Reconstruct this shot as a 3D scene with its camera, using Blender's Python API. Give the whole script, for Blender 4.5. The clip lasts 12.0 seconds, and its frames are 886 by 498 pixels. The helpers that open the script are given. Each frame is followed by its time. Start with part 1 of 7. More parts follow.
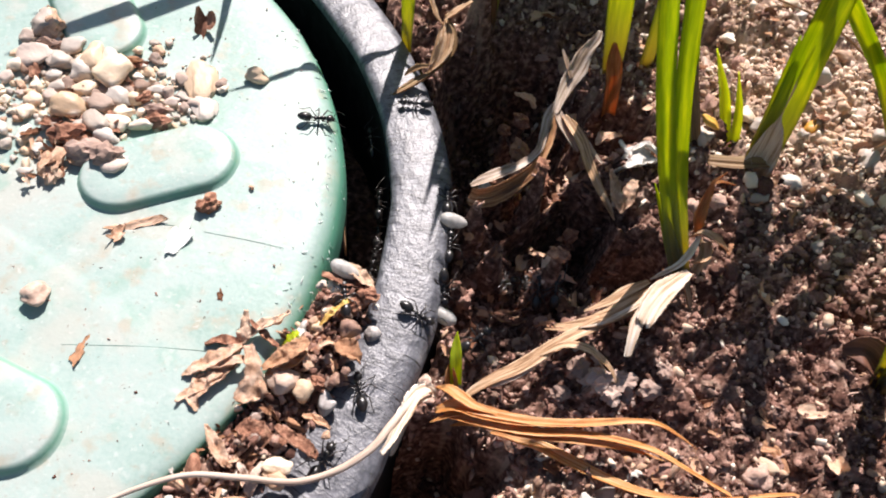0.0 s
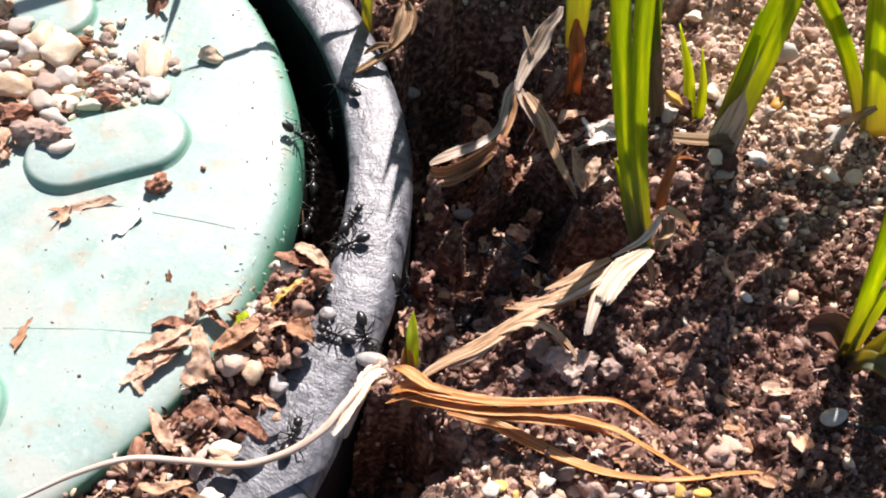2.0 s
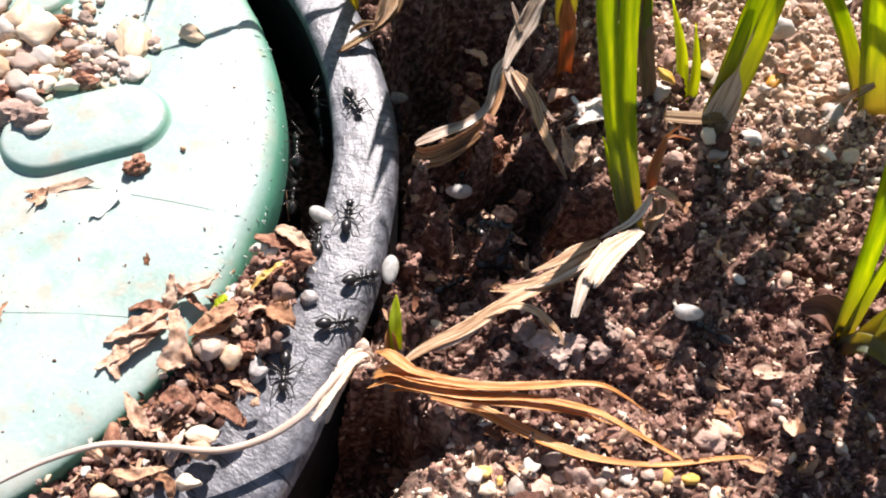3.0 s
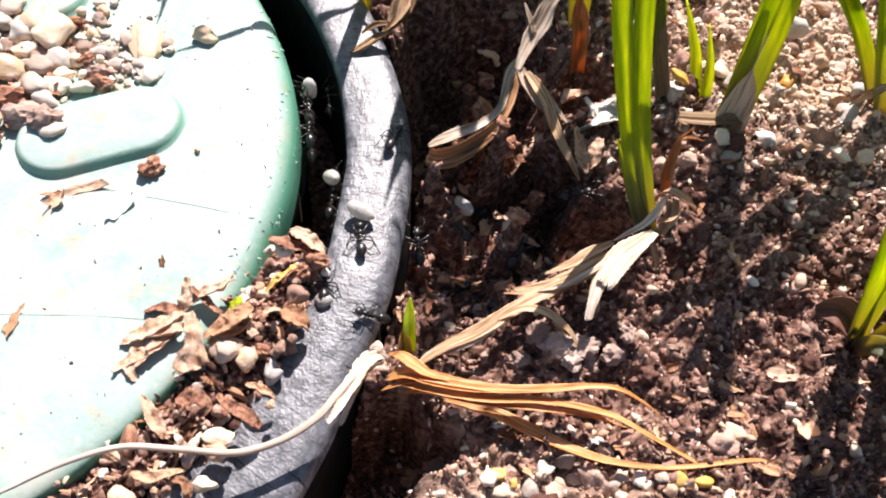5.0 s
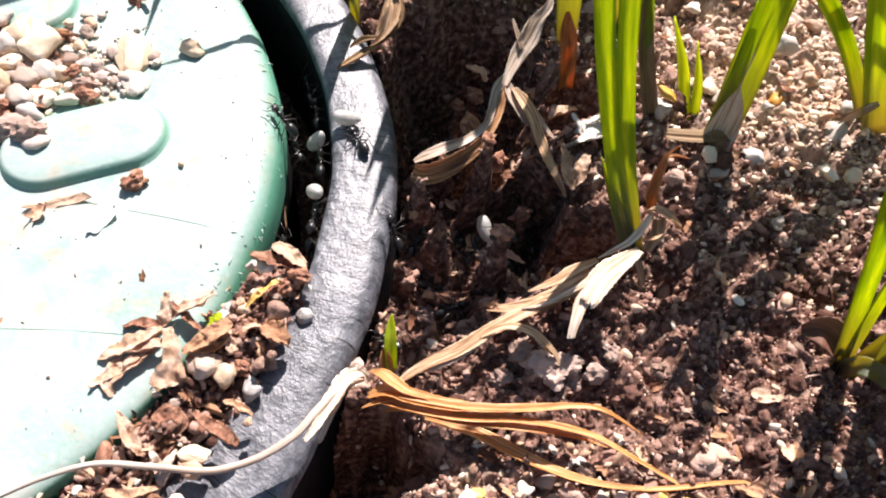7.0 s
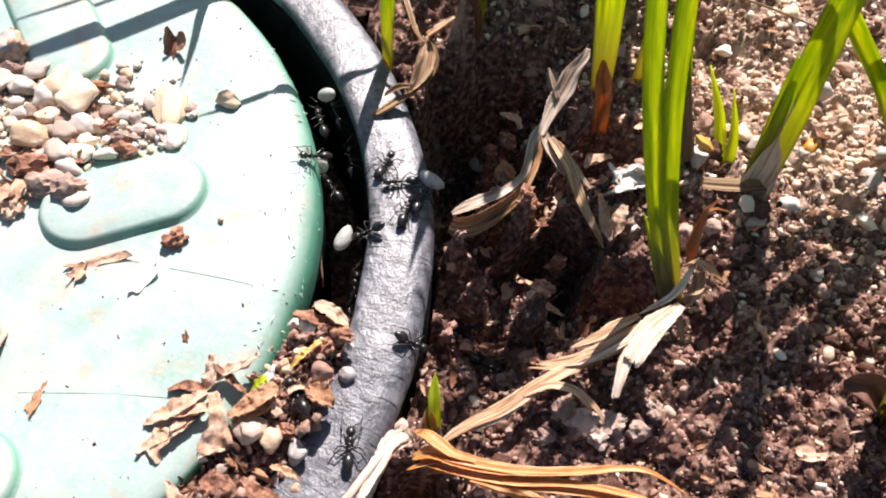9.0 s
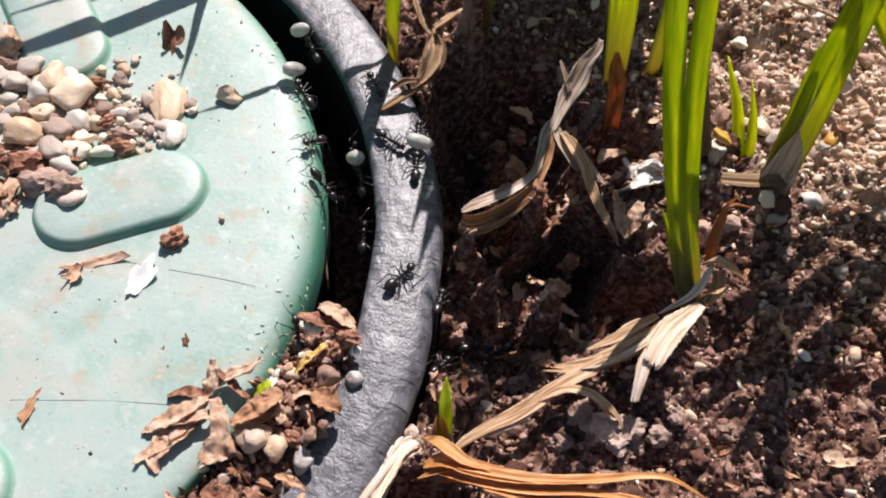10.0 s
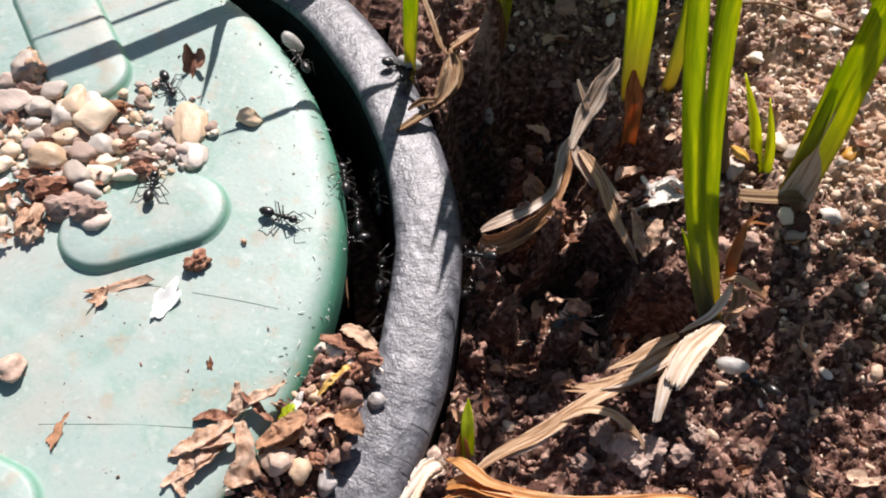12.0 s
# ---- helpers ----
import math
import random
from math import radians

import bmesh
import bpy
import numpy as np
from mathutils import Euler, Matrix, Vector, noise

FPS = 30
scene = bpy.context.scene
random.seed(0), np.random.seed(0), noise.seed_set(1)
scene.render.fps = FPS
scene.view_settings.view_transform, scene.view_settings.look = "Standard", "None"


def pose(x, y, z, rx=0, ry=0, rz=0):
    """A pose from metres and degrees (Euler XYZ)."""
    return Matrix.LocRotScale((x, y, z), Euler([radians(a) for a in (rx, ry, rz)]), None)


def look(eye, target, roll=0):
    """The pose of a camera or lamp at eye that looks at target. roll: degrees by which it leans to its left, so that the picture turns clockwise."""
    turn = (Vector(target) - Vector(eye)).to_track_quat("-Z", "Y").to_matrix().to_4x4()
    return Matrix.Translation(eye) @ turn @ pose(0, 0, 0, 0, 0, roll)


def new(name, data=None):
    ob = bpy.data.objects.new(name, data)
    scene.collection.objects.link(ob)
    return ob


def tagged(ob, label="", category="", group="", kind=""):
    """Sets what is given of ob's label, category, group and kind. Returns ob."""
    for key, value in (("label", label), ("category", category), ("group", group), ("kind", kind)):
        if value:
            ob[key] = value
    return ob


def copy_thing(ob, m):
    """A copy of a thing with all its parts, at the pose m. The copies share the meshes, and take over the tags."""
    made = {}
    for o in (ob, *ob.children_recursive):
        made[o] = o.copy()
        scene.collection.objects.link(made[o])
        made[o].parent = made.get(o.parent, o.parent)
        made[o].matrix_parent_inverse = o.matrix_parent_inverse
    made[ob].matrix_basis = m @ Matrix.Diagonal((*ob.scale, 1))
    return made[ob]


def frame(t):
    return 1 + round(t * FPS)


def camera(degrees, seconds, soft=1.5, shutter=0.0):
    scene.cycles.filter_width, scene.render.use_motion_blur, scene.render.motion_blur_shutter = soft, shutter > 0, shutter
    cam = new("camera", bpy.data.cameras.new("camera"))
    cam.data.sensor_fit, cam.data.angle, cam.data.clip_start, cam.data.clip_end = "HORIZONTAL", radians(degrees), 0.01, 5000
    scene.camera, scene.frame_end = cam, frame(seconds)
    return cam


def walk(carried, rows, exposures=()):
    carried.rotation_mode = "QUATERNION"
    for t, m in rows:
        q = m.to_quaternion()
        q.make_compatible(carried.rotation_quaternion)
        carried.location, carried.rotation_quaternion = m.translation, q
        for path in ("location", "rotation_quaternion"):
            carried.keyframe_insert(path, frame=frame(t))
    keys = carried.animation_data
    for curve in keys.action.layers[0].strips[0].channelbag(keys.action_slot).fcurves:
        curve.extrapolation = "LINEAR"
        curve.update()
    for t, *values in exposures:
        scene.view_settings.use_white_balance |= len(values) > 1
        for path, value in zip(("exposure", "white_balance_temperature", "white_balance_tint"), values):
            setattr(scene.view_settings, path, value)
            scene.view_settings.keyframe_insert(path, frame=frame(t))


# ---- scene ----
cam = camera(60.0, 12.0, soft=2.0)
PATH = [
    (0, (-0.01089, -0.07600, 0.13614), (-0.00986, 0.00232, 0.00822), 9.21),
    (0.5, (-0.01046, -0.07799, 0.13065), (-0.00986, 0.00028, 0.00269), 8.92),
    (1, (-0.01068, -0.07716, 0.12647), (-0.00874, -0.00030, -0.00233), 10.13),
    (1.5, (-0.00884, -0.07325, 0.13032), (-0.00647, 0.00183, 0.00048), 9.77),
    (2, (-0.00342, -0.07694, 0.13179), (-0.00067, 0.00144, 0.00393), 9.62),
    (2.5, (-0.00104, -0.07530, 0.13228), (0.00187, 0.00050, 0.00287), 9.97),
    (3, (0.00075, -0.07545, 0.12904), (0.00287, 0.00039, -0.00035), 9.08),
    (3.2, (0.00027, -0.07476, 0.12798), (0.00230, 0.00061, -0.00169), 8.68),
    (5, (-0.00073, -0.07435, 0.12985), (0.00019, 0.00036, -0.00022), 8.34),
    (5.5, (-0.00000, -0.07435, 0.13028), (-0.00000, -0.00000, 0.00000), 7.87),
    (6, (-0.00080, -0.07458, 0.12912), (-0.00060, -0.00015, -0.00112), 9.01),
    (6.5, (0.00200, -0.07243, 0.13039), (0.00340, 0.00297, 0.00072), 9.61),
    (6.7, (0.00265, -0.07291, 0.12935), (0.00287, 0.00345, 0.00024), 8.32),
    (8.3, (0.00039, -0.06616, 0.13776), (0.00210, 0.00840, 0.00761), 10.00),
    (8.5, (-0.00300, -0.06987, 0.13534), (-0.00162, 0.00748, 0.00683), 9.62),
    (9, (-0.00657, -0.06438, 0.13421), (-0.00657, 0.01257, 0.00545), 8.11),
    (9.5, (-0.00933, -0.06467, 0.13087), (-0.00977, 0.01284, 0.00245), 7.58),
    (10, (-0.00799, -0.06236, 0.12854), (-0.00845, 0.01518, 0.00014), 7.46),
    (10.5, (-0.00639, -0.06073, 0.13141), (-0.00712, 0.01660, 0.00287), 7.19),
    (11, (-0.00819, -0.06021, 0.13232), (-0.00832, 0.01826, 0.00448), 7.65),
    (11.5, (-0.00785, -0.06036, 0.13255), (-0.00822, 0.01909, 0.00532), 7.21),
    (12, (-0.01020, -0.06033, 0.13085), (-0.01282, 0.01765, 0.00274), 5.67),
]
EXPOSURES = [(0.0, 0.83), (1.0, 0.84), (3.0, 1.03), (6.7, 1.16), (8.5, 1.13), (9.0, 1.04), (9.5, 0.76), (10.0, 0.54), (10.5, 0.64), (12.0, 0.55)]
walk(cam, [(t, look(eye, target, roll)) for t, eye, target, roll in PATH], EXPOSURES)

# ---------------------------------------------------------------- world and sun
world = bpy.data.worlds.new("sky")
scene.world = world
world.use_nodes = True
sky = world.node_tree.nodes.new("ShaderNodeTexSky")
sky.sky_type, sky.sun_disc = "NISHITA", False
SUN_HEIGHT, SUN_SIDE = radians(48), radians(3)      # elevation, turn from +y towards +x
sky.sun_elevation, sky.sun_rotation = SUN_HEIGHT, SUN_SIDE
world.node_tree.nodes["Background"].inputs["Strength"].default_value = 0.05
world.node_tree.links.new(sky.outputs[0], world.node_tree.nodes["Background"].inputs["Color"])
sun = new("sun", bpy.data.lights.new("sun", "SUN"))
sun.data.energy, sun.data.angle, sun.data.color = 5.0, radians(0.53), (1.0, 0.905, 0.885)
towards = Vector((math.sin(SUN_SIDE) * math.cos(SUN_HEIGHT), math.cos(SUN_SIDE) * math.cos(SUN_HEIGHT), math.sin(SUN_HEIGHT)))
sun.matrix_world = look(towards, (0, 0, 0))

MM = 0.001
CX, CY = -123.7, 8.0          # centre of the lid and its collar, in mm


# ---------------------------------------------------------------- materials
def material(name, stops, size=3.0, fine=0.4, rough=0.7, bump=0.3, vary="noise", gloss=0.5, glow_through=0.0, through_tint=(1, 1, 1), soft=0.0, stretch=(1, 1, 1), coat=0.0, depth=0.15, along=False, clean=None, spots=(), sand=None, foot=None, cracks=None):
    """A procedural surface. stops: colours of the ramp; size and fine: coarse and fine grain in mm; vary: what picks along the ramp."""
    m = bpy.data.materials.new(name)
    m.use_nodes = True
    nt = m.node_tree
    n, link = nt.nodes, nt.links.new
    bsdf = n["Principled BSDF"]
    coord = n.new("ShaderNodeTexCoord")
    mapping = n.new("ShaderNodeMapping")
    mapping.inputs["Scale"].default_value = stretch
    link(coord.outputs["UV" if along else "Object"], mapping.inputs["Vector"])
    big, small = n.new("ShaderNodeTexNoise"), n.new("ShaderNodeTexNoise")
    for node, mm, detail in ((big, size, 5), (small, fine, 4)):
        node.inputs["Scale"].default_value = 1000.0 / mm
        node.inputs["Detail"].default_value = detail
        link(mapping.outputs[0], node.inputs["Vector"])
    mix = n.new("ShaderNodeMath")
    mix.operation = "MULTIPLY_ADD"
    link(small.outputs["Fac"], mix.inputs[0])
    mix.inputs[1].default_value = 0.35
    link(big.outputs["Fac"], mix.inputs[2])
    shift = n.new("ShaderNodeMath")
    shift.operation = "SUBTRACT"
    link(mix.outputs[0], shift.inputs[0])
    shift.inputs[1].default_value = 0.175
    picked = shift.outputs[0]
    if vary != "noise":
        rnd = n.new("ShaderNodeObjectInfo").outputs["Random"] if vary == "object" else n.new("ShaderNodeNewGeometry").outputs["Random Per Island"]
        add = n.new("ShaderNodeMath")
        add.operation = "MULTIPLY_ADD"
        link(shift.outputs[0], add.inputs[0])
        add.inputs[1].default_value = 0.45
        scaled = n.new("ShaderNodeMath")
        scaled.operation = "MULTIPLY_ADD"
        link(rnd, scaled.inputs[0])
        scaled.inputs[1].default_value, scaled.inputs[2].default_value = 0.9, -0.17
        link(scaled.outputs[0], add.inputs[2])
        picked = add.outputs[0]
    ramp = n.new("ShaderNodeValToRGB")
    low, high = (0.3, 0.72) if vary == "noise" else (0.05, 0.95)
    while len(ramp.color_ramp.elements) < len(stops):
        ramp.color_ramp.elements.new(0.5)
    for k, c in enumerate(stops):
        e = ramp.color_ramp.elements[k]
        e.position = low + (high - low) * k / max(1, len(stops) - 1)
        e.color = (*c, 1)
    link(picked, ramp.inputs[0])
    colour = ramp.outputs[0]
    for tone, mm, edge, much in spots:
        # scattered stains
        dot, cut, lay = n.new("ShaderNodeTexNoise"), n.new("ShaderNodeMapRange"), n.new("ShaderNodeMix")
        dot.inputs["Scale"].default_value, dot.inputs["Detail"].default_value = 1000.0 / mm, 6
        link(mapping.outputs[0], dot.inputs["Vector"])
        link(dot.outputs["Fac"], cut.inputs["Value"])
        cut.inputs["From Min"].default_value, cut.inputs["From Max"].default_value, cut.inputs["To Max"].default_value = edge, edge + 0.1, much
        lay.data_type = "RGBA"
        link(cut.outputs[0], lay.inputs["Factor"])
        link(colour, lay.inputs["A"])
        lay.inputs["B"].default_value = (*tone, 1)
        colour = lay.outputs["Result"]
    if cracks:
        # short dark cracks across the rim
        tone, wide, long, edge = cracks
        place, line, cut, lay = n.new("ShaderNodeMapping"), n.new("ShaderNodeTexNoise"), n.new("ShaderNodeMapRange"), n.new("ShaderNodeMix")
        place.inputs["Scale"].default_value = (1000.0 / wide, 1000.0 / long, 1)
        link(coord.outputs["UV"], place.inputs["Vector"])
        link(place.outputs[0], line.inputs["Vector"])
        line.inputs["Scale"].default_value, line.inputs["Detail"].default_value, line.inputs["Distortion"].default_value = 1.0, 3, 1.2
        link(line.outputs["Fac"], cut.inputs["Value"])
        cut.inputs["From Min"].default_value, cut.inputs["From Max"].default_value = edge, edge + 0.05
        lay.data_type = "RGBA"
        link(cut.outputs[0], lay.inputs["Factor"])
        link(colour, lay.inputs["A"])
        lay.inputs["B"].default_value = (*tone, 1)
        colour = lay.outputs["Result"]
    if foot:
        # the blade's pale brown foot
        tone, lo, hi = foot
        part_y, cut, lay = n.new("ShaderNodeSeparateXYZ"), n.new("ShaderNodeMapRange"), n.new("ShaderNodeMix")
        link(coord.outputs["UV"], part_y.inputs[0])
        link(part_y.outputs["Y"], cut.inputs["Value"])
        cut.inputs["From Min"].default_value, cut.inputs["From Max"].default_value = lo * MM, hi * MM
        lay.data_type = "RGBA"
        link(cut.outputs[0], lay.inputs["Factor"])
        lay.inputs["A"].default_value = (*tone, 1)
        link(colour, lay.inputs["B"])
        colour = lay.outputs["Result"]
    if sand:
        # sandier ground, by the mesh's own layer
        layer, lay = n.new("ShaderNodeAttribute"), n.new("ShaderNodeMix")
        layer.attribute_name = "sand"
        lay.data_type = "RGBA"
        link(layer.outputs["Fac"], lay.inputs["Factor"])
        link(colour, lay.inputs["A"])
        lay.inputs["B"].default_value = (*sand, 1)
        colour = lay.outputs["Result"]
    if clean:
        # unbleached plastic where the surface is steep
        geo, sep, steep, two = n.new("ShaderNodeNewGeometry"), n.new("ShaderNodeSeparateXYZ"), n.new("ShaderNodeMapRange"), n.new("ShaderNodeMix")
        link(geo.outputs["Normal"], sep.inputs[0])
        link(sep.outputs["Z"], steep.inputs["Value"])
        steep.inputs["From Min"].default_value, steep.inputs["From Max"].default_value = 0.4, 0.95
        two.data_type = "RGBA"
        link(steep.outputs[0], two.inputs["Factor"])
        two.inputs["A"].default_value = (*clean, 1)
        link(colour, two.inputs["B"])
        colour = two.outputs["Result"]
    link(colour, bsdf.inputs["Base Color"])
    rr = n.new("ShaderNodeMapRange")
    link(small.outputs["Fac"], rr.inputs["Value"])
    rr.inputs["To Min"].default_value, rr.inputs["To Max"].default_value = max(0.02, rough - 0.15), min(1, rough + 0.15)
    link(rr.outputs[0], bsdf.inputs["Roughness"])
    bsdf.inputs["Specular IOR Level"].default_value = gloss
    bsdf.inputs["Coat Weight"].default_value = coat
    if bump:
        b = n.new("ShaderNodeBump")
        b.inputs["Strength"].default_value = bump
        b.inputs["Distance"].default_value = depth * MM
        link(mix.outputs[0], b.inputs["Height"])
        link(b.outputs[0], bsdf.inputs["Normal"])
    if soft:
        bsdf.inputs["Subsurface Weight"].default_value = soft
        bsdf.inputs["Subsurface Radius"].default_value = (1, 0.9, 0.8)
        bsdf.inputs["Subsurface Scale"].default_value = 0.0012
    if glow_through:
        t = n.new("ShaderNodeBsdfTranslucent")
        tint = n.new("ShaderNodeMix")
        tint.data_type, tint.blend_type = "RGBA", "MULTIPLY"
        tint.inputs["Factor"].default_value = 1.0
        link(colour, tint.inputs["A"])
        tint.inputs["B"].default_value = (*through_tint, 1)
        link(tint.outputs["Result"], t.inputs["Color"])
        both = n.new("ShaderNodeMixShader")
        both.inputs["Fac"].default_value = glow_through
        link(bsdf.outputs[0], both.inputs[1])
        link(t.outputs[0], both.inputs[2])
        link(both.outputs[0], n["Material Output"].inputs["Surface"])
    return m


SOIL = material("dark crumbly soil", [(0.036, 0.017, 0.012), (0.155, 0.083, 0.061), (0.45, 0.285, 0.22)], 1.7, 0.22, 0.95, 1.0, gloss=0.12, depth=0.6, sand=(0.6, 0.45, 0.34))
CRUMB = material("soil crumbs", [(0.05, 0.024, 0.018), (0.135, 0.069, 0.052), (0.25, 0.138, 0.105), (0.38, 0.225, 0.175), (0.53, 0.365, 0.29)], 0.6, 0.13, 0.95, 1.0, "island", 0.1, depth=0.3)
GRIT = material("mixed sandy grit", [(0.3, 0.17, 0.11), (0.5, 0.33, 0.22), (0.62, 0.45, 0.32), (0.72, 0.57, 0.43), (0.8, 0.71, 0.58)], 0.9, 0.2, 0.8, 0.8, "island", 0.2, depth=0.18)
PEBBLE = material("river pebble stone", [(0.27, 0.16, 0.12), (0.5, 0.32, 0.21), (0.66, 0.49, 0.33), (0.78, 0.64, 0.47), (0.84, 0.76, 0.65)], 1.0, 0.2, 0.55, 0.9, "object", 0.35, depth=0.4, spots=[((0.6, 0.32, 0.13), 3.4, 0.54, 0.6), ((0.2, 0.12, 0.09), 1.2, 0.62, 0.6)])
AMBER = material("warm cream quartz", [(0.56, 0.4, 0.26), (0.74, 0.6, 0.44), (0.84, 0.75, 0.61)], 1.6, 0.22, 0.5, 1.0, "object", 0.4, depth=0.35, soft=0.12, spots=[((0.62, 0.35, 0.14), 2.6, 0.55, 0.55), ((0.86, 0.82, 0.74), 1.5, 0.58, 0.6), ((0.3, 0.2, 0.14), 0.9, 0.65, 0.6)])
GREYSTONE = material("grey-brown stone", [(0.25, 0.17, 0.13), (0.42, 0.32, 0.26), (0.58, 0.48, 0.41)], 1.2, 0.2, 0.7, 1.0, "object", 0.3, depth=0.35, spots=[((0.6, 0.46, 0.34), 1.4, 0.56, 0.6), ((0.2, 0.12, 0.09), 0.8, 0.63, 0.6)])
PALE = material("pale quartz stone", [(0.34, 0.28, 0.23), (0.5, 0.44, 0.38), (0.64, 0.59, 0.52)], 1.0, 0.2, 0.5, 0.8, "object", 0.4, depth=0.3, spots=[((0.5, 0.33, 0.22), 3.0, 0.54, 0.6), ((0.26, 0.18, 0.14), 1.4, 0.62, 0.6)])
QUARTZ = material("grey quartz stone", [(0.24, 0.21, 0.19), (0.38, 0.35, 0.33), (0.52, 0.49, 0.46)], 1.0, 0.2, 0.4, 0.8, "noise", 0.5, depth=0.3, spots=[((0.3, 0.2, 0.15), 1.4, 0.6, 0.6)])
PEBBLEMIX = material("mixed soil pebbles", [(0.24, 0.14, 0.1), (0.46, 0.3, 0.2), (0.62, 0.44, 0.31), (0.72, 0.56, 0.41), (0.81, 0.73, 0.63)], 1.0, 0.2, 0.6, 0.9, "island", 0.3, depth=0.3, spots=[((0.62, 0.34, 0.14), 3.0, 0.56, 0.5)])
CHALK = material("pinkish chalky stone", [(0.36, 0.23, 0.17), (0.56, 0.42, 0.33), (0.7, 0.58, 0.49)], 2.2, 0.3, 0.6, 0.9, gloss=0.3, depth=0.4, spots=[((0.32, 0.2, 0.14), 1.6, 0.6, 0.7)])
HUSK = material("papery white husk", [(0.5, 0.42, 0.34), (0.8, 0.76, 0.69), (0.87, 0.85, 0.81)], 0.9, 0.16, 0.6, 1.0, gloss=0.4, glow_through=0.2, depth=0.4)
WHITE = material("white waxy flake", [(0.74, 0.74, 0.7), (0.8, 0.81, 0.77), (0.84, 0.84, 0.82)], 1.4, 0.3, 0.5, 0.2, gloss=0.4, depth=0.05)
YELLOWLEAF = material("yellow dry leaf", [(0.5, 0.3, 0.06), (0.72, 0.5, 0.14), (0.82, 0.66, 0.3)], 1.2, 0.2, 0.6, 0.5, glow_through=0.3, through_tint=(1.2, 0.95, 0.5), depth=0.15)
YELLOW = material("yellow stone", [(0.5, 0.24, 0.03), (0.68, 0.38, 0.06), (0.75, 0.5, 0.15)], 1.2, 0.2, 0.5, 0.3, "object", depth=0.1)
BARK = material("brown bark and leaf bits", [(0.13, 0.05, 0.028), (0.36, 0.18, 0.1), (0.58, 0.33, 0.19), (0.71, 0.46, 0.3), (0.8, 0.6, 0.44)], 1.0, 0.14, 0.85, 1.0, "object", 0.2, 0.2, (1.1, 0.8, 0.55), depth=0.5, spots=[((0.2, 0.1, 0.06), 1.6, 0.6, 0.6)])
TAN = material("tan dry leaf", [(0.36, 0.2, 0.12), (0.6, 0.38, 0.25), (0.74, 0.53, 0.38), (0.81, 0.63, 0.49)], 2.4, 0.2, 0.85, 1.0, gloss=0.2, glow_through=0.2, through_tint=(1.1, 0.8, 0.55), depth=0.5, spots=[((0.34, 0.17, 0.1), 1.6, 0.6, 0.5)])
REDBARK = material("dark red-brown bark", [(0.12, 0.05, 0.032), (0.31, 0.15, 0.095), (0.54, 0.31, 0.2)], 1.2, 0.14, 0.85, 1.0, gloss=0.2, depth=0.6)
STALK = material("pale dry stalk", [(0.38, 0.26, 0.19), (0.56, 0.44, 0.35), (0.68, 0.57, 0.48)], 1.6, 0.2, 0.7, 0.7, gloss=0.3, stretch=(1, 0.08, 1), depth=0.2, along=True, spots=[((0.4, 0.26, 0.17), 3.0, 0.58, 0.6)])
LIDGREEN = material("weathered green plastic", [(0.232, 0.335, 0.29), (0.295, 0.396, 0.357), (0.343, 0.43, 0.393), (0.375, 0.424, 0.387)], 22.0, 0.9, 0.5, 0.5, gloss=0.4, depth=0.3, clean=(0.1, 0.3, 0.2), spots=[((0.42, 0.42, 0.37), 17.0, 0.53, 0.65), ((0.33, 0.29, 0.22), 2.6, 0.62, 0.5), ((0.21, 0.35, 0.285), 7.0, 0.56, 0.55), ((0.48, 0.52, 0.49), 3.5, 0.6, 0.5), ((0.37, 0.32, 0.24), 6.0, 0.58, 0.6), ((0.24, 0.22, 0.18), 0.9, 0.66, 0.7), ((0.5, 0.53, 0.5), 1.3, 0.63, 0.6)])
RUBBER = material("black rubber collar", [(0.052, 0.053, 0.062), (0.115, 0.117, 0.131), (0.19, 0.192, 0.212)], 2.6, 0.55, 0.42, 1.0, gloss=0.6, depth=0.38, along=True, spots=[((0.28, 0.28, 0.29), 5.0, 0.55, 0.6), ((0.03, 0.03, 0.033), 0.9, 0.62, 0.8), ((0.34, 0.34, 0.35), 0.7, 0.64, 0.7)], cracks=((0.012, 0.012, 0.014), 0.55, 9.0, 0.6))
GRASS = material("green grass blade", [(0.13, 0.24, 0.012), (0.2, 0.32, 0.018), (0.3, 0.42, 0.035)], 1.1, 0.22, 0.4, 0.4, gloss=0.4, glow_through=0.66, through_tint=(3.3, 2.35, 0.4), stretch=(1, 0.06, 1), depth=0.12, along=True, foot=((0.17, 0.19, 0.2), 1.0, 26.0))
YOUNG = material("young green shoot", [(0.3, 0.4, 0.03), (0.38, 0.48, 0.045), (0.45, 0.55, 0.07)], 1.1, 0.22, 0.4, 0.3, gloss=0.4, glow_through=0.7, through_tint=(2.6, 2.2, 0.6), stretch=(1, 0.06, 1), depth=0.1, along=True)
SHEATH = material("brown grass sheath", [(0.16, 0.08, 0.035), (0.3, 0.18, 0.08), (0.42, 0.29, 0.14)], 1.0, 0.25, 0.6, 0.5, glow_through=0.25, through_tint=(1.5, 0.95, 0.5), stretch=(1, 0.06, 1), depth=0.15, along=True)
DARKSHEATH = material("dark red-brown sheath", [(0.09, 0.035, 0.022), (0.2, 0.085, 0.05), (0.32, 0.16, 0.1)], 1.0, 0.25, 0.7, 0.6, glow_through=0.12, through_tint=(1.3, 0.8, 0.5), stretch=(1, 0.06, 1), depth=0.2, along=True)
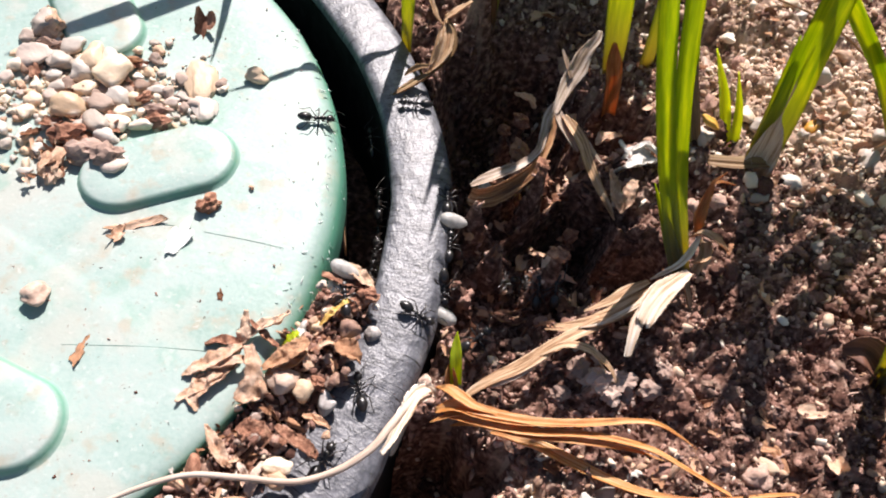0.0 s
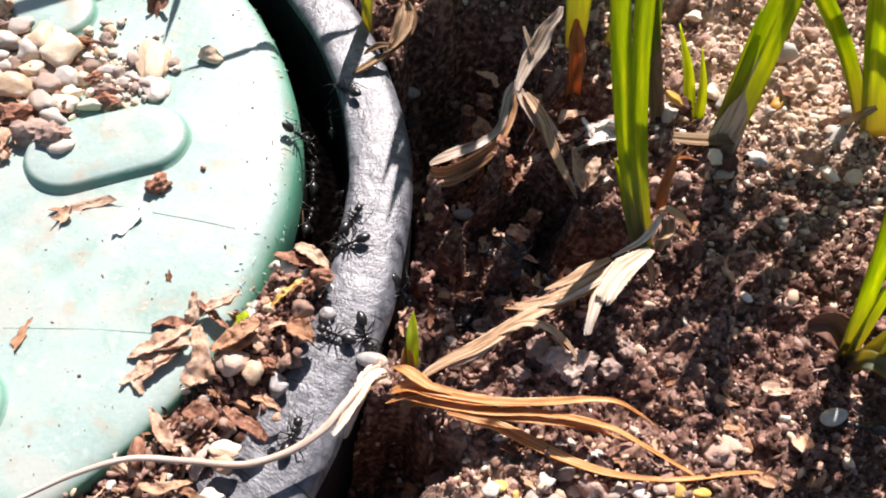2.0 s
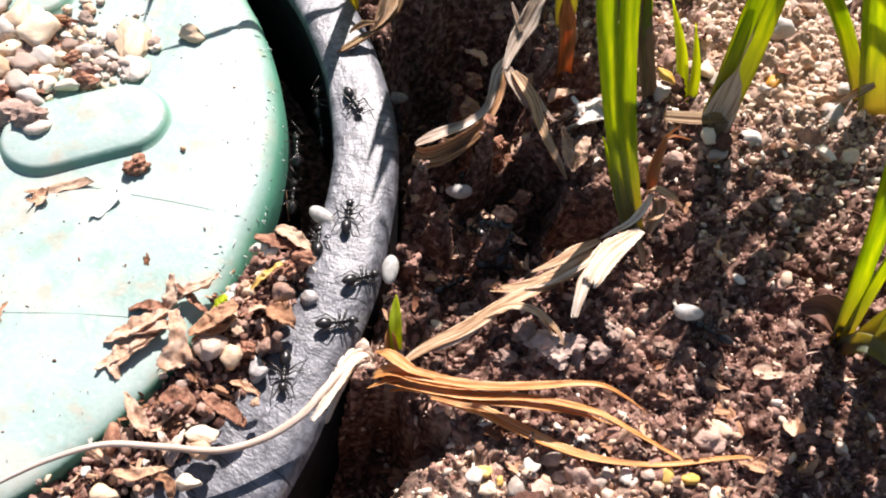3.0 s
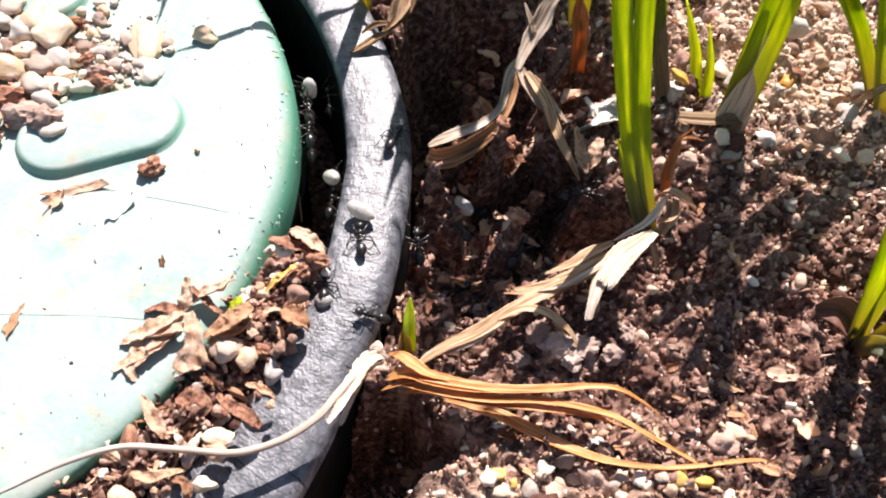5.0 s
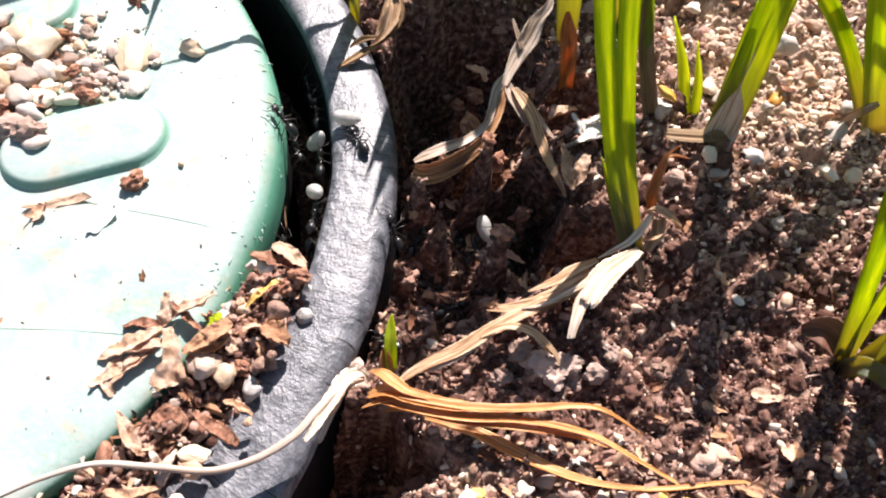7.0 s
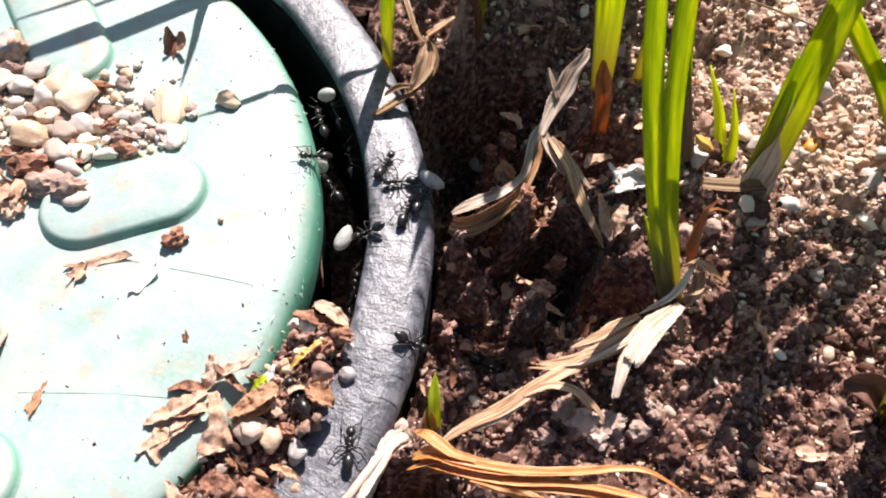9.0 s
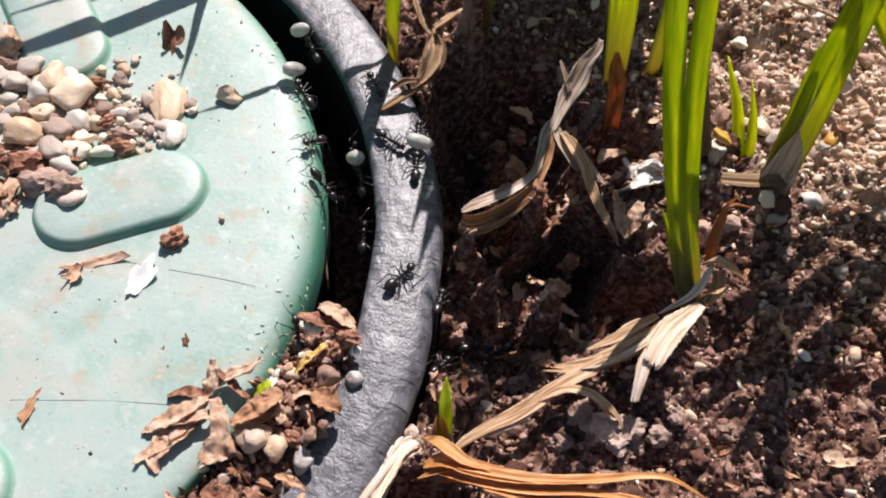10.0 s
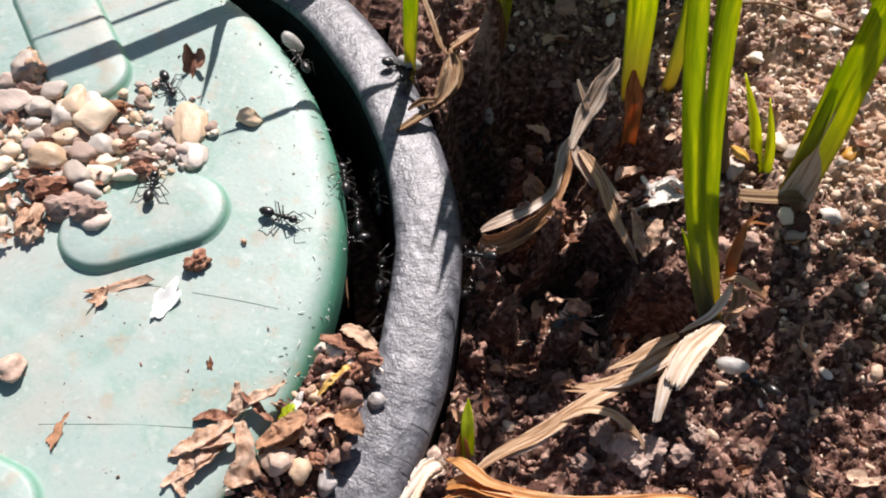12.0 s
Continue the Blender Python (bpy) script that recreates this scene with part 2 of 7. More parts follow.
STRAW = material("dry straw leaf", [(0.2, 0.095, 0.04), (0.48, 0.28, 0.14), (0.7, 0.49, 0.3), (0.81, 0.66, 0.48)], 0.6, 0.16, 0.65, 0.9, glow_through=0.25, through_tint=(1.1, 0.87, 0.6), stretch=(1, 0.05, 1), depth=0.3, along=True, spots=[((0.2, 0.1, 0.05), 0.8, 0.64, 0.7)])
ORANGE = material("orange dry leaf", [(0.32, 0.11, 0.025), (0.62, 0.28, 0.075), (0.78, 0.47, 0.2), (0.86, 0.65, 0.4)], 0.6, 0.16, 0.55, 0.8, glow_through=0.35, through_tint=(1.15, 0.93, 0.58), stretch=(1, 0.04, 1), depth=0.3, along=True, spots=[((0.5, 0.2, 0.05), 4.0, 0.56, 0.6), ((0.26, 0.11, 0.03), 0.6, 0.66, 0.7)])
RUST = material("rusty red dry bract", [(0.3, 0.13, 0.045), (0.54, 0.27, 0.1), (0.66, 0.42, 0.2)], 0.9, 0.2, 0.6, 0.6, glow_through=0.45, through_tint=(1.2, 0.85, 0.45), stretch=(1, 0.08, 1), depth=0.2, along=True)
ANT = material("black ant shell", [(0.006, 0.005, 0.005), (0.012, 0.01, 0.009), (0.022, 0.018, 0.016)], 0.8, 0.08, 0.32, 0.25, gloss=0.6, depth=0.03)
ANTLEG = material("dark brown ant leg", [(0.008, 0.006, 0.005), (0.02, 0.013, 0.01), (0.03, 0.02, 0.015)], 0.5, 0.08, 0.35, 0.1, gloss=0.6, depth=0.02)
PUPA = material("pale ant pupa silk", [(0.52, 0.5, 0.46), (0.66, 0.64, 0.6), (0.76, 0.74, 0.7)], 1.2, 0.15, 0.4, 0.4, gloss=0.5, glow_through=0.4, through_tint=(0.95, 0.93, 0.9), depth=0.05)
BLEACHED = material("bleached straw leaf", [(0.36, 0.2, 0.1), (0.7, 0.53, 0.37), (0.86, 0.76, 0.63), (0.9, 0.84, 0.75)], 0.6, 0.14, 0.65, 0.9, glow_through=0.22, through_tint=(1.1, 0.9, 0.65), stretch=(1, 0.04, 1), depth=0.3, along=True, spots=[((0.55, 0.32, 0.15), 5.0, 0.57, 0.6), ((0.2, 0.11, 0.06), 0.6, 0.65, 0.8)])
# browner leaf tone; the look of a backlit face is in the colour
BACKLITLEAF = material("brown dry leaf back", [(0.12, 0.045, 0.018), (0.36, 0.16, 0.06), (0.55, 0.3, 0.13), (0.7, 0.48, 0.28)], 0.55, 0.14, 0.6, 0.9, glow_through=0.2, through_tint=(1.15, 0.8, 0.5), stretch=(1, 0.04, 1), depth=0.35, along=True)
PALESTRAW = material("grey-white dry leaf", [(0.17, 0.1, 0.06), (0.46, 0.33, 0.23), (0.7, 0.6, 0.49), (0.82, 0.76, 0.67)], 0.55, 0.14, 0.6, 0.8, glow_through=0.3, through_tint=(1.0, 0.66, 0.4), stretch=(1, 0.04, 1), depth=0.3, along=True)
CLOD = material("pinkish brown clods", [(0.2, 0.13, 0.1), (0.36, 0.25, 0.2), (0.5, 0.38, 0.32)], 1.3, 0.2, 0.85, 0.9, "object", 0.25, depth=0.3)
# near-black wall colour that holds the shade of slot and pit
SHADEWALL = material("black plastic box wall", [(0.006, 0.006, 0.007), (0.011, 0.011, 0.012), (0.02, 0.02, 0.021)], 4.0, 0.5, 0.85, 0.4, gloss=0.1, depth=0.2)
SCRATCH = material("dark scratch", [(0.2, 0.3, 0.25), (0.28, 0.38, 0.33)], 1.0, 0.2, 0.8, 0.0)


# ---------------------------------------------------------------- mesh helpers
def mesh(name, verts, faces, mat, smooth=True, uv=None):
    """A mesh from places in mm; uv: a place on the sheet, in mm, for each vertex."""
    me = bpy.data.meshes.new(name)
    me.from_pydata((np.asarray(verts, float) * MM).tolist(), [], [tuple(int(i) for i in f) for f in faces])
    me.materials.append(mat)
    if smooth:
        me.polygons.foreach_set("use_smooth", [True] * len(me.polygons))
    if uv is not None:
        layer = me.uv_layers.new(name="sheet")
        index = np.empty(len(me.loops), dtype=np.int32)
        me.loops.foreach_get("vertex_index", index)
        layer.data.foreach_set("uv", (np.asarray(uv)[index] * MM).astype(np.float32).ravel())
    me.update()
    return me


def at(ob, x, y, z, rx=0, ry=0, rz=0):
    ob.matrix_basis = pose(x * MM, y * MM, z * MM, rx, ry, rz) @ Matrix.Diagonal((*ob.scale, 1))
    return ob


def part(name, me, parent, label=""):
    ob = new(name, me)
    ob.parent = parent
    return tagged(ob, label)


def thing(name, x, y, z, label, category, group="", kind=""):
    """An Empty at the base of a thing with parts."""
    ob = new(name)
    ob.empty_display_size = 0.002
    return tagged(at(ob, x, y, z), label, category, group, kind)


def lattice(x, y, seed, cell):
    """Smooth value noise between -1 and 1 over arrays of mm."""
    table = np.random.default_rng(seed).uniform(-1, 1, (64, 64))
    u, v = np.asarray(x) / cell + 500, np.asarray(y) / cell + 500
    i, j = np.floor(u).astype(int), np.floor(v).astype(int)
    a, b = u - i, v - j
    a, b = a * a * (3 - 2 * a), b * b * (3 - 2 * b)
    g = lambda p, q: table[p % 64, q % 64]  # noqa: E731
    return (g(i, j) * (1 - a) + g(i + 1, j) * a) * (1 - b) + (g(i, j + 1) * (1 - a) + g(i + 1, j + 1) * a) * b


def bump_at(x, y, cx, cy, wx, wy):
    return np.exp(-(((x - cx) / wx) ** 2 + ((y - cy) / wy) ** 2))


def hole(x, y, cx, cy, wx, wy):
    """A pit with steep sides."""
    return np.exp(-((((x - cx) / wx) ** 2 + ((y - cy) / wy) ** 2) ** 3))


def lumps(x, y, seed, cell):
    """Rounded crumbs packed together: their height, 0 to 1, and a chance number for each crumb."""
    g = np.random.default_rng(seed)
    px, py, size = g.random((64, 64)), g.random((64, 64)), g.random((64, 64))
    u, v = np.asarray(x, float) / cell + 512, np.asarray(y, float) / cell + 512
    i, j = np.floor(u).astype(int), np.floor(v).astype(int)
    best, chance = np.zeros(np.shape(u)), np.zeros(np.shape(u))
    for p in (-1, 0, 1):
        for q in (-1, 0, 1):
            a, b = (i + p) % 64, (j + q) % 64
            d2 = (i + p + px[a, b] - u) ** 2 + (j + q + py[a, b] - v) ** 2
            r = 0.35 + 0.6 * size[a, b]
            h = r * np.sqrt(np.clip(1 - d2 / r ** 2, 0, 1))
            chance = np.where(h > best, (size[a, b] * 7.31 + px[a, b]) % 1.0, chance)
            best = np.maximum(best, h)
    return best, chance


def soil_z(x, y, rough=1.0):
    """Height of the soil in mm."""
    x, y = np.asarray(x, float), np.asarray(y, float)
    z = -6.5 - 2.2 * np.clip((10 - y) / 40, -0.6, 1.2)
    pits = ((42, 2, 54, 19, 26), (34, 19, 24, 11, 10), (18, 10, 12, 18, 13), (15, 3, 2, 11, 9), (19, -3, 28, 11, 12), (36, -5, -35, 10, 8.5), (34, -12, -44, 9, 10), (20, 33, 14, 8, 9), (24, 27, 54, 9, 7.5))
    ux, uy = x + 3.2 * lattice(x, y, 41, 7) + 1.4 * lattice(x, y, 42, 2.8), y + 3.2 * lattice(x, y, 43, 7) + 1.4 * lattice(x, y, 44, 2.8)
    z = z - np.max([d * hole(ux, uy, cx, cy, wx, wy) for d, cx, cy, wx, wy in pits], axis=0) - 8 * bump_at(x, y, 49, 9, 6, 7) - 5 * bump_at(x, y, 12, 68, 16, 14)
    # clods that stand up in the pits
    for cx, cy, up, w in ((5, 63, 27, 3.0), (5, 43.5, 38, 3.6), (4.5, 38, 36, 2.6), (5.5, 57.5, 37, 2.6), (1.5, 56, 32, 2.2), (22, 54, 20, 3.5), (-9, 78, 20, 3.0), (1, 34, 24, 3.0), (13, 44, 24, 3.5), (9, 30, 22, 3.0), (-4, 21, 22, 3.0), (14, 9, 22, 3.5), (2, 12, 20, 3.0), (20, 26, 22, 3.0)):
        z = z + up * bump_at(x, y, cx, cy, w, w * 0.8)
    z = z + 2.5 * bump_at(x, y, 22, -16, 11, 6) + 2.0 * bump_at(x, y, 40, -4, 9, 8)
    z = z + rough * (2.8 * lattice(x, y, 1, 17) + 4.4 * (0.4 - np.abs(lattice(x, y, 2, 9))) + 2.6 * (0.4 - np.abs(lattice(x + y, y - x, 3, 5.2))) + 0.35 * lattice(x, y, 4, 1.1))
    wx, wy = x + 0.9 * lattice(x, y, 31, 2.6), y + 0.9 * lattice(x, y, 32, 2.6)
    patch = np.clip(0.55 + 0.8 * lattice(x, y, 33, 11), 0.15, 1)
    z = z + rough * (patch * 1.9 * (lumps(wx, wy, 34, 4.3)[0] - 0.5) + 1.2 * (lumps(wx, wy, 35, 2.0)[0] - 0.5) + 0.5 * (lumps(wx, wy, 36, 0.95)[0] - 0.5))
    r = np.hypot(x - CX, y - CY)
    near = np.clip((124 - r) / 8, 0, 1)
    z = z - 4.0 * near
    a = np.degrees(np.arctan2(y - CY, x - CX))
    heap = np.clip((-4 - a) / 9, 0, 1) * np.clip((a + 75) / 12, 0, 1)
    return np.where(r < 117, np.where(r > 101, -45, -48 + 44 * heap) + 1.2 * lattice(x, y, 5, 5) + 0.6 * lattice(x, y, 6, 2), z)


def sandy(x, y):
    """How thick the pale grit lies, 0 to 1."""
    return np.clip(0.03 + 1.15 * bump_at(x, y, 86, 70, 40, 32) + 0.75 * bump_at(x, y, 25, -48, 45, 13) + 0.06 * bump_at(x, y, 62, 12, 24, 20) + 0.4 * bump_at(x, y, 45, 112, 70, 18), 0, 1)


def lathe(profile, segments, wobble=0.0, seed=0):
    """Turns a closed profile of (radius, height) round the lid's axis."""
    a = np.linspace(-np.pi, np.pi, segments, endpoint=False)
    p = np.array(profile, float)
    n = len(p)
    w = wobble * lattice(a[:, None] * 60 + 0 * p[:, 0], p[:, 0] * 1.0 + p[:, 1] + 0 * a[:, None], seed, 4.0) if wobble else 0
    w2 = wobble * 1.6 * lattice(a[:, None] * 100 + 0 * p[:, 0], 0 * a[:, None] + 0 * p[:, 0], seed + 1, 17.0) if wobble else 0
    r = p[:, 0] + w + w2 + 0 * a[:, None]
    v = np.stack([CX + r * np.cos(a)[:, None], CY + r * np.sin(a)[:, None], p[:, 1] + w + 0 * r], -1).reshape(-1, 3)
    f = [(s * n + k, (s + 1) % segments * n + k, (s + 1) % segments * n + k + 1, s * n + k + 1) for s in range(segments) for k in range(n - 1)]
    sheet = np.stack([np.repeat((a * 108)[:, None], n, 1), np.repeat(np.r_[0, np.cumsum(np.hypot(*np.diff(p, axis=0).T))][None, :], segments, 0)], -1).reshape(-1, 2)
    return v, f, sheet


def ico(level):
    bm = bmesh.new()
    bmesh.ops.create_icosphere(bm, subdivisions=level, radius=1)
    v = np.array([q.co[:] for q in bm.verts])
    f = np.array([[q.index for q in g.verts] for g in bm.faces])
    bm.free()
    return v, f


ICO1, ICO2, ICO3 = ico(1), ico(2), ico(3)


def stone_shape(seed, base=ICO2, rough=0.28, cuts=5, crisp=0.85, least=0.55):
    """A lumpy stone of radius about 1 with a few flat sides."""
    g = np.random.default_rng(seed)
    v = base[0].copy()
    for _ in range(cuts):
        d = g.normal(size=3)
        d /= np.linalg.norm(d)
        h = v @ d
        lim = g.uniform(least, 0.85)
        v -= np.clip(h - lim, 0, None)[:, None] * d * crisp
    k = g.normal(size=(4, 3)) * 2.2
    v *= (1 + rough * 0.3 * np.sin(v @ k.T + g.uniform(0, 6, 4)).sum(1))[:, None]
    return v, base[1]


def lump_shape(seed):
    """A ragged clod made of crumbs stuck together."""
    v = ICO3[0].copy()
    o = Vector((seed * 3.7, seed * 1.3, 0))
    k = np.array([1 + 0.55 * noise.noise(Vector(p) * 1.6 + o) + 0.5 * abs(noise.noise(Vector(p) * 3.4 + o)) + 0.35 * noise.noise(Vector(p) * 7 + o) for p in v])
    return v * k[:, None], ICO3[1]


def turns(g, n):
    q = g.normal(size=(n, 4))
    q /= np.linalg.norm(q, axis=1)[:, None]
    w, x, y, z = q.T
    return np.stack([1 - 2 * (y * y + z * z), 2 * (x * y - z * w), 2 * (x * z + y * w), 2 * (x * y + z * w), 1 - 2 * (x * x + z * z), 2 * (y * z - x * w), 2 * (x * z - y * w), 2 * (y * z + x * w), 1 - 2 * (x * x + y * y)], -1).reshape(-1, 3, 3)


def scatter(name, places, sizes, mat, label, category, seed, level=ICO1, squash=0.65, rough=0.4):
    """Many small lumps in one mesh."""
    g = np.random.default_rng(seed)
    if level is ICO3:
        shapes = [lump_shape(seed * 31 + k) for k in range(6)]
    else:
        shapes = [stone_shape(seed * 31 + k, level, min(rough, 0.4)) for k in range(6)]
        shapes = [(a * g.uniform(1 - 0.55 * rough, 1 + 0.45 * rough, (len(a), 1)), b) for a, b in shapes]
    nv, nf = len(level[0]), len(level[1])
    n = len(places)
    pick = g.integers(0, 6, n)
    v = np.stack([s[0] for s in shapes])[pick]
    stretch = np.stack([g.uniform(0.7, 1.5, n), g.uniform(0.7, 1.2, n), g.uniform(squash * 0.7, squash * 1.2, n)], -1)
    v = np.einsum("nij,nvj->nvi", turns(g, n), v * stretch[:, None] * np.asarray(sizes)[:, None, None]) + np.asarray(places)[:, None]
    f = (level[1][None] + (np.arange(n) * nv)[:, None, None]).reshape(-1, 3)
    me = bpy.data.meshes.new(name)
    me.vertices.add(n * nv)
    me.vertices.foreach_set("co", (v * MM).astype(np.float32).ravel())
    me.loops.add(n * nf * 3)
    me.loops.foreach_set("vertex_index", f.astype(np.int32).ravel())
    me.polygons.add(n * nf)
    me.polygons.foreach_set("loop_start", (np.arange(n * nf) * 3).astype(np.int32))
    me.materials.append(mat)
    me.update(calc_edges=True)
    me.validate()
    return tagged(new(name, me), label, category, "", "stuff")


def smooth_line(points, steps):
    """A Catmull-Rom line through rows of numbers."""
    p = np.array(points, float)
    p = np.vstack([2 * p[0] - p[1], p, 2 * p[-1] - p[-2]])
    out = []
    for i in range(1, len(p) - 2):
        for t in np.linspace(0, 1, steps, endpoint=False):
            a, b, c, d = p[i - 1 : i + 3]
            out.append(0.5 * (2 * b + (c - a) * t + (2 * a - 5 * b + 4 * c - d) * t * t + (3 * b - a - 3 * c + d) * t**3))
    out.append(p[-2])
    return np.array(out)


def ribbon(points, fold=0.25, thick=0.25, steps=6, twist=0.0, side=None, across=7, crease=0.0, seed=0, ragged=0.0, turn=0.0, frayed=0.0):
    """A leaf strip along rows of (x, y, z, width) in mm: folded along its middle, with thickness."""
    p = smooth_line(points, steps)
    g = np.random.default_rng(seed)
    c, w = p[:, :3], np.maximum(p[:, 3], 0.12)
    tan = np.gradient(c, axis=0)
    tan /= np.linalg.norm(tan, axis=1)[:, None] + 1e-9
    face = np.array(side if side is not None else (0.0, -0.5, 0.86), float)
    s = np.cross(tan, face)
    s /= np.linalg.norm(s, axis=1)[:, None] + 1e-9
    nrm = np.cross(s, tan)
    u = np.linspace(-0.5, 0.5, across)
    ang = np.radians(turn + twist * np.linspace(0, 1, len(c)))
    s, nrm = s * np.cos(ang)[:, None] + nrm * np.sin(ang)[:, None], nrm * np.cos(ang)[:, None] - s * np.sin(ang)[:, None]
    lift = fold * (np.abs(u) * 2) ** 1.3 + crease * g.normal(size=across)
    wav = 1 + ragged * g.uniform(-1, 1, (len(c), across))
    top = c[:, None] + s[:, None] * (u * w[:, None] * wav)[..., None] + nrm[:, None] * (lift * w[:, None])[..., None]
    if frayed:
        # the end is torn into teeth along the fibres
        back = np.clip((np.arange(len(c)) - len(c) + 6) / 5, 0, 1)[:, None] * g.uniform(-1.0, 0.25, across)[None, :] * frayed * w[:, None]
        top = top + tan[:, None] * back[..., None]
    th = thick * np.minimum(1, w / 1.5)[:, None, None]
    low = top - nrm[:, None] * th * (1 - 0.7 * (np.abs(u) * 2) ** 3)[None, :, None]
    ring = np.concatenate([top, low[:, ::-1]], 1)
    k, n = ring.shape[1], len(c)
    f = [(i * k + j, i * k + (j + 1) % k, (i + 1) * k + (j + 1) % k, (i + 1) * k + j) for i in range(n - 1) for j in range(k)]
    f += [tuple(range(k))[::-1], tuple(range((n - 1) * k, n * k))]
    length = np.r_[0, np.cumsum(np.linalg.norm(np.diff(c, axis=0), axis=1))]
    flat = np.concatenate([u, u[::-1]])[None, :] * np.maximum(w, 1.0)[:, None] + seed * 7.3
    sheet = np.stack([flat, np.repeat(length[:, None], k, 1)], -1).reshape(-1, 2)
    return ring.reshape(-1, 3), f, sheet


def tube(points, sides=8, steps=5):
    """A round stalk along rows of (x, y, z, diameter)."""
    p = smooth_line(points, steps) if steps > 1 else np.array(points, float)
    c, r = p[:, :3], p[:, 3] / 2
    tan = np.gradient(c, axis=0)
    tan /= np.linalg.norm(tan, axis=1)[:, None] + 1e-9
    s = np.cross(tan, (0.13, 0.21, 0.97))
    s /= np.linalg.norm(s, axis=1)[:, None] + 1e-9
    b = np.cross(tan, s)
    a = np.linspace(0, 2 * np.pi, sides, endpoint=False)
    v = c[:, None] + r[:, None, None] * (s[:, None] * np.cos(a)[None, :, None] + b[:, None] * np.sin(a)[None, :, None])
    n = len(c)
    f = [(i * sides + j, i * sides + (j + 1) % sides, (i + 1) * sides + (j + 1) % sides, (i + 1) * sides + j) for i in range(n - 1) for j in range(sides)]
    f += [tuple(range(sides))[::-1], tuple(range((n - 1) * sides, n * sides))]
    sheet = np.stack([np.repeat((a * 0.5)[None, :], n, 0), np.repeat(np.r_[0, np.cumsum(np.linalg.norm(np.diff(c, axis=0), axis=1))][:, None], sides, 1)], -1).reshape(-1, 2)
    return v.reshape(-1, 3), f, sheet


def joined(*pieces):
    v, f, k = [], [], 0
    for a, b, *_ in pieces:
        v.append(np.asarray(a))
        f += [tuple(i + k for i in q) for q in b]
        k += len(a)
    return np.vstack(v), f


# ---------------------------------------------------------------- soil
def build_ground():
    fine_x, fine_y = np.arange(-34, 122, 0.42), np.arange(-62, 140, 0.42)
    far = lambda lo, step: lo + step * np.array([1, 2.2, 3.8, 6, 9, 14, 22, 36, 60, 100, 180, 350, 800, 2000, 6000, 20000, 100000])  # noqa: E731
    gx = np.r_[far(-34, -6)[::-1], fine_x, far(121, 4)]
    gy = np.r_[far(-62, -4)[::-1], fine_y, far(139.6, 4)]
    x, y = np.meshgrid(gx, gy)
    z = soil_z(x, y)
    reach = np.maximum(np.maximum(np.abs(x) - 400, np.abs(y) - 400), 0)
    away = np.clip((np.maximum(np.abs(x - 44) - 79, np.abs(y - 39) - 102)) / 60, 0, 1)
    z = np.where(reach > 0, -8, z * (1 - away * (np.hypot(x - CX, y - CY) > 125)) - 8 * away * (np.hypot(x - CX, y - CY) > 125))
    nx, ny = len(gx), len(gy)
    i = (np.arange(ny - 1)[:, None] * nx + np.arange(nx - 1)).ravel()
    f = np.stack([i, i + 1, i + nx + 1, i + nx], -1)
    me = bpy.data.meshes.new("ground")
    v = np.stack([x.ravel(), y.ravel(), z.ravel()], -1)
    me.vertices.add(len(v))
    me.vertices.foreach_set("co", (v * MM).astype(np.float32).ravel())
    me.loops.add(len(f) * 4)
    me.loops.foreach_set("vertex_index", f.astype(np.int32).ravel())
    me.polygons.add(len(f))
    me.polygons.foreach_set("loop_start", (np.arange(len(f)) * 4).astype(np.int32))
    me.materials.append(SOIL)
    layer = me.attributes.new("sand", "FLOAT", "POINT")
    wx, wy = x + 0.9 * lattice(x, y, 31, 2.6), y + 0.9 * lattice(x, y, 32, 2.6)
    pale = np.clip(lumps(wx, wy, 35, 2.0)[1] * 6 - 4.9, 0, 1) * 0.5 + np.clip(lumps(wx, wy, 36, 0.95)[1] * 6 - 5.0, 0, 1) * 0.5
    near = (x > -40) & (x < 125) & (y > -66) & (y < 143)
    layer.data.foreach_set("value", (near * np.clip(sandy(x, y) - 0.25 + 0.3 * lattice(x, y, 12, 4) + pale, 0, 1) * 0.8).astype(np.float32).ravel())
    me.update(calc_edges=True)
    me.polygons.foreach_set("use_smooth", [True] * len(f))
    tagged(new("ground", me), "dark brown crumbly garden soil with sunken pits", "soil", "", "structure")


build_ground()


def outside(n, g, x0, x1, y0, y1):
    """Random places on the soil outside the collar."""
    x, y = g.uniform(x0, x1, n), g.uniform(y0, y1, n)
    keep = np.hypot(x - CX, y - CY) > 117.5
    x, y = x[keep], y[keep]
    return x, y, soil_z(x, y)


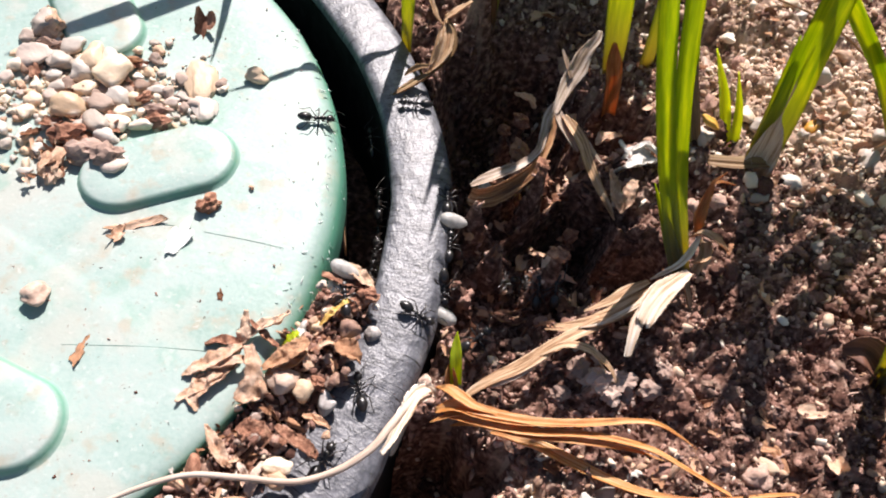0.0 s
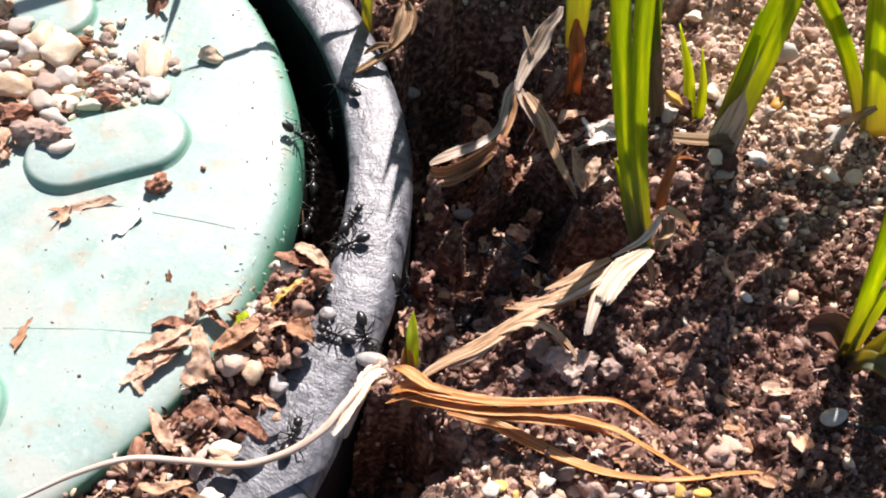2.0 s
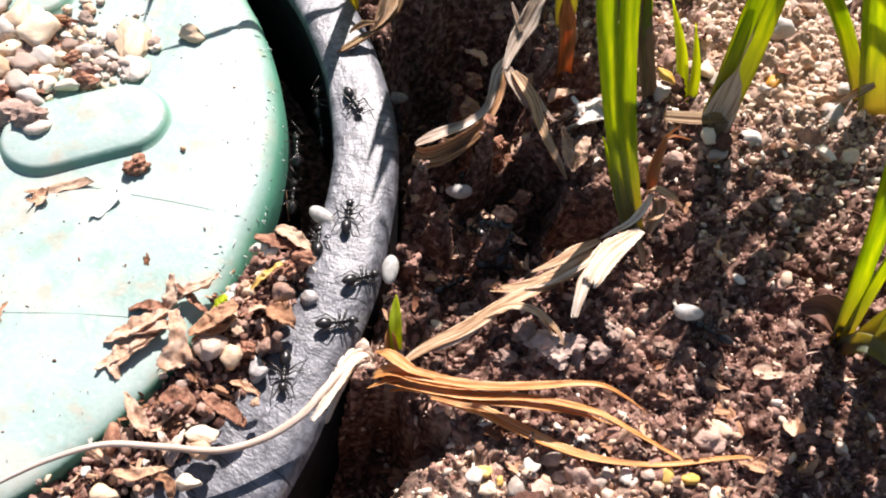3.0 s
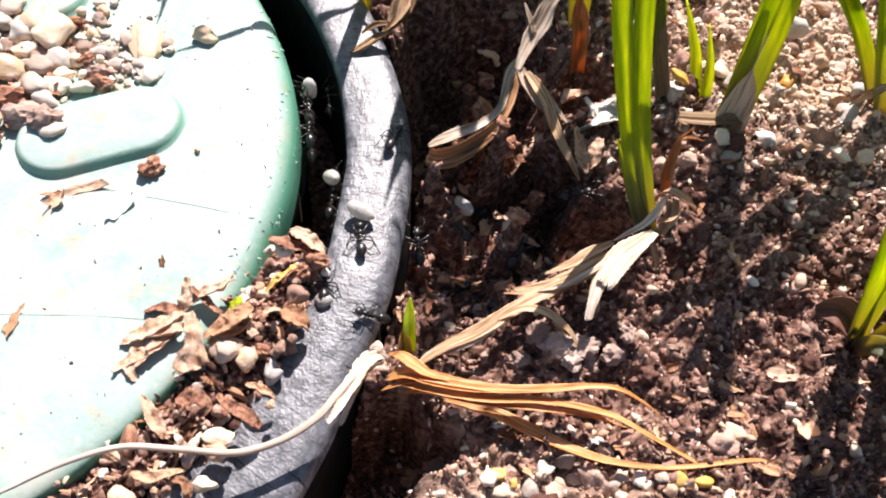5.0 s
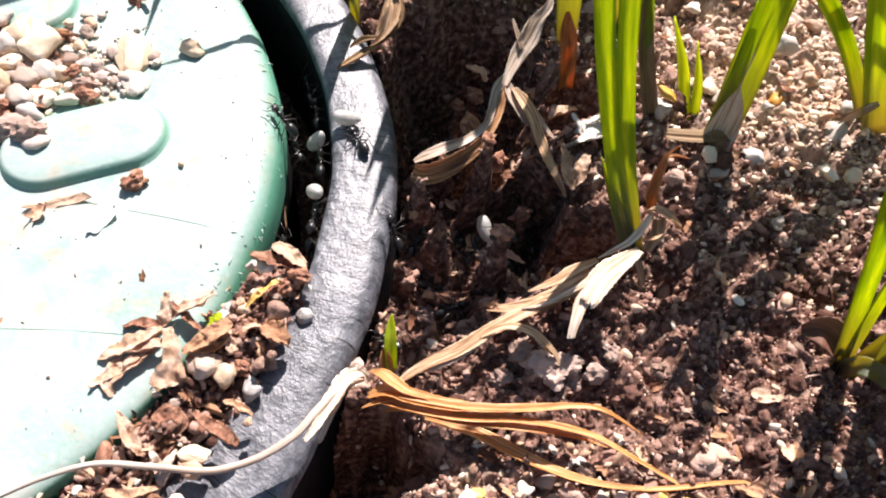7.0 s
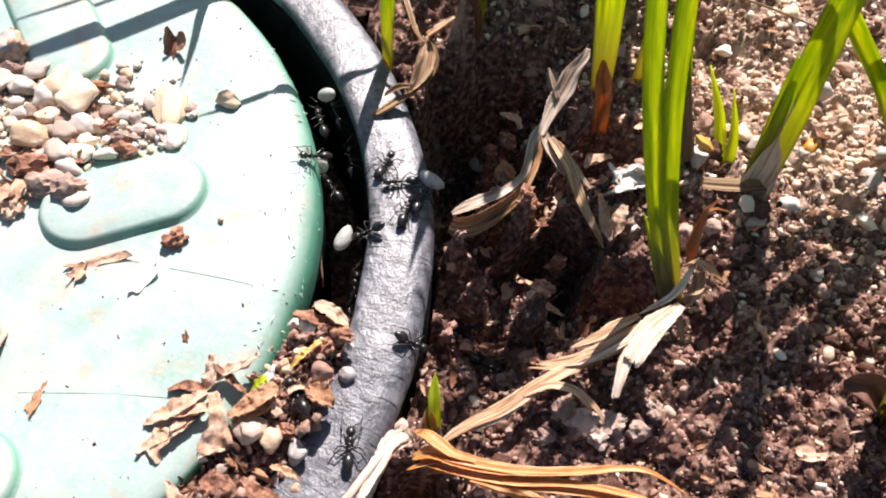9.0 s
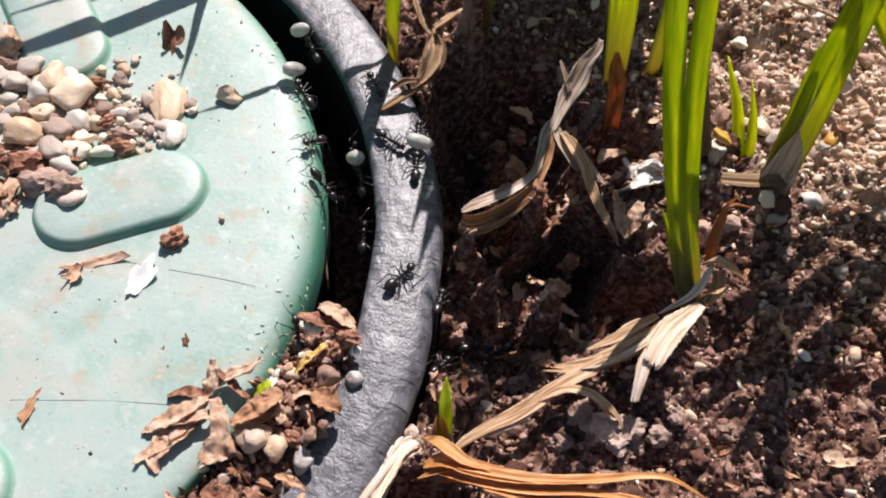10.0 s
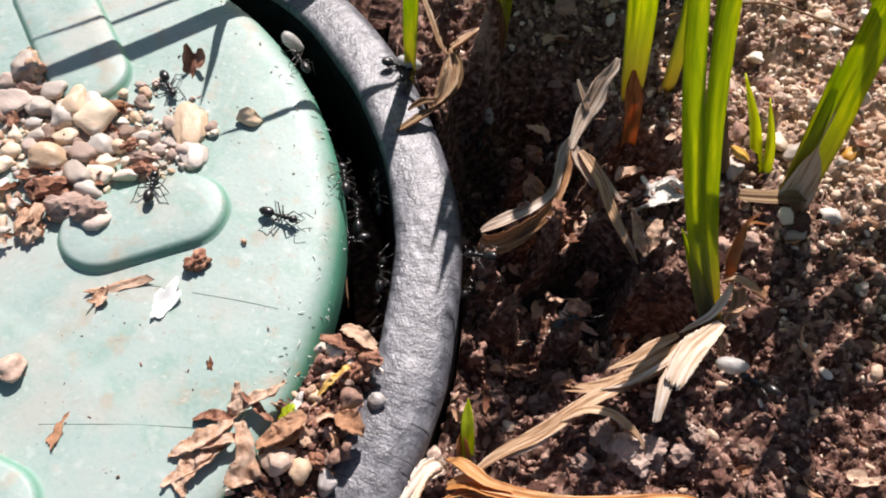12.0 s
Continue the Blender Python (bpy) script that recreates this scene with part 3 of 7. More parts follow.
def build_crumbs():
    g = np.random.default_rng(11)
    x, y, z = outside(16000, g, -30, 112, -54, 125)
    bare = g.random(len(x)) > 0.8 * sandy(x, y)
    x, y, z = x[bare], y[bare], z[bare]
    s = 0.14 + 0.7 * g.random(len(x)) ** 3
    scatter("soil_crumbs", np.stack([x, y, z + s * 0.3], -1), s, CRUMB, "loose dark brown crumbs of soil", "soil", 3, rough=0.9)
    x, y, z = outside(7500, g, -12, 108, -54, 80)
    bare = g.random(len(x)) > 0.95 * sandy(x, y)
    x, y, z = x[bare], y[bare], z[bare]
    s = 0.3 + 1.2 * g.random(len(x)) ** 2.6
    scatter("soil_flakes", np.stack([x, y, z + 0.1], -1), s, CRUMB, "thin flaky shreds of brown humus on the soil", "soil", 6, squash=0.28, rough=0.9)
    x, y, z = outside(420, g, -10, 112, -52, 110)
    bare = g.random(len(x)) > 0.9 * sandy(x, y)
    x, y, z = x[bare], y[bare], z[bare]
    s = 0.9 + 1.9 * g.random(len(x)) ** 2
    scatter("soil_clods", np.stack([x, y, z - s * 0.15], -1), s, CRUMB, "rough clods of dark brown soil", "soil", 4, ICO3, 0.75, 0.75)
    # pale grit lies thick behind the tufts and along the near edge, thinly elsewhere
    x, y, z = outside(26000, g, -22, 112, -54, 130)
    dens = sandy(x, y)
    keep = g.random(len(x)) < dens
    x, y, z = x[keep], y[keep], z[keep]
    s = 0.25 + 0.95 * g.random(len(x)) ** 2.6
    scatter("sandy_grit", np.stack([x, y, z + s * 0.35], -1), s, GRIT, "tan and brown sandy grit on the soil", "grit", 5, rough=0.6)


build_crumbs()


# ---------------------------------------------------------------- lid and collar
def build_collar():
    collar = thing("box_frame", CX, CY, -30, "scuffed black rubber collar round the lid", "collar")
    off = np.array([CX, CY, -30])
    # only the rim keeps the rubber's colour; both walls have shade painted in
    for name, prof, mat, note in (("rim", [(101.3, -6.6), (101.45, -5.2), (101.9, -4.3), (102.7, -3.9), (104.5, -3.8), (107, -3.7), (109.5, -3.75), (112, -3.95), (113.6, -4.3), (114.7, -5.1), (115.3, -6.6), (115.7, -8.5)], RUBBER, ""), ("inner_wall", [(100.9, -60), (101.1, -30), (101.25, -12), (101.28, -6.5)], SHADEWALL, "inner wall with slot shade painted in"), ("outer_wall", [(115.75, -8.4), (116.2, -20), (117, -60)], SHADEWALL, "outer wall with pit shade painted in")):
        v, f, sheet = lathe(prof, 420, 0.2 if name == "rim" else 0.0, 21)
        # the rubber spreads outwards past the litter
        v = np.asarray(v)
        a, r = np.degrees(np.arctan2(v[:, 1] - CY, v[:, 0] - CX)), np.hypot(v[:, 0] - CX, v[:, 1] - CY)
        grow = 1 + 4.2 * np.clip((-17 - a) / 12, 0, 1) * np.clip((a + 90) / 20, 0, 1) * np.clip((r - 104) / 9, 0, 1) / r
        v = (v - (CX, CY, 0)) * np.stack([grow, grow, np.ones(len(v))], -1) + (CX, CY, 0)
        part(name, mesh(name, v - off, f, mat, uv=sheet), collar, note)


def capsule(ax, ay, bx, by, radius, height, z0):
    """A raised rounded bar with sloping sides on the lid."""
    rows = [(radius + 0.9, 0.0), (radius + 0.35, 0.12 * height), (radius - 0.15, 0.5 * height), (radius - 0.6, 0.86 * height), (radius - 1.3, height), (radius * 0.4, height * 1.02)]
    t = math.atan2(by - ay, bx - ax)
    n = 24
    v, f = [], []
    for r, h in rows:
        for k in range(2 * n):
            end = k < n
            a = t - math.pi / 2 + math.pi * (k if end else k - n) / (n - 1) + (0 if end else math.pi)
            cx, cy = (bx, by) if end else (ax, ay)
            v.append((cx + r * math.cos(a), cy + r * math.sin(a), z0 + h))
    m = 2 * n
    f = [(i * m + k, i * m + (k + 1) % m, (i + 1) * m + (k + 1) % m, (i + 1) * m + k) for i in range(len(rows) - 1) for k in range(m)]
    f.append(tuple(range((len(rows) - 1) * m, len(rows) * m)))
    return v, f


LID_Z = 2.0


def build_lid():
    lid = thing("valve_cover", CX, CY, 0, "round weathered pale green plastic lid with raised bars", "lid")
    prof = [(0.01, 0.25), (30, 0.25), (60, 0.2), (78, 0.15), (83.6, 0.0), (86.2, -0.25), (87.9, -0.7), (89.2, -1.5), (90.2, -2.8), (90.9, -4.6), (91.3, -7), (91.5, -12)]
    v, f, _ = lathe([(r, z + LID_Z) for r, z in prof], 480, 0.1, 5)
    off = np.array([CX, CY, 0])
    # the edge is crisper by the litter
    v = np.asarray(v)
    crisp = np.clip((-10 - np.degrees(np.arctan2(v[:, 1] - CY, v[:, 0] - CX))) / 14, 0, 1)
    drop = LID_Z - v[:, 2]
    v[:, 2] += 0.62 * crisp * np.where((drop > 0) & (drop < 5.5), drop, 0)
    part("plate", mesh("plate", np.asarray(v) - off, f, LIDGREEN), lid)
    # the green lid's skirt, painted near-black for the shade in the slot
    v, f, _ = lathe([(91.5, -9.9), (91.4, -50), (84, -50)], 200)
    part("skirt", mesh("skirt", np.asarray(v) - off, f, SHADEWALL), lid, "lid skirt with slot shade painted in")
    for ax, ay, bx, by in ((-77.8, 11.8, -64.7, 19.0), (-112.5, 74.2, -95.0, 50.6), (-103.0, -34.2, -78.5, -41.8)):
        v, f = capsule(ax, ay, bx, by, 8.7, 2.1, LID_Z)
        part("raised_bar", mesh("raised_bar", np.asarray(v) - off, f, LIDGREEN), lid, "raised rounded green bar")
    for pts in ([(-76, -26.3, 0.14), (-62, -24.4, 0.18), (-50, -23.4, 0.12)], [(-58, 1.6, 0.12), (-49, 1.2, 0.15), (-41.5, 0.6, 0.12)], [(-70, 1.5, 0.15), (-64, 2.0, 0.2)]):
        rows = [(x, y, LID_Z + 0.24, w) for x, y, w in pts]
        v, f, _ = ribbon(rows, 0, 0.08, 4, across=3)
        part("scratch", mesh("scratch", np.asarray(v) - off, f, SCRATCH), lid, "thin dark scratch")

    # short scuffs and loose plastic threads along the worn edge
    g = np.random.default_rng(29)
    for name, mat, n, lift in (("scuff_marks", SCRATCH, 60, 0.03), ("plastic_threads", WHITE, 34, 0.2)):
        pieces = []
        for _ in range(n):
            a, r = np.radians(g.uniform(-22, 40)), 91.2 - 5.5 * g.random() ** 1.6
            z = LID_Z + float(np.interp(r, [83.6, 86.2, 87.9, 89.2, 90.2, 90.9, 91.3], [0, -0.25, -0.7, -1.5, -2.8, -4.6, -7.0])) + lift
            d, ln = g.uniform(0, 6.3), g.uniform(0.5, 1.9)
            x, y = CX + r * np.cos(a), CY + r * np.sin(a)
            fall = 0.35 * ln * np.cos(d) if r > 88 else 0.0
            pieces.append(tube([(x - ln / 2 * np.cos(a + d), y - ln / 2 * np.sin(a + d), z + fall, 0.06), (x, y, z + 0.15, g.uniform(0.12, 0.26)), (x + ln / 2 * np.cos(a + d), y + ln / 2 * np.sin(a + d), z - fall, 0.05)], 5, 3))
        v, f = joined(*pieces)
        tagged(part(name, mesh(name, v - off, f, mat), lid, "fine scuffs along the lid's worn edge"), kind="stuff")


build_collar()
build_lid()


# ---------------------------------------------------------------- stones
STONES = {}


def stone(name, x, y, z, size, mat, label, category="pebble", group="", flat=0.7, seed=0, long=1.2, turn=None):
    """A single pebble that lies at a place; size is its mean width in mm."""
    key = (mat.name, seed % 9)
    if key not in STONES:
        v, f = stone_shape(100 + seed % 9 + len(mat.name), ICO3, 0.24, 11, 0.82, 0.62)
        v = v * np.array([1 + 0.14 * noise.noise(Vector(p) * 2.3 + Vector((seed % 9, 0, 3))) + 0.07 * noise.noise(Vector(p) * 5.5 + Vector((0, seed % 9, 1))) for p in v])[:, None]
        STONES[key] = mesh("pebble", v, f, mat, True)
    ob = new(name, STONES[key])
    g = np.random.default_rng(seed + 1000)
    ob.scale = (size / 2 * long, size / 2 / long, size / 2 * flat)
    return tagged(at(ob, x, y, z + size * flat * 0.42, g.uniform(-15, 15), g.uniform(-15, 15), g.uniform(0, 360) if turn is None else turn), label, category, group)


CLODS = {}


def clod(name, x, y, z, size, mat, label, category="clod", group="", flat=0.6, seed=0, turn=0):
    """A ragged lump of soil or bark; size is its mean width in mm."""
    key = (mat.name, seed % 5)
    if key not in CLODS:
        v, f = lump_shape(7 + seed % 5)
        CLODS[key] = mesh("clod", v, f, mat, False)
    ob = new(name, CLODS[key])
    ob.scale = (size * 0.48, size * 0.38, size * 0.45 * flat)
    return tagged(at(ob, x, y, z + size * flat * 0.36, 8, -6, turn), label, category, group)


def flake_shape(seed, curl=0.6):
    """A torn, curled bit of bark or leaf, about 2 across."""
    g = np.random.default_rng(seed)
    n, m = 30, 7
    a = np.linspace(0, 2 * np.pi, n, endpoint=False)
    out = 1 + 0.25 * np.sin(a * 2 + g.uniform(0, 6)) + 0.24 * np.sin(a * 3 + g.uniform(0, 6)) + 0.16 * np.sin(a * 5 + g.uniform(0, 6)) + g.uniform(-0.16, 0.16, n)
    v = [(0, 0, 0)]
    for k in range(1, m):
        q = out * (k / (m - 1)) ** 0.9
        v += list(zip(q * np.cos(a), 0.6 * q * np.sin(a), 0 * q))
    v = np.array(v)
    c1, c2, tw = g.uniform(-curl, curl), g.choice([-1, 1]) * g.uniform(0.4, 1.0) * curl, g.uniform(-curl, curl)
    v[:, 2] = c1 * v[:, 0] ** 2 * 0.6 + c2 * np.abs(v[:, 1]) ** 1.5 * 1.7 + tw * v[:, 0] * v[:, 1] + 0.07 * np.sin(v[:, 0] * 6 + seed) + 0.06 * np.sin(v[:, 1] * 11 + seed) + g.uniform(-0.035, 0.035, len(v))
    f = [(0, 1 + (k + 1) % n, 1 + k)[::-1] for k in range(n)]
    f += [(1 + r * n + k, 1 + r * n + (k + 1) % n, 1 + (r + 1) * n + (k + 1) % n, 1 + (r + 1) * n + k)[::-1] for r in range(m - 2) for k in range(n)]
    t = len(v)
    low = v - (0, 0, 0.1)
    f2 = [tuple(i + t for i in q[::-1]) for q in f]
    e = 1 + (m - 2) * n
    rim = [(e + k, e + (k + 1) % n, e + (k + 1) % n + t, e + k + t) for k in range(n)]
    return np.vstack([v, low]), f + f2 + rim


def lobed_leaf(seed):
    """A dry, torn leaf with blunt lobes, about 2 across."""
    g = np.random.default_rng(seed)
    n, m = 48, 8
    a = np.linspace(0, 2 * np.pi, n, endpoint=False)
    out = 0.62 + 0.42 * np.abs(np.cos(2.0 * a + g.uniform(0, 3))) ** 0.7 + 0.12 * np.sin(5 * a + g.uniform(0, 6)) + g.uniform(-0.07, 0.07, n)
    v = [(0, 0, 0)]
    for k in range(1, m):
        q = out * k / (m - 1)
        v += list(zip(q * np.cos(a), 0.7 * q * np.sin(a), 0 * q))
    v = np.array(v)
    v[:, 2] = 0.16 * np.sin(3.1 * v[:, 0] + seed) + 0.14 * np.sin(4.3 * v[:, 1] + 2 * seed) + 0.2 * np.hypot(v[:, 0], v[:, 1]) ** 2 - 0.1 * np.abs(v[:, 1]) + g.uniform(-0.02, 0.02, len(v))
    f = [(0, 1 + k, 1 + (k + 1) % n) for k in range(n)]
    f += [(1 + r * n + k, 1 + (r + 1) * n + k, 1 + (r + 1) * n + (k + 1) % n, 1 + r * n + (k + 1) % n) for r in range(m - 2) for k in range(n)]
    t, e = len(v), 1 + (m - 2) * n
    f += [tuple(i + t for i in q[::-1]) for q in f]
    f += [(e + k, e + k + t, e + (k + 1) % n + t, e + (k + 1) % n) for k in range(n)]
    return np.vstack([v, v - (0, 0, 0.07)]), f


def torn_leaf(strands, mat, label):
    """A crumpled leaf or piece of bark, made of strands joined at one end."""
    pieces = [ribbon(rows, 0.22, 0.5, 8, across=11, crease=0.035, ragged=0.12, seed=k + int(abs(rows[0][0]) * 3), side=(0.0, 0.35, 0.94)) for k, rows in enumerate(strands)]
    v, f = joined(*pieces)
    sheet = np.vstack([p[2] for p in pieces])
    v = v + np.array([[0.3 * noise.noise(Vector(p) * 0.9), 0.3 * noise.noise(Vector(p) * 0.9 + Vector((9, 0, 0))), 0.9 * noise.noise(Vector(p) * 0.6 + Vector((0, 9, 0))) + 0.3 * noise.noise(Vector(p) * 1.7)] for p in v])
    base = np.array([strands[0][0][0], strands[0][0][1], 0.0])
    ob = new("torn_leaf", mesh("torn_leaf", v - base, f, mat, uv=sheet))
    return tagged(at(ob, *base), label, "leaf", "torn leaves at the rim")


FLAKES = {}


def flake(name, x, y, z, size, label, seed, mat=BARK, tilt=30, long=1.3, category="leaf bit", group="leaf litter", turn=None, curl=0.6):
    key = (mat.name, seed % 14, curl)
    if key not in FLAKES:
        FLAKES[key] = mesh("flake", *flake_shape(seed % 14 + 40, curl), mat)
    ob = new(name, FLAKES[key])
    g = np.random.default_rng(seed + 500)
    ob.scale = (size / 2 * long, size / 2, size / 2)
    return tagged(at(ob, x, y, z, g.uniform(-tilt, tilt), g.uniform(-tilt, tilt), g.uniform(0, 360) if turn is None else turn), label, category, group)


def build_lid_stones():
    g = np.random.default_rng(3)
    # the stones of the drift that stand out: place, mean width, length over width, turn
    pale = ((-108.1, 49.3, 6.0, 0.96, 0), (-99.8, 44.1, 4.7, 1.08, 10), (-100.9, 39.0, 5.5, 1.13, 0), (-95.7, 37.2, 4.9, 0.87, 8), (-101.2, 35.3, 3.5, 1.02, 0), (-98.8, 32.4, 3.4, 1.22, 10), (-92.1, 29.7, 2.4, 1.24, 0), (-85.0, 31.3, 4.6, 1.17, -20), (-78.0, 35.7, 2.9, 1.37, 0), (-71.9, 34.4, 2.8, 1.33, 0), (-87.3, 23.6, 5.2, 1.36, -40), (-66.1, 31.9, 5.4, 0.96, 8), (-84.2, 19.9, 4.6, 1.22, -10), (-90.8, 41.5, 4.5, 0.86, 8))
    warm = ((-94.3, 40.9, 6.1, 0.91, 8), (-88.5, 37.4, 7.2, 1.02, 10), (-94.0, 26.6, 5.9, 1.20, 10), (-93.1, 33.0, 4.1, 1.04, 0), (-82.9, 27.5, 3.8, 1.15, 10), (-83.1, 24.3, 4.3, 1.21, 0), (-68.8, 38.5, 7.9, 0.84, 8), (-81.8, 31.8, 3.1, 1.12, 0), (-102.8, 27.5, 3.6, 1.09, 0), (-78.0, 25.2, 3.6, 1.46, 8), (-103.0, 24.0, 3.3, 1.02, 0))
    grey = ((-107.2, 39.6, 5.8, 1.12, 0), (-96.9, 33.4, 3.2, 0.95, 0), (-89.9, 33.8, 2.7, 0.96, 0), (-99.4, 29.3, 3.5, 0.98, 0), (-88.1, 29.0, 4.6, 1.11, -10), (-81.9, 35.7, 3.3, 1.07, 0), (-69.0, 32.8, 2.8, 1.10, 0), (-70.8, 32.0, 2.4, 1.07, 0), (-65.0, 40.2, 2.6, 1.08, 0), (-79.9, 14.3, 5.2, 0.98, 20), (-97.2, 47.0, 2.7, 0.91, 0), (-74.1, 33.0, 2.5, 1.12, 0))
    placed = []
    n = 0
    for mat, rows, label in ((PALE, pale, "whitish angular stone in the drift on the lid"), (AMBER, warm, "warm cream quartz stone in the drift on the lid"), (GREYSTONE, grey, "grey-brown stone in the drift on the lid")):
        for x, y, s, lo, turn in rows:
            stone("pebble", x, y, LID_Z + 0.1, s * 1.3, mat, label, "pebble", "pebbles on the lid", 0.3 if x > -70 and s > 5 else 0.6, 20 + n, lo, turn)
            placed.append((x, y, s))
            n += 1
    tries = 0
    while len(placed) < 190 and tries < 26000:
        tries += 1
        # smaller pebbles fill the drift between the two raised bars
        x, y = g.uniform(-112, -60), g.uniform(8, 62)
        u = (1.3 * bump_at(x, y, -90, 33, 12, 9) + 0.8 * bump_at(x, y, -74, 33, 7, 4) + bump_at(x, y, -105, 42, 6, 16) + 0.5 * bump_at(x, y, -99, 22, 5, 8)) * (x < -65)
        on_bar = min(np.hypot(x - (-77.8 + 13.1 * k), y - (11.8 + 7.2 * k)) for k in np.linspace(0, 1, 6)) < 9.2 or min(np.hypot(x - (-112.5 + 17.5 * k), y - (74.2 - 23.6 * k)) for k in np.linspace(0, 1, 6)) < 9.2
        s = 1.5 + 2.6 * g.random() ** 1.5
        if g.random() > u * 2.2 or on_bar or any(np.hypot(x - a, y - b) < 0.36 * (s + q) for a, b, q in placed):
            continue
        placed.append((x, y, s))
        mat = (PEBBLE, PALE, AMBER, PEBBLE, GREYSTONE)[len(placed) % 5]
        stone("pebble", x, y, LID_Z + 0.1, s, mat, "small pale pebble lying on the lid" if mat is PALE else "small tan pebble lying on the lid", "pebble", "pebbles on the lid", 0.7, len(placed), g.uniform(1.0, 1.35))
    fx, fy = g.uniform(-112, -62, 1800), g.uniform(8, 60, 1800)
    keep = (g.random(1800) < 0.8 * (bump_at(fx, fy, -90, 34, 13, 10) + bump_at(fx, fy, -105, 42, 7, 16) + 0.7 * bump_at(fx, fy, -74, 34, 8, 5))) & (fx < -65)
    scatter("lid_grit", np.stack([fx, fy, np.full(1800, LID_Z + 0.5)], -1)[keep], g.uniform(0.3, 0.8, 1800)[keep], GRIT, "sandy grit between the pebbles on the lid", "grit", 43)
    chips = ((-86.1, 42.1, 3.3, 1.60, 8), (-79.7, 32.1, 3.2, 1.25, 30), (-76.0, 29.7, 4.2, 1.60, 4), (-74.9, 26.4, 5.2, 1.36, 0), (-91.7, 19.5, 6.9, 1.36, 8), (-86.7, 15.4, 7.5, 1.35, 10), (-91.8, 10.6, 6.3, 0.80, 8), (-106.6, 48.7, 6.3, 0.97, 8), (-105.9, 43.9, 4.4, 1.60, 0))
    for k, (x, y, s, lo, turn) in enumerate(chips):
        ob = clod("bark_bit", x, y, LID_Z + (0.4 if s > 4 else 1.2), s, (BARK, REDBARK, CLOD, REDBARK, REDBARK, CLOD, TAN, TAN, CLOD)[k], ("flat reddish brown chip", "dark brown bark chip", "pinkish brown flat chip", "dark bark block", "dark red bark lump", "crumbly pinkish bark lump", "tan flaky bark lump", "tan gritty clump", "grey-brown flat chip")[k] + " among the pebbles on the lid", "bark bit", "bark lumps on the lid", 0.6, k, turn)
        ob.scale = (s * 0.38 * lo, s * 0.42 / lo, s * 0.26)
    px, py = g.uniform(-128, -34, 420), g.uniform(-60, 80, 420)
    ok = np.hypot(px - CX, py - CY) < 87
    scatter("lid_dirt", np.stack([px, py, np.full(420, LID_Z + 0.2)], -1)[ok], (0.1 + 0.3 * g.random(420) ** 3)[ok], CRUMB, "specks of dark dirt on the lid", "dirt", 41, squash=0.4, rough=0.9)
    for k in range(26):
        x, y = (g.normal(-88, 11), g.normal(31, 6)) if k % 2 else (g.normal(-93, 4), g.normal(14, 5))
        if np.hypot(x + 71, y - 17) > 12 and x < -66:
            flake("bark_bit", x, y, LID_Z + g.uniform(0.8, 2.4), g.uniform(1.6, 4.2), "curled reddish brown bark bit on the lid", 60 + k, REDBARK if k % 2 else BARK, tilt=25, category="bark bit", group="bark bits on the lid")
    # those that lie alone
    stone("pebble", -57.8, 44.0, LID_Z, 5.2, PEBBLE, "brownish rounded stone alone on the lid", "pebble", "", 0.7, 3, 1.25)
    stone("pebble", -83.6, -18.0, LID_Z, 5.6, CHALK, "large off-white stone alone on the lid", "pebble", "", 0.65, 13, 1.15)
    stone("seed", -51.3, 13.8, LID_Z + 0.1, 1.2, BARK, "tiny round dark seed on the lid", "seed", "", 0.9, 5, 1.0)
    clod("bark_bit", -58.6, 7.6, LID_Z, 4.2, REDBARK, "knobbly reddish brown bark crumb", "bark bit", "", 0.8, 1, 40)
    stone("pebble", -64.3, 39.0, LID_Z, 3.0, PEBBLE, "flat brown stone at the drift's end", "pebble", "", 0.6, 8, 1.2)
    clod("clod", -81.6, 14.6, LID_Z + 1.7, 5.8, CLOD, "pinkish grey clod on the raised bar's end", "clod", "", 0.65, 2, 20)
    ob = new("white_flake", mesh("white_flake", *lobed_leaf(31), WHITE))
    ob.scale = (4.1, 3.0, 1.8)
    tagged(at(ob, -62.0, -0.9, LID_Z + 1.0, 6, -4, 72), "white waxy flake lying on the lid", "flake")
    flake("leaf_bit", -50.8, -11.9, LID_Z + 0.5, 1.6, "tiny brown leaf bit on the lid", 73, BARK, 10, 1.5)
    flake("leaf_bit", -72.4, -27.2, LID_Z + 0.4, 3.2, "flat pinkish brown leaf bit on the lid", 74, BARK, 5, 1.6, turn=80, curl=0.2)
    flake("bark_bit", -72.0, 1.0, LID_Z + 0.8, 5.0, "forked brown twig bit on the lid", 75, TAN, 8, 2.0, "bark bit", "", 28)
    flake("bark_bit", -74.0, -2.2, LID_Z + 0.5, 3.6, "short brown twig bit on the lid", 76, TAN, 8, 1.2, "bark bit", "", 70)
    flake("bark_bit", -73.5, 57.2, LID_Z + 1.6, 6.0, "upright dark red bark bit on the lid", 77, REDBARK, 40, 1.3, "bark bit", "", 80)


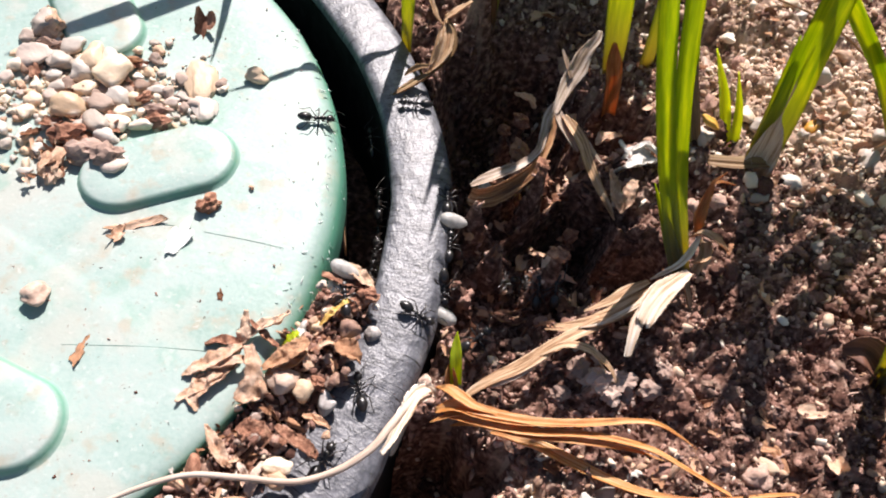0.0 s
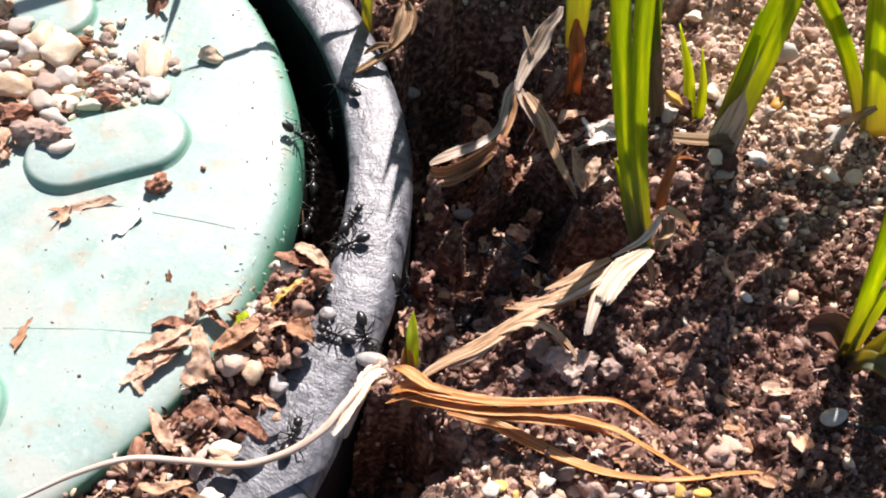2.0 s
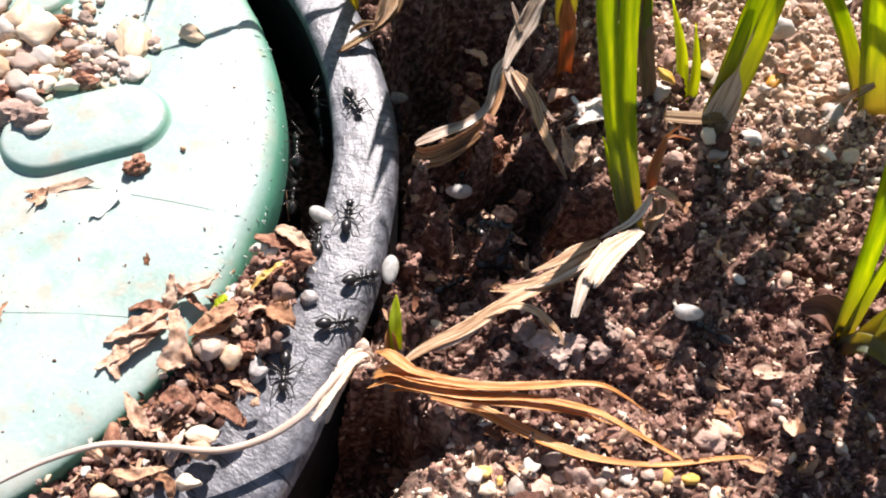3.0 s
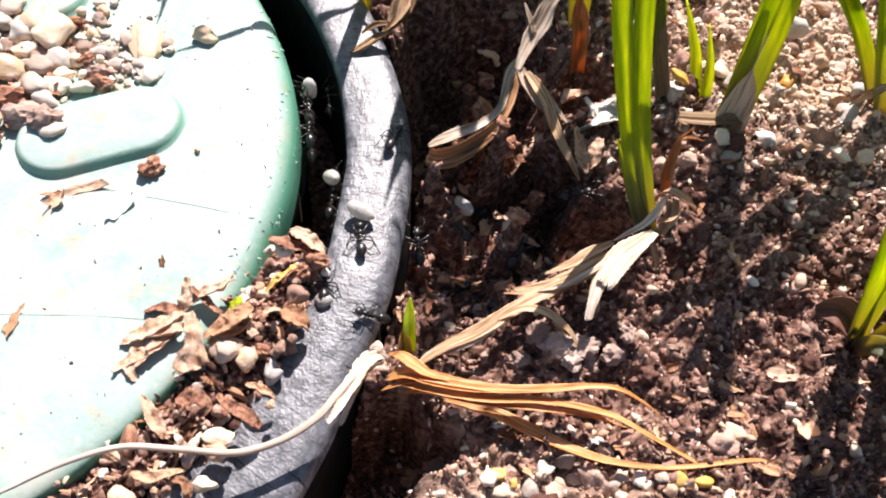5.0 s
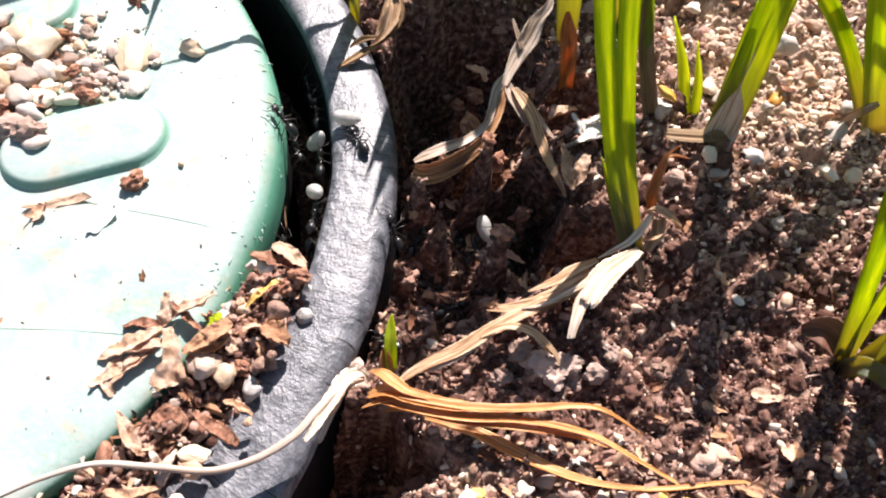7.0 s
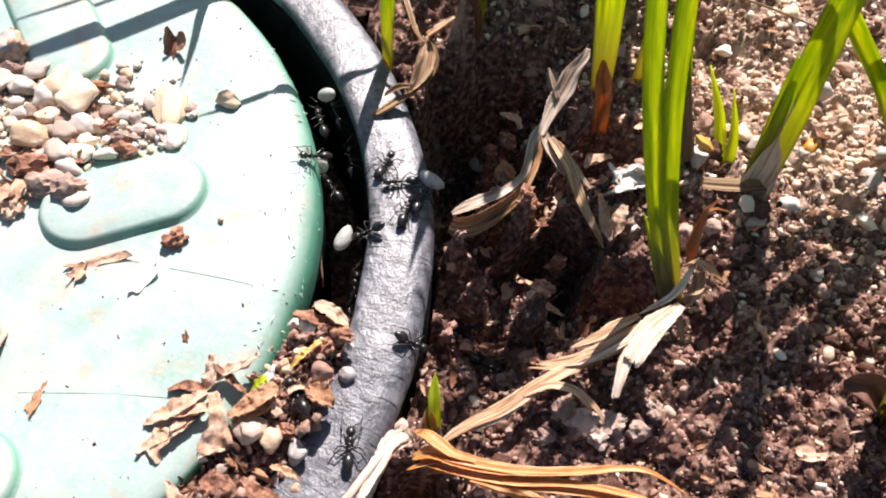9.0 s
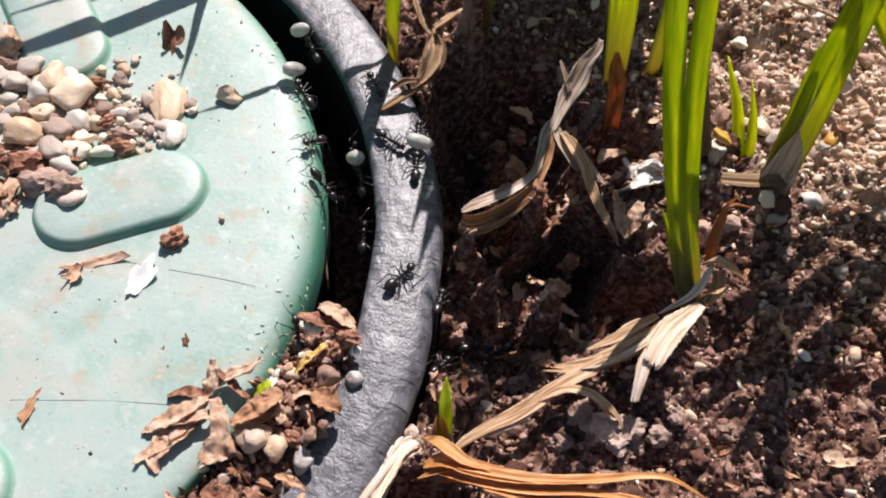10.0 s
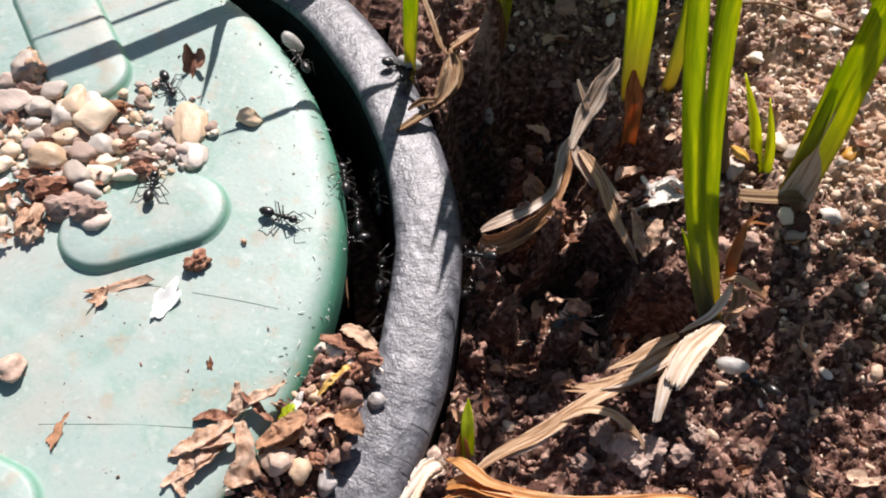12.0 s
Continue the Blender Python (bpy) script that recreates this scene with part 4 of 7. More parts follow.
def build_litter():
    """The drift of leaf bits and stones in the slot between lid and collar."""
    g = np.random.default_rng(5)
    a = np.radians(-6 - 44 * g.random(2600))
    r = 96 + 5.0 * g.normal(size=2600)
    x, y = CX + r * np.cos(a), CY + r * np.sin(a)
    crest = np.clip((np.degrees(-a) - 5) / 8, 0, 1)
    z = -7 + 7 * crest * np.exp(-((r - 96) / 6.5) ** 2) + g.uniform(-2.5, 1.0, 2600)
    ok = (r > 90.5) & (r < 106)
    s = 0.4 + 1.3 * g.random(2600) ** 2
    scatter("litter_crumbs", np.stack([x, y, z], -1)[ok], s[ok], CRUMB, "brown crumbs heaped in the slot beside the lid", "soil", 13)
    for k in range(130):
        a = np.radians(-8 - 42 * g.random())
        r = min(max(96 + 3.4 * g.normal(), 90.5), 103.5)
        x, y = CX + r * np.cos(a), CY + r * np.sin(a)
        top = max(-2.2, 1.0 * np.exp(-((r - 95) / 5) ** 2)) + g.uniform(-1.0, 0.9)
        if g.random() < 0.55:
            flake("leaf_bit", x, y, top, g.uniform(1.0, 2.8), "torn dry brown leaf bit in the slot's litter", 200 + k, BARK if k % 3 else REDBARK, tilt=30, curl=1.0, long=g.uniform(0.9, 1.8))
        else:
            mat = PALE if g.random() < 0.15 else PEBBLE if g.random() < 0.5 else GREYSTONE
            stone("pebble", x, y, top - 1.0, g.uniform(1.2, 2.6), mat, "small stone among the leaf litter", "pebble", "stones in the litter", 0.75, 300 + k, g.uniform(1, 1.4))
    for k in range(26):
        a = np.radians(-9 - 40 * g.random())
        r = 96 + 3.4 * g.normal()
        flake("bark_sliver", CX + r * np.cos(a), CY + r * np.sin(a), 0.6 + g.uniform(-1.2, 1.4), g.uniform(0.8, 1.3), "thin twisted sliver of dry bark in the litter", 700 + k, BARK if k % 3 else REDBARK, 24, g.uniform(2.4, 4.2), "bark bit", "slivers in the litter", None, 0.4)
    # the larger torn leaves and bark pieces
    torn_leaf([[(-43.6, -22.1, 4.1, 1.2), (-46.1, -23.9, 3.8, 3.0), (-48.9, -26.2, 3.4, 3.3), (-51.2, -27.7, 3.0, 2.0), (-53.2, -28.9, 2.6, 0.5)], [(-41.0, -24.2, 4.0, 1.0), (-45.4, -25.7, 4.2, 2.1), (-49.5, -27.2, 3.6, 1.0)]], TAN, "broad torn tan leaf lying out over the lid")
    torn_leaf([[(-44.1, -24.8, 3.4, 1.0), (-46.0, -27.7, 3.2, 2.5), (-48.6, -29.7, 2.8, 3.9), (-49.9, -32.4, 2.6, 2.9), (-48.8, -34.7, 2.6, 0.6)], [(-48.2, -29.7, 2.9, 2.5), (-50.9, -31.7, 2.6, 2.1), (-52.7, -33.9, 2.6, 0.4)], [(-46.0, -27.6, 3.5, 1.2), (-48.3, -29.2, 3.2, 1.9)]], TAN, "torn tan leaf with blunt lobes lying on the lid")
    torn_leaf([[(-42.4, -22.4, 5.6, 1.6), (-41.0, -25.0, 5.0, 2.9), (-40.1, -28.1, 4.0, 3.5), (-39.8, -30.6, 3.0, 6.4), (-39.4, -31.7, 2.6, 3.9)]], TAN, "upright curled tan leaf strip at the lid's rim")
    torn_leaf([[(-44.4, -15.5, 5.6, 0.8), (-44.1, -17.6, 4.6, 1.6), (-44.1, -19.7, 3.2, 2.6), (-44.9, -21.4, 2.6, 0.8)], [(-44.7, -21.2, 2.6, 1.0), (-41.5, -18.0, 4.2, 2.2), (-38.5, -16.5, 4.6, 1.8), (-36.6, -13.8, 5.0, 0.5)]], BARK, "forked brown leaf stalk standing in the litter")
    torn_leaf([[(-43.3, -17.3, 5.0, 0.8), (-41.1, -18.7, 4.0, 1.4), (-38.8, -20.1, 3.2, 1.4), (-37.4, -20.7, 2.6, 0.6)]], REDBARK, "short round brown twig in the litter")
    torn_leaf([[(-50.7, -22.3, 2.6, 0.8), (-48.6, -21.3, 3.0, 2.0), (-45.7, -21.4, 3.4, 2.2), (-44.0, -21.6, 2.6, 1.0)]], REDBARK, "dark curled leaf bit at the lid's rim")
    torn_leaf([[(-39.3, -25.4, 2.4, 1.2), (-36.6, -23.9, 4.0, 3.3), (-34.0, -21.9, 5.0, 3.9), (-32.0, -19.3, 4.8, 1.4)], [(-38.6, -26.2, 2.0, 0.8), (-34.3, -23.7, 3.0, 2.4), (-32.1, -21.0, 3.6, 1.4)]], BARK, "dark brown leaf folded like a roof")
    torn_leaf([[(-32.8, -4.2, 2.5, 1.1), (-29.8, -4.7, 2.6, 2.6), (-26.0, -4.9, 1.6, 2.8), (-24.2, -5.1, 0.4, 1.1)]], REDBARK, "dark stick of bark across the slot")
    torn_leaf([[(-29.4, -1.9, 2.4, 1.1), (-27.0, -2.5, 2.8, 3.2), (-24.7, -3.4, 1.6, 3.7), (-22.4, -3.6, 0.0, 1.7)]], BARK, "broken tan bark lump on top of the litter")
    torn_leaf([[(-32.7, -19.3, 3.0, 0.8), (-32.1, -22.0, 3.0, 1.6), (-30.9, -23.8, 2.0, 1.8)], [(-30.3, -19.8, 2.4, 0.8), (-28.6, -18.5, 2.8, 1.2), (-27.2, -18.3, 1.6, 0.4)]], BARK, "small curled orange-brown leaf bit")
    torn_leaf([[(-27.4, -17.6, 1.4, 1.4), (-25.0, -18.9, 1.8, 4.5), (-22.9, -19.5, 0.4, 3.1), (-22.1, -19.9, -0.8, 0.8)]], BARK, "broken tan bark block against the collar")
    torn_leaf([[(-34.5, -35.6, 2.8, 1.1), (-31.7, -37.0, 3.0, 2.3), (-28.6, -38.2, 2.0, 2.5), (-26.5, -39.1, 0.6, 1.3)]], REDBARK, "dark brown bark stick lying on the collar")
    torn_leaf([[(-39.6, -39.3, 3.6, 1.5), (-38.8, -37.7, 4.4, 2.8), (-36.9, -37.0, 4.6, 2.6), (-35.3, -37.9, 3.4, 1.9), (-36.5, -39.5, 2.8, 1.3)]], REDBARK, "curled flaky brown bark on the litter")
    torn_leaf([[(-45.7, -37.8, 5.6, 0.6), (-44.4, -39.5, 5.4, 1.8), (-43.0, -41.2, 4.8, 2.7), (-41.5, -42.9, 4.0, 1.8), (-40.0, -43.8, 3.0, 0.6)]], TAN, "pointed tan leaf standing at the lid's rim")
    torn_leaf([[(-34.9, -42.3, 4.6, 0.4), (-35.4, -44.4, 4.4, 1.6), (-35.8, -46.6, 3.8, 2.2), (-36.0, -47.9, 3.0, 0.9)]], CHALK, "pale wedge-shaped leaf tip in the litter")
    torn_leaf([[(-38.9, -43.0, 4.2, 0.5), (-37.5, -44.6, 4.0, 1.5), (-36.2, -47.0, 3.4, 1.4)]], CHALK, "pale narrow leaf tip in the litter")
    torn_leaf([[(-38.0, -50.0, 3.4, 0.9), (-35.6, -50.5, 4.4, 1.4), (-34.4, -52.0, 3.8, 1.2), (-34.8, -53.7, 2.4, 0.7)]], BARK, "curled brown leaf under the stalk")
    torn_leaf([[(-30.3, -32.3, 1.4, 0.8), (-27.6, -33.0, 1.6, 1.5), (-25.1, -33.7, 0.4, 0.6)]], BARK, "thin brown flake against the collar")
    torn_leaf([[(-44.1, -50.2, 4.0, 0.9), (-40.9, -50.5, 4.6, 1.9), (-38.0, -49.4, 4.2, 1.4), (-35.9, -48.2, 3.0, 0.5)]], BARK, "flat brown leaf bit under the stalk")
    for mat, z, rows, label in (
            (CHALK, 1.0, ((-34.9, -27.2, 6.2, 1.1, 10),), "rounded pinkish white stone in the litter"),
            (QUARTZ, -3.0, ((-26.9, -28.6, 4.7, 0.89, 8),), "grey-white quartz chip by the collar"),
            (QUARTZ, -4.0, ((-21, -12.7, 3.6, 1.1, 5),), "flat grey-white stone lying on the collar"),
            (PEBBLE, 1.0, ((-44.1, -44.9, 3.3, 0.75, 8), (-45, -53.9, 4.6, 1.08, 20), (-35.5, -19.9, 1.1, 0.91, 0), (-32.1, -44.6, 3.7, 1.11, 0), (-35.4, -40.6, 1.1, 1, 0), (-40.4, -52, 1.5, 0.98, 0),), "pale stone in the leaf litter"),
            (PEBBLE, 0.6, ((-31.4, -28.2, 4.5, 1, 0), (-32.8, -42, 4, 1.29, 0), (-32.9, -49.9, 3.8, 1.34, 5), (-25.4, -14.7, 4.5, 1.06, 10), (-26.1, -24.9, 2.6, 0.99, 0), (-25.5, -35.3, 1.8, 1.09, 0), (-34.3, -43.5, 2.2, 0.83, 0), (-24.5, -23, 2.1, 1.07, 0),), "rounded tan stone in the leaf litter"),
            (REDBARK, 2.0, ((-46.2, -44.9, 4.1, 0.75, 8),), "smooth reddish brown nut in the litter")):
        for k, (x, y, q, lo, turn) in enumerate(rows):
            stone("nut" if mat is REDBARK else "pebble", x, y, z, q, mat, label, "nut" if mat is REDBARK else "pebble", "", 0.7, 30 + k + int(-x), lo, turn)
    for k, (x, y, q, lo, turn) in enumerate(((-23.7, -6.3, 3.9, 1, 0), (-25.8, -8.9, 3.3, 0.98, 0), (-27.6, -10.5, 2.5, 1.1, 0), (-29.1, -25.7, 2.7, 1.03, 0), (-30.5, -16.9, 2.9, 1.07, 0),)):
        clod("bark_bit", x, y, -1.0, q * 1.15, REDBARK, "dark red crumbly bark lump in the litter", "bark bit", "bark lumps in the litter", 0.8, k, 50 * k)
    torn_leaf([[(-30.9, -15.0, 2.6, 0.5), (-29.4, -12.8, 3.2, 1.3), (-28.0, -11.0, 3.0, 1.1), (-26.8, -9.2, 2.4, 1.3), (-26.2, -8.8, 2.0, 0.4)]], YELLOWLEAF, "narrow yellow leaf bit in the litter")
    torn_leaf([[(-33.2, -15.4, 4.6, 0.3), (-33.5, -16.6, 4.6, 1.3), (-34.0, -18.0, 4.2, 1.6), (-34.4, -18.8, 3.8, 1.3)]], HUSK, "white dry leaf tip in the litter")
    torn_leaf([[(-34.0, -18.0, 4.4, 0.6), (-34.8, -18.8, 4.4, 1.5), (-35.6, -19.6, 4.0, 1.6), (-36.6, -20.2, 3.0, 0.6)]], YOUNG, "yellow-green leaf foot in the litter")


def build_soil_stones():
    g = np.random.default_rng(8)
    x, y, z = outside(1500, g, -4, 110, -54, 125)
    u = 0.05 + 0.9 * bump_at(x, y, 82, 62, 38, 32) + 0.9 * bump_at(x, y, 30, -46, 40, 11) + 0.15 * bump_at(x, y, 60, 5, 30, 25)
    keep = g.random(len(x)) < u * 0.6
    q = (0.6 + 1.2 * g.random(len(x)) ** 2)[keep]
    scatter("soil_pebbles", np.stack([x, y, z], -1)[keep] + np.array([0, 0, 0.2]), q, PEBBLEMIX, "small tan, white and brown pebbles strewn over the soil", "pebbles", 9, ICO2, 0.75, 0.2)
    for x, y, s, mat, lo, fl, label in ((76.2, 60.0, 5.0, YELLOW, 1.4, 0.7, "amber yellow stone on the grit"), (73.0, 24.2, 3.6, PALE, 1.2, 0.7, "white stone on the dark soil"), (90.0, 53.0, 6.5, PALE, 1.3, 0.8, "broken white stone by the grass foot"), (36.0, -13.5, 4.2, CLOD, 1.3, 0.7, "pinkish stone on the soil"), (29.5, -13.5, 4.6, CLOD, 1.3, 0.7, "brown lump on the soil"), (24.0, -14.5, 5.2, CLOD, 1.2, 0.7, "dark brown clod on the soil"), (20.5, -12.5, 4.4, CLOD, 1.2, 0.7, "pinkish brown clod on the soil"), (27.0, -17.0, 3.8, CLOD, 1.3, 0.7, "pinkish brown clod on the soil"), (31.5, -15.5, 3.4, CLOD, 1.1, 0.8, "pinkish brown clod on the soil"), (17.5, -17.5, 3.6, CLOD, 1.2, 0.7, "pinkish brown clod on the soil"), (12.0, -3.0, 5.5, CLOD, 1.2, 0.6, "shaded brown clod by the pit"), (38.0, -10.0, 3.2, CLOD, 1.2, 0.7, "pinkish brown clod on the soil")):
        if mat is CLOD:
            clod("clod", x, y, float(soil_z(x, y)) - 0.6, s * 1.15, mat, label, "clod", "", fl, int(abs(x) * 7), x * 31)
        else:
            stone("pebble", x, y, float(soil_z(x, y)) - 0.2, s, mat, label, "pebble", "", fl, int(abs(x) * 7), lo)
    stone("pebble", -9.4, -21.0, -3.6, 3.0, CHALK, "small cream stone beside the collar", "pebble", "", 0.8, 12, 1.1)
    ob = torn_leaf([[(27.2, 38.0, -3.4, 2.2), (30.6, 38.7, -1.2, 7.0), (34.4, 40.8, -1.2, 6.6), (37.0, 42.2, -2.4, 1.7)], [(27.2, 43.7, 0.2, 0.7), (29.3, 41.5, -1.0, 1.7), (30.5, 40.1, -1.9, 2.5)], [(30.5, 42.2, -0.6, 1.0), (33.4, 43.6, 0.0, 2.0), (36.2, 42.8, -0.8, 1.7), (37.1, 41.6, -2.0, 0.6)]], HUSK, "crumpled papery white husk lying on the soil")
    ob.name = "papery_husk"
    tagged(ob, category="husk", group="dry husks")
    for ob in (torn_leaf([[(25.6, 35.7, -1.0, 1.0), (26.7, 32.5, -2.0, 2.2), (27.5, 29.0, -3.0, 3.2), (29.1, 26.8, -4.5, 1.2)], [(31.2, 34.3, -1.5, 1.2), (30.3, 31.1, -2.0, 3.0), (30.3, 29.2, -3.5, 2.2), (29.6, 27.8, -4.5, 1.0)]], TAN, "crumpled tan leaf bit lying beside the husk"),
            torn_leaf([[(22.8, 45.0, -4.0, 1.0), (24.0, 45.9, -2.5, 3.0), (26.1, 46.7, -2.5, 2.2), (28.7, 48.6, -3.0, 1.2)]], TAN, "small curled tan leaf bit on the dark soil"),
            torn_leaf([[(2.7, 57.7, -4.0, 1.0), (3.9, 55.7, -2.5, 3.0), (5.9, 54.9, -2.5, 3.4), (7.6, 53.7, -4.0, 1.2)]], BARK, "small tan leaf bit on a clod in the pit")):
        tagged(ob, category="leaf", group="leaf bits by the pit")
    for x, y, q, seed in ((5.4, 44.2, 4.6, 3), (5.0, 38.6, 3.8, 5), (3.2, 41.0, 3.0, 8), (7.2, 41.8, 2.8, 11), (5.6, 57.6, 3.6, 13), (1.6, 56.2, 2.8, 17), (13.2, 44.2, 3.4, 19), (1.2, 34.2, 3.2, 23), (9.2, 30.2, 3.0, 29), (14.2, 9.2, 3.2, 31), (20.0, 26.2, 3.2, 37)):
        clod("clod", x, y, float(soil_z(x, y)) - 0.8, q * 1.2, REDBARK if seed % 3 else BARK, "crumbly reddish clod standing up in the pit", "clod", "clods in the pit", 0.75, seed, 40 * seed)
    ob = stone("seed", 48.0, 49.5, 0, 5.0, PALE, "smooth white seed standing by the shoots", "seed", "", 1.4, 2, 0.95)
    at(ob, 47.6, 49.0, -0.4, 8, -6, 20)
    ob = stone("kernel", 49.0, 50.0, 0, 3.4, YELLOW, "orange yellow kernel resting on the white seed", "kernel", "", 0.8, 4, 1.5)
    at(ob, 47.6, 49.6, 4.4, 0, 30, -15)
    for k, (x, y, q, lo, turn) in enumerate(((27.1, -35.2, 3.7, 1.16, 0), (23, -38.5, 3.8, 1.05, 20), (17.6, -38.7, 2.5, 0.95, 0), (15.1, -40.1, 2.3, 1.05, 0), (18.1, -41, 1.9, 0.97, 0), (15.9, -42.8, 3.2, 1.23, 0), (20.9, -41.8, 3.9, 0.91, 0), (24.9, -41.6, 4.1, 1.07, 0), (32.2, -32.2, 2.5, 1.25, 0), (33.3, -33.6, 2.6, 1.04, 0), (37.5, -37.3, 3, 1.02, 0), (40.6, -37.2, 3, 0.82, 0), (44.2, -36.7, 2.9, 1.07, 0), (47.8, -35.9, 4.2, 1.07, 10), (52, -36.1, 2.9, 1.19, 0), (45.7, -38.8, 2.9, 1.19, 0), (36, -38.7, 2.7, 1.12, 0), (29.3, -38.3, 3, 1.22, 0), (13.2, -41.2, 3.1, 0.98, 0), (58.9, -25.8, 4.1, 1.34, -20), (33.4, -30.9, 2, 1.14, 0),)):
        mat = (PALE, PALE, CHALK, YELLOW, YELLOW, PEBBLE, PALE, CHALK, PALE, PEBBLE)[k % 10] if k else PALE
        stone("pebble", x, y, float(soil_z(x, y)) - 0.2, q, mat, "amber yellow pebble in the near gravel" if mat is YELLOW else "rounded pale pebble in the near gravel", "pebble", "near gravel", 0.7, 640 + k, lo, turn)
    for k, (x, y, q, lo, turn) in enumerate(((77.8, 75.7, 6.9, 1.18, 0), (52.2, 80.7, 4, 0.76, 0), (71.4, 79.2, 3.3, 1, 0), (69.7, 110.8, 6.2, 1.44, 0), (84.4, 90.9, 5.1, 1.24, 0), (80.6, 48.5, 4.3, 1.18, 0), (73.6, 56.9, 3.2, 1.04, 0), (62.8, 75.9, 3.1, 1.05, 0), (84.4, 67, 3.9, 1.02, 0), (68.5, 72.3, 3.5, 0.99, 0),)):
        stone("pebble", x, y, float(soil_z(x, y)) - 0.2, q, (PALE, CHALK, PEBBLE)[k % 3], "pale stone on the sunlit grit", "pebble", "stones on the grit", 0.7, 680 + k, lo, turn)
    for k in range(44):
        x, y = g.uniform(58, 112), g.uniform(34, 120)
        stone("pebble", x, y, float(soil_z(x, y)) - 0.3, g.uniform(2.4, 5.6), (PALE, CHALK, AMBER, PEBBLE)[k % 4], "pale stone on the sunlit grit", "pebble", "stones on the grit", 0.6, 720 + k, g.uniform(1, 1.35))
    for k in range(46):
        x, y = g.uniform(-6, 30), g.uniform(-2, 40)
        if np.hypot(x - CX, y - CY) > 119:
            flake("bark_bit", x, y, float(soil_z(x, y)) + 1.0, g.uniform(2.0, 4.6), "reddish brown bark bit in the hollow by the collar", 1100 + k, REDBARK if k % 2 else BARK, 40, 1.4, "bark bit", "bark bits in the hollow")
    for k in range(110):
        x, y = g.uniform(-6, 90), g.uniform(-48, 100)
        if np.hypot(x - CX, y - CY) > 119:
            flake("bark_bit", x, y, float(soil_z(x, y)) + 0.6, g.uniform(1.8, 5), "brown bark bit on the soil", 900 + k, BARK, 35, 1.4, "bark bit", "bark bits on the soil")


# ---------------------------------------------------------------- grass and straw
def grown(rows, more, droop=0.3):
    """Lets a blade run on past its last row by some mm, bending over and narrowing to a tip."""
    p = [tuple(map(float, r)) for r in rows]
    d = np.array(p[-1][:3]) - np.array(p[-2][:3])
    d /= np.linalg.norm(d)
    c, w = np.array(p[-1][:3]), p[-1][3]
    for k in range(1, 6):
        d = d + np.array([0.0, 0.03, -droop * 0.12 * k])
        d /= np.linalg.norm(d)
        c = c + d * more / 5
        p.append((*c, w * (1 - (k / 5) ** 2) + 0.1))
    return p


def tuft(label, foot, blades, category="grass"):
    """A tuft of blades; blades: rows, how far it grows on, fold, turn, material, part name, label."""
    x, y, z = foot
    ob = thing("grass_tuft", x, y, z, label, category, "grass tufts")
    off = np.array(foot, float)
    for k, (rows, more, fold, turn, mat, name, note) in enumerate(blades):
        rows = grown(rows, more) if more else rows
        v, f, sheet = ribbon(rows, fold, 0.3, 7, across=9, turn=turn, seed=k + int(abs(x) * 3))
        part(name, mesh(name, np.asarray(v) - off, f, mat, uv=sheet), ob, note)
    return ob


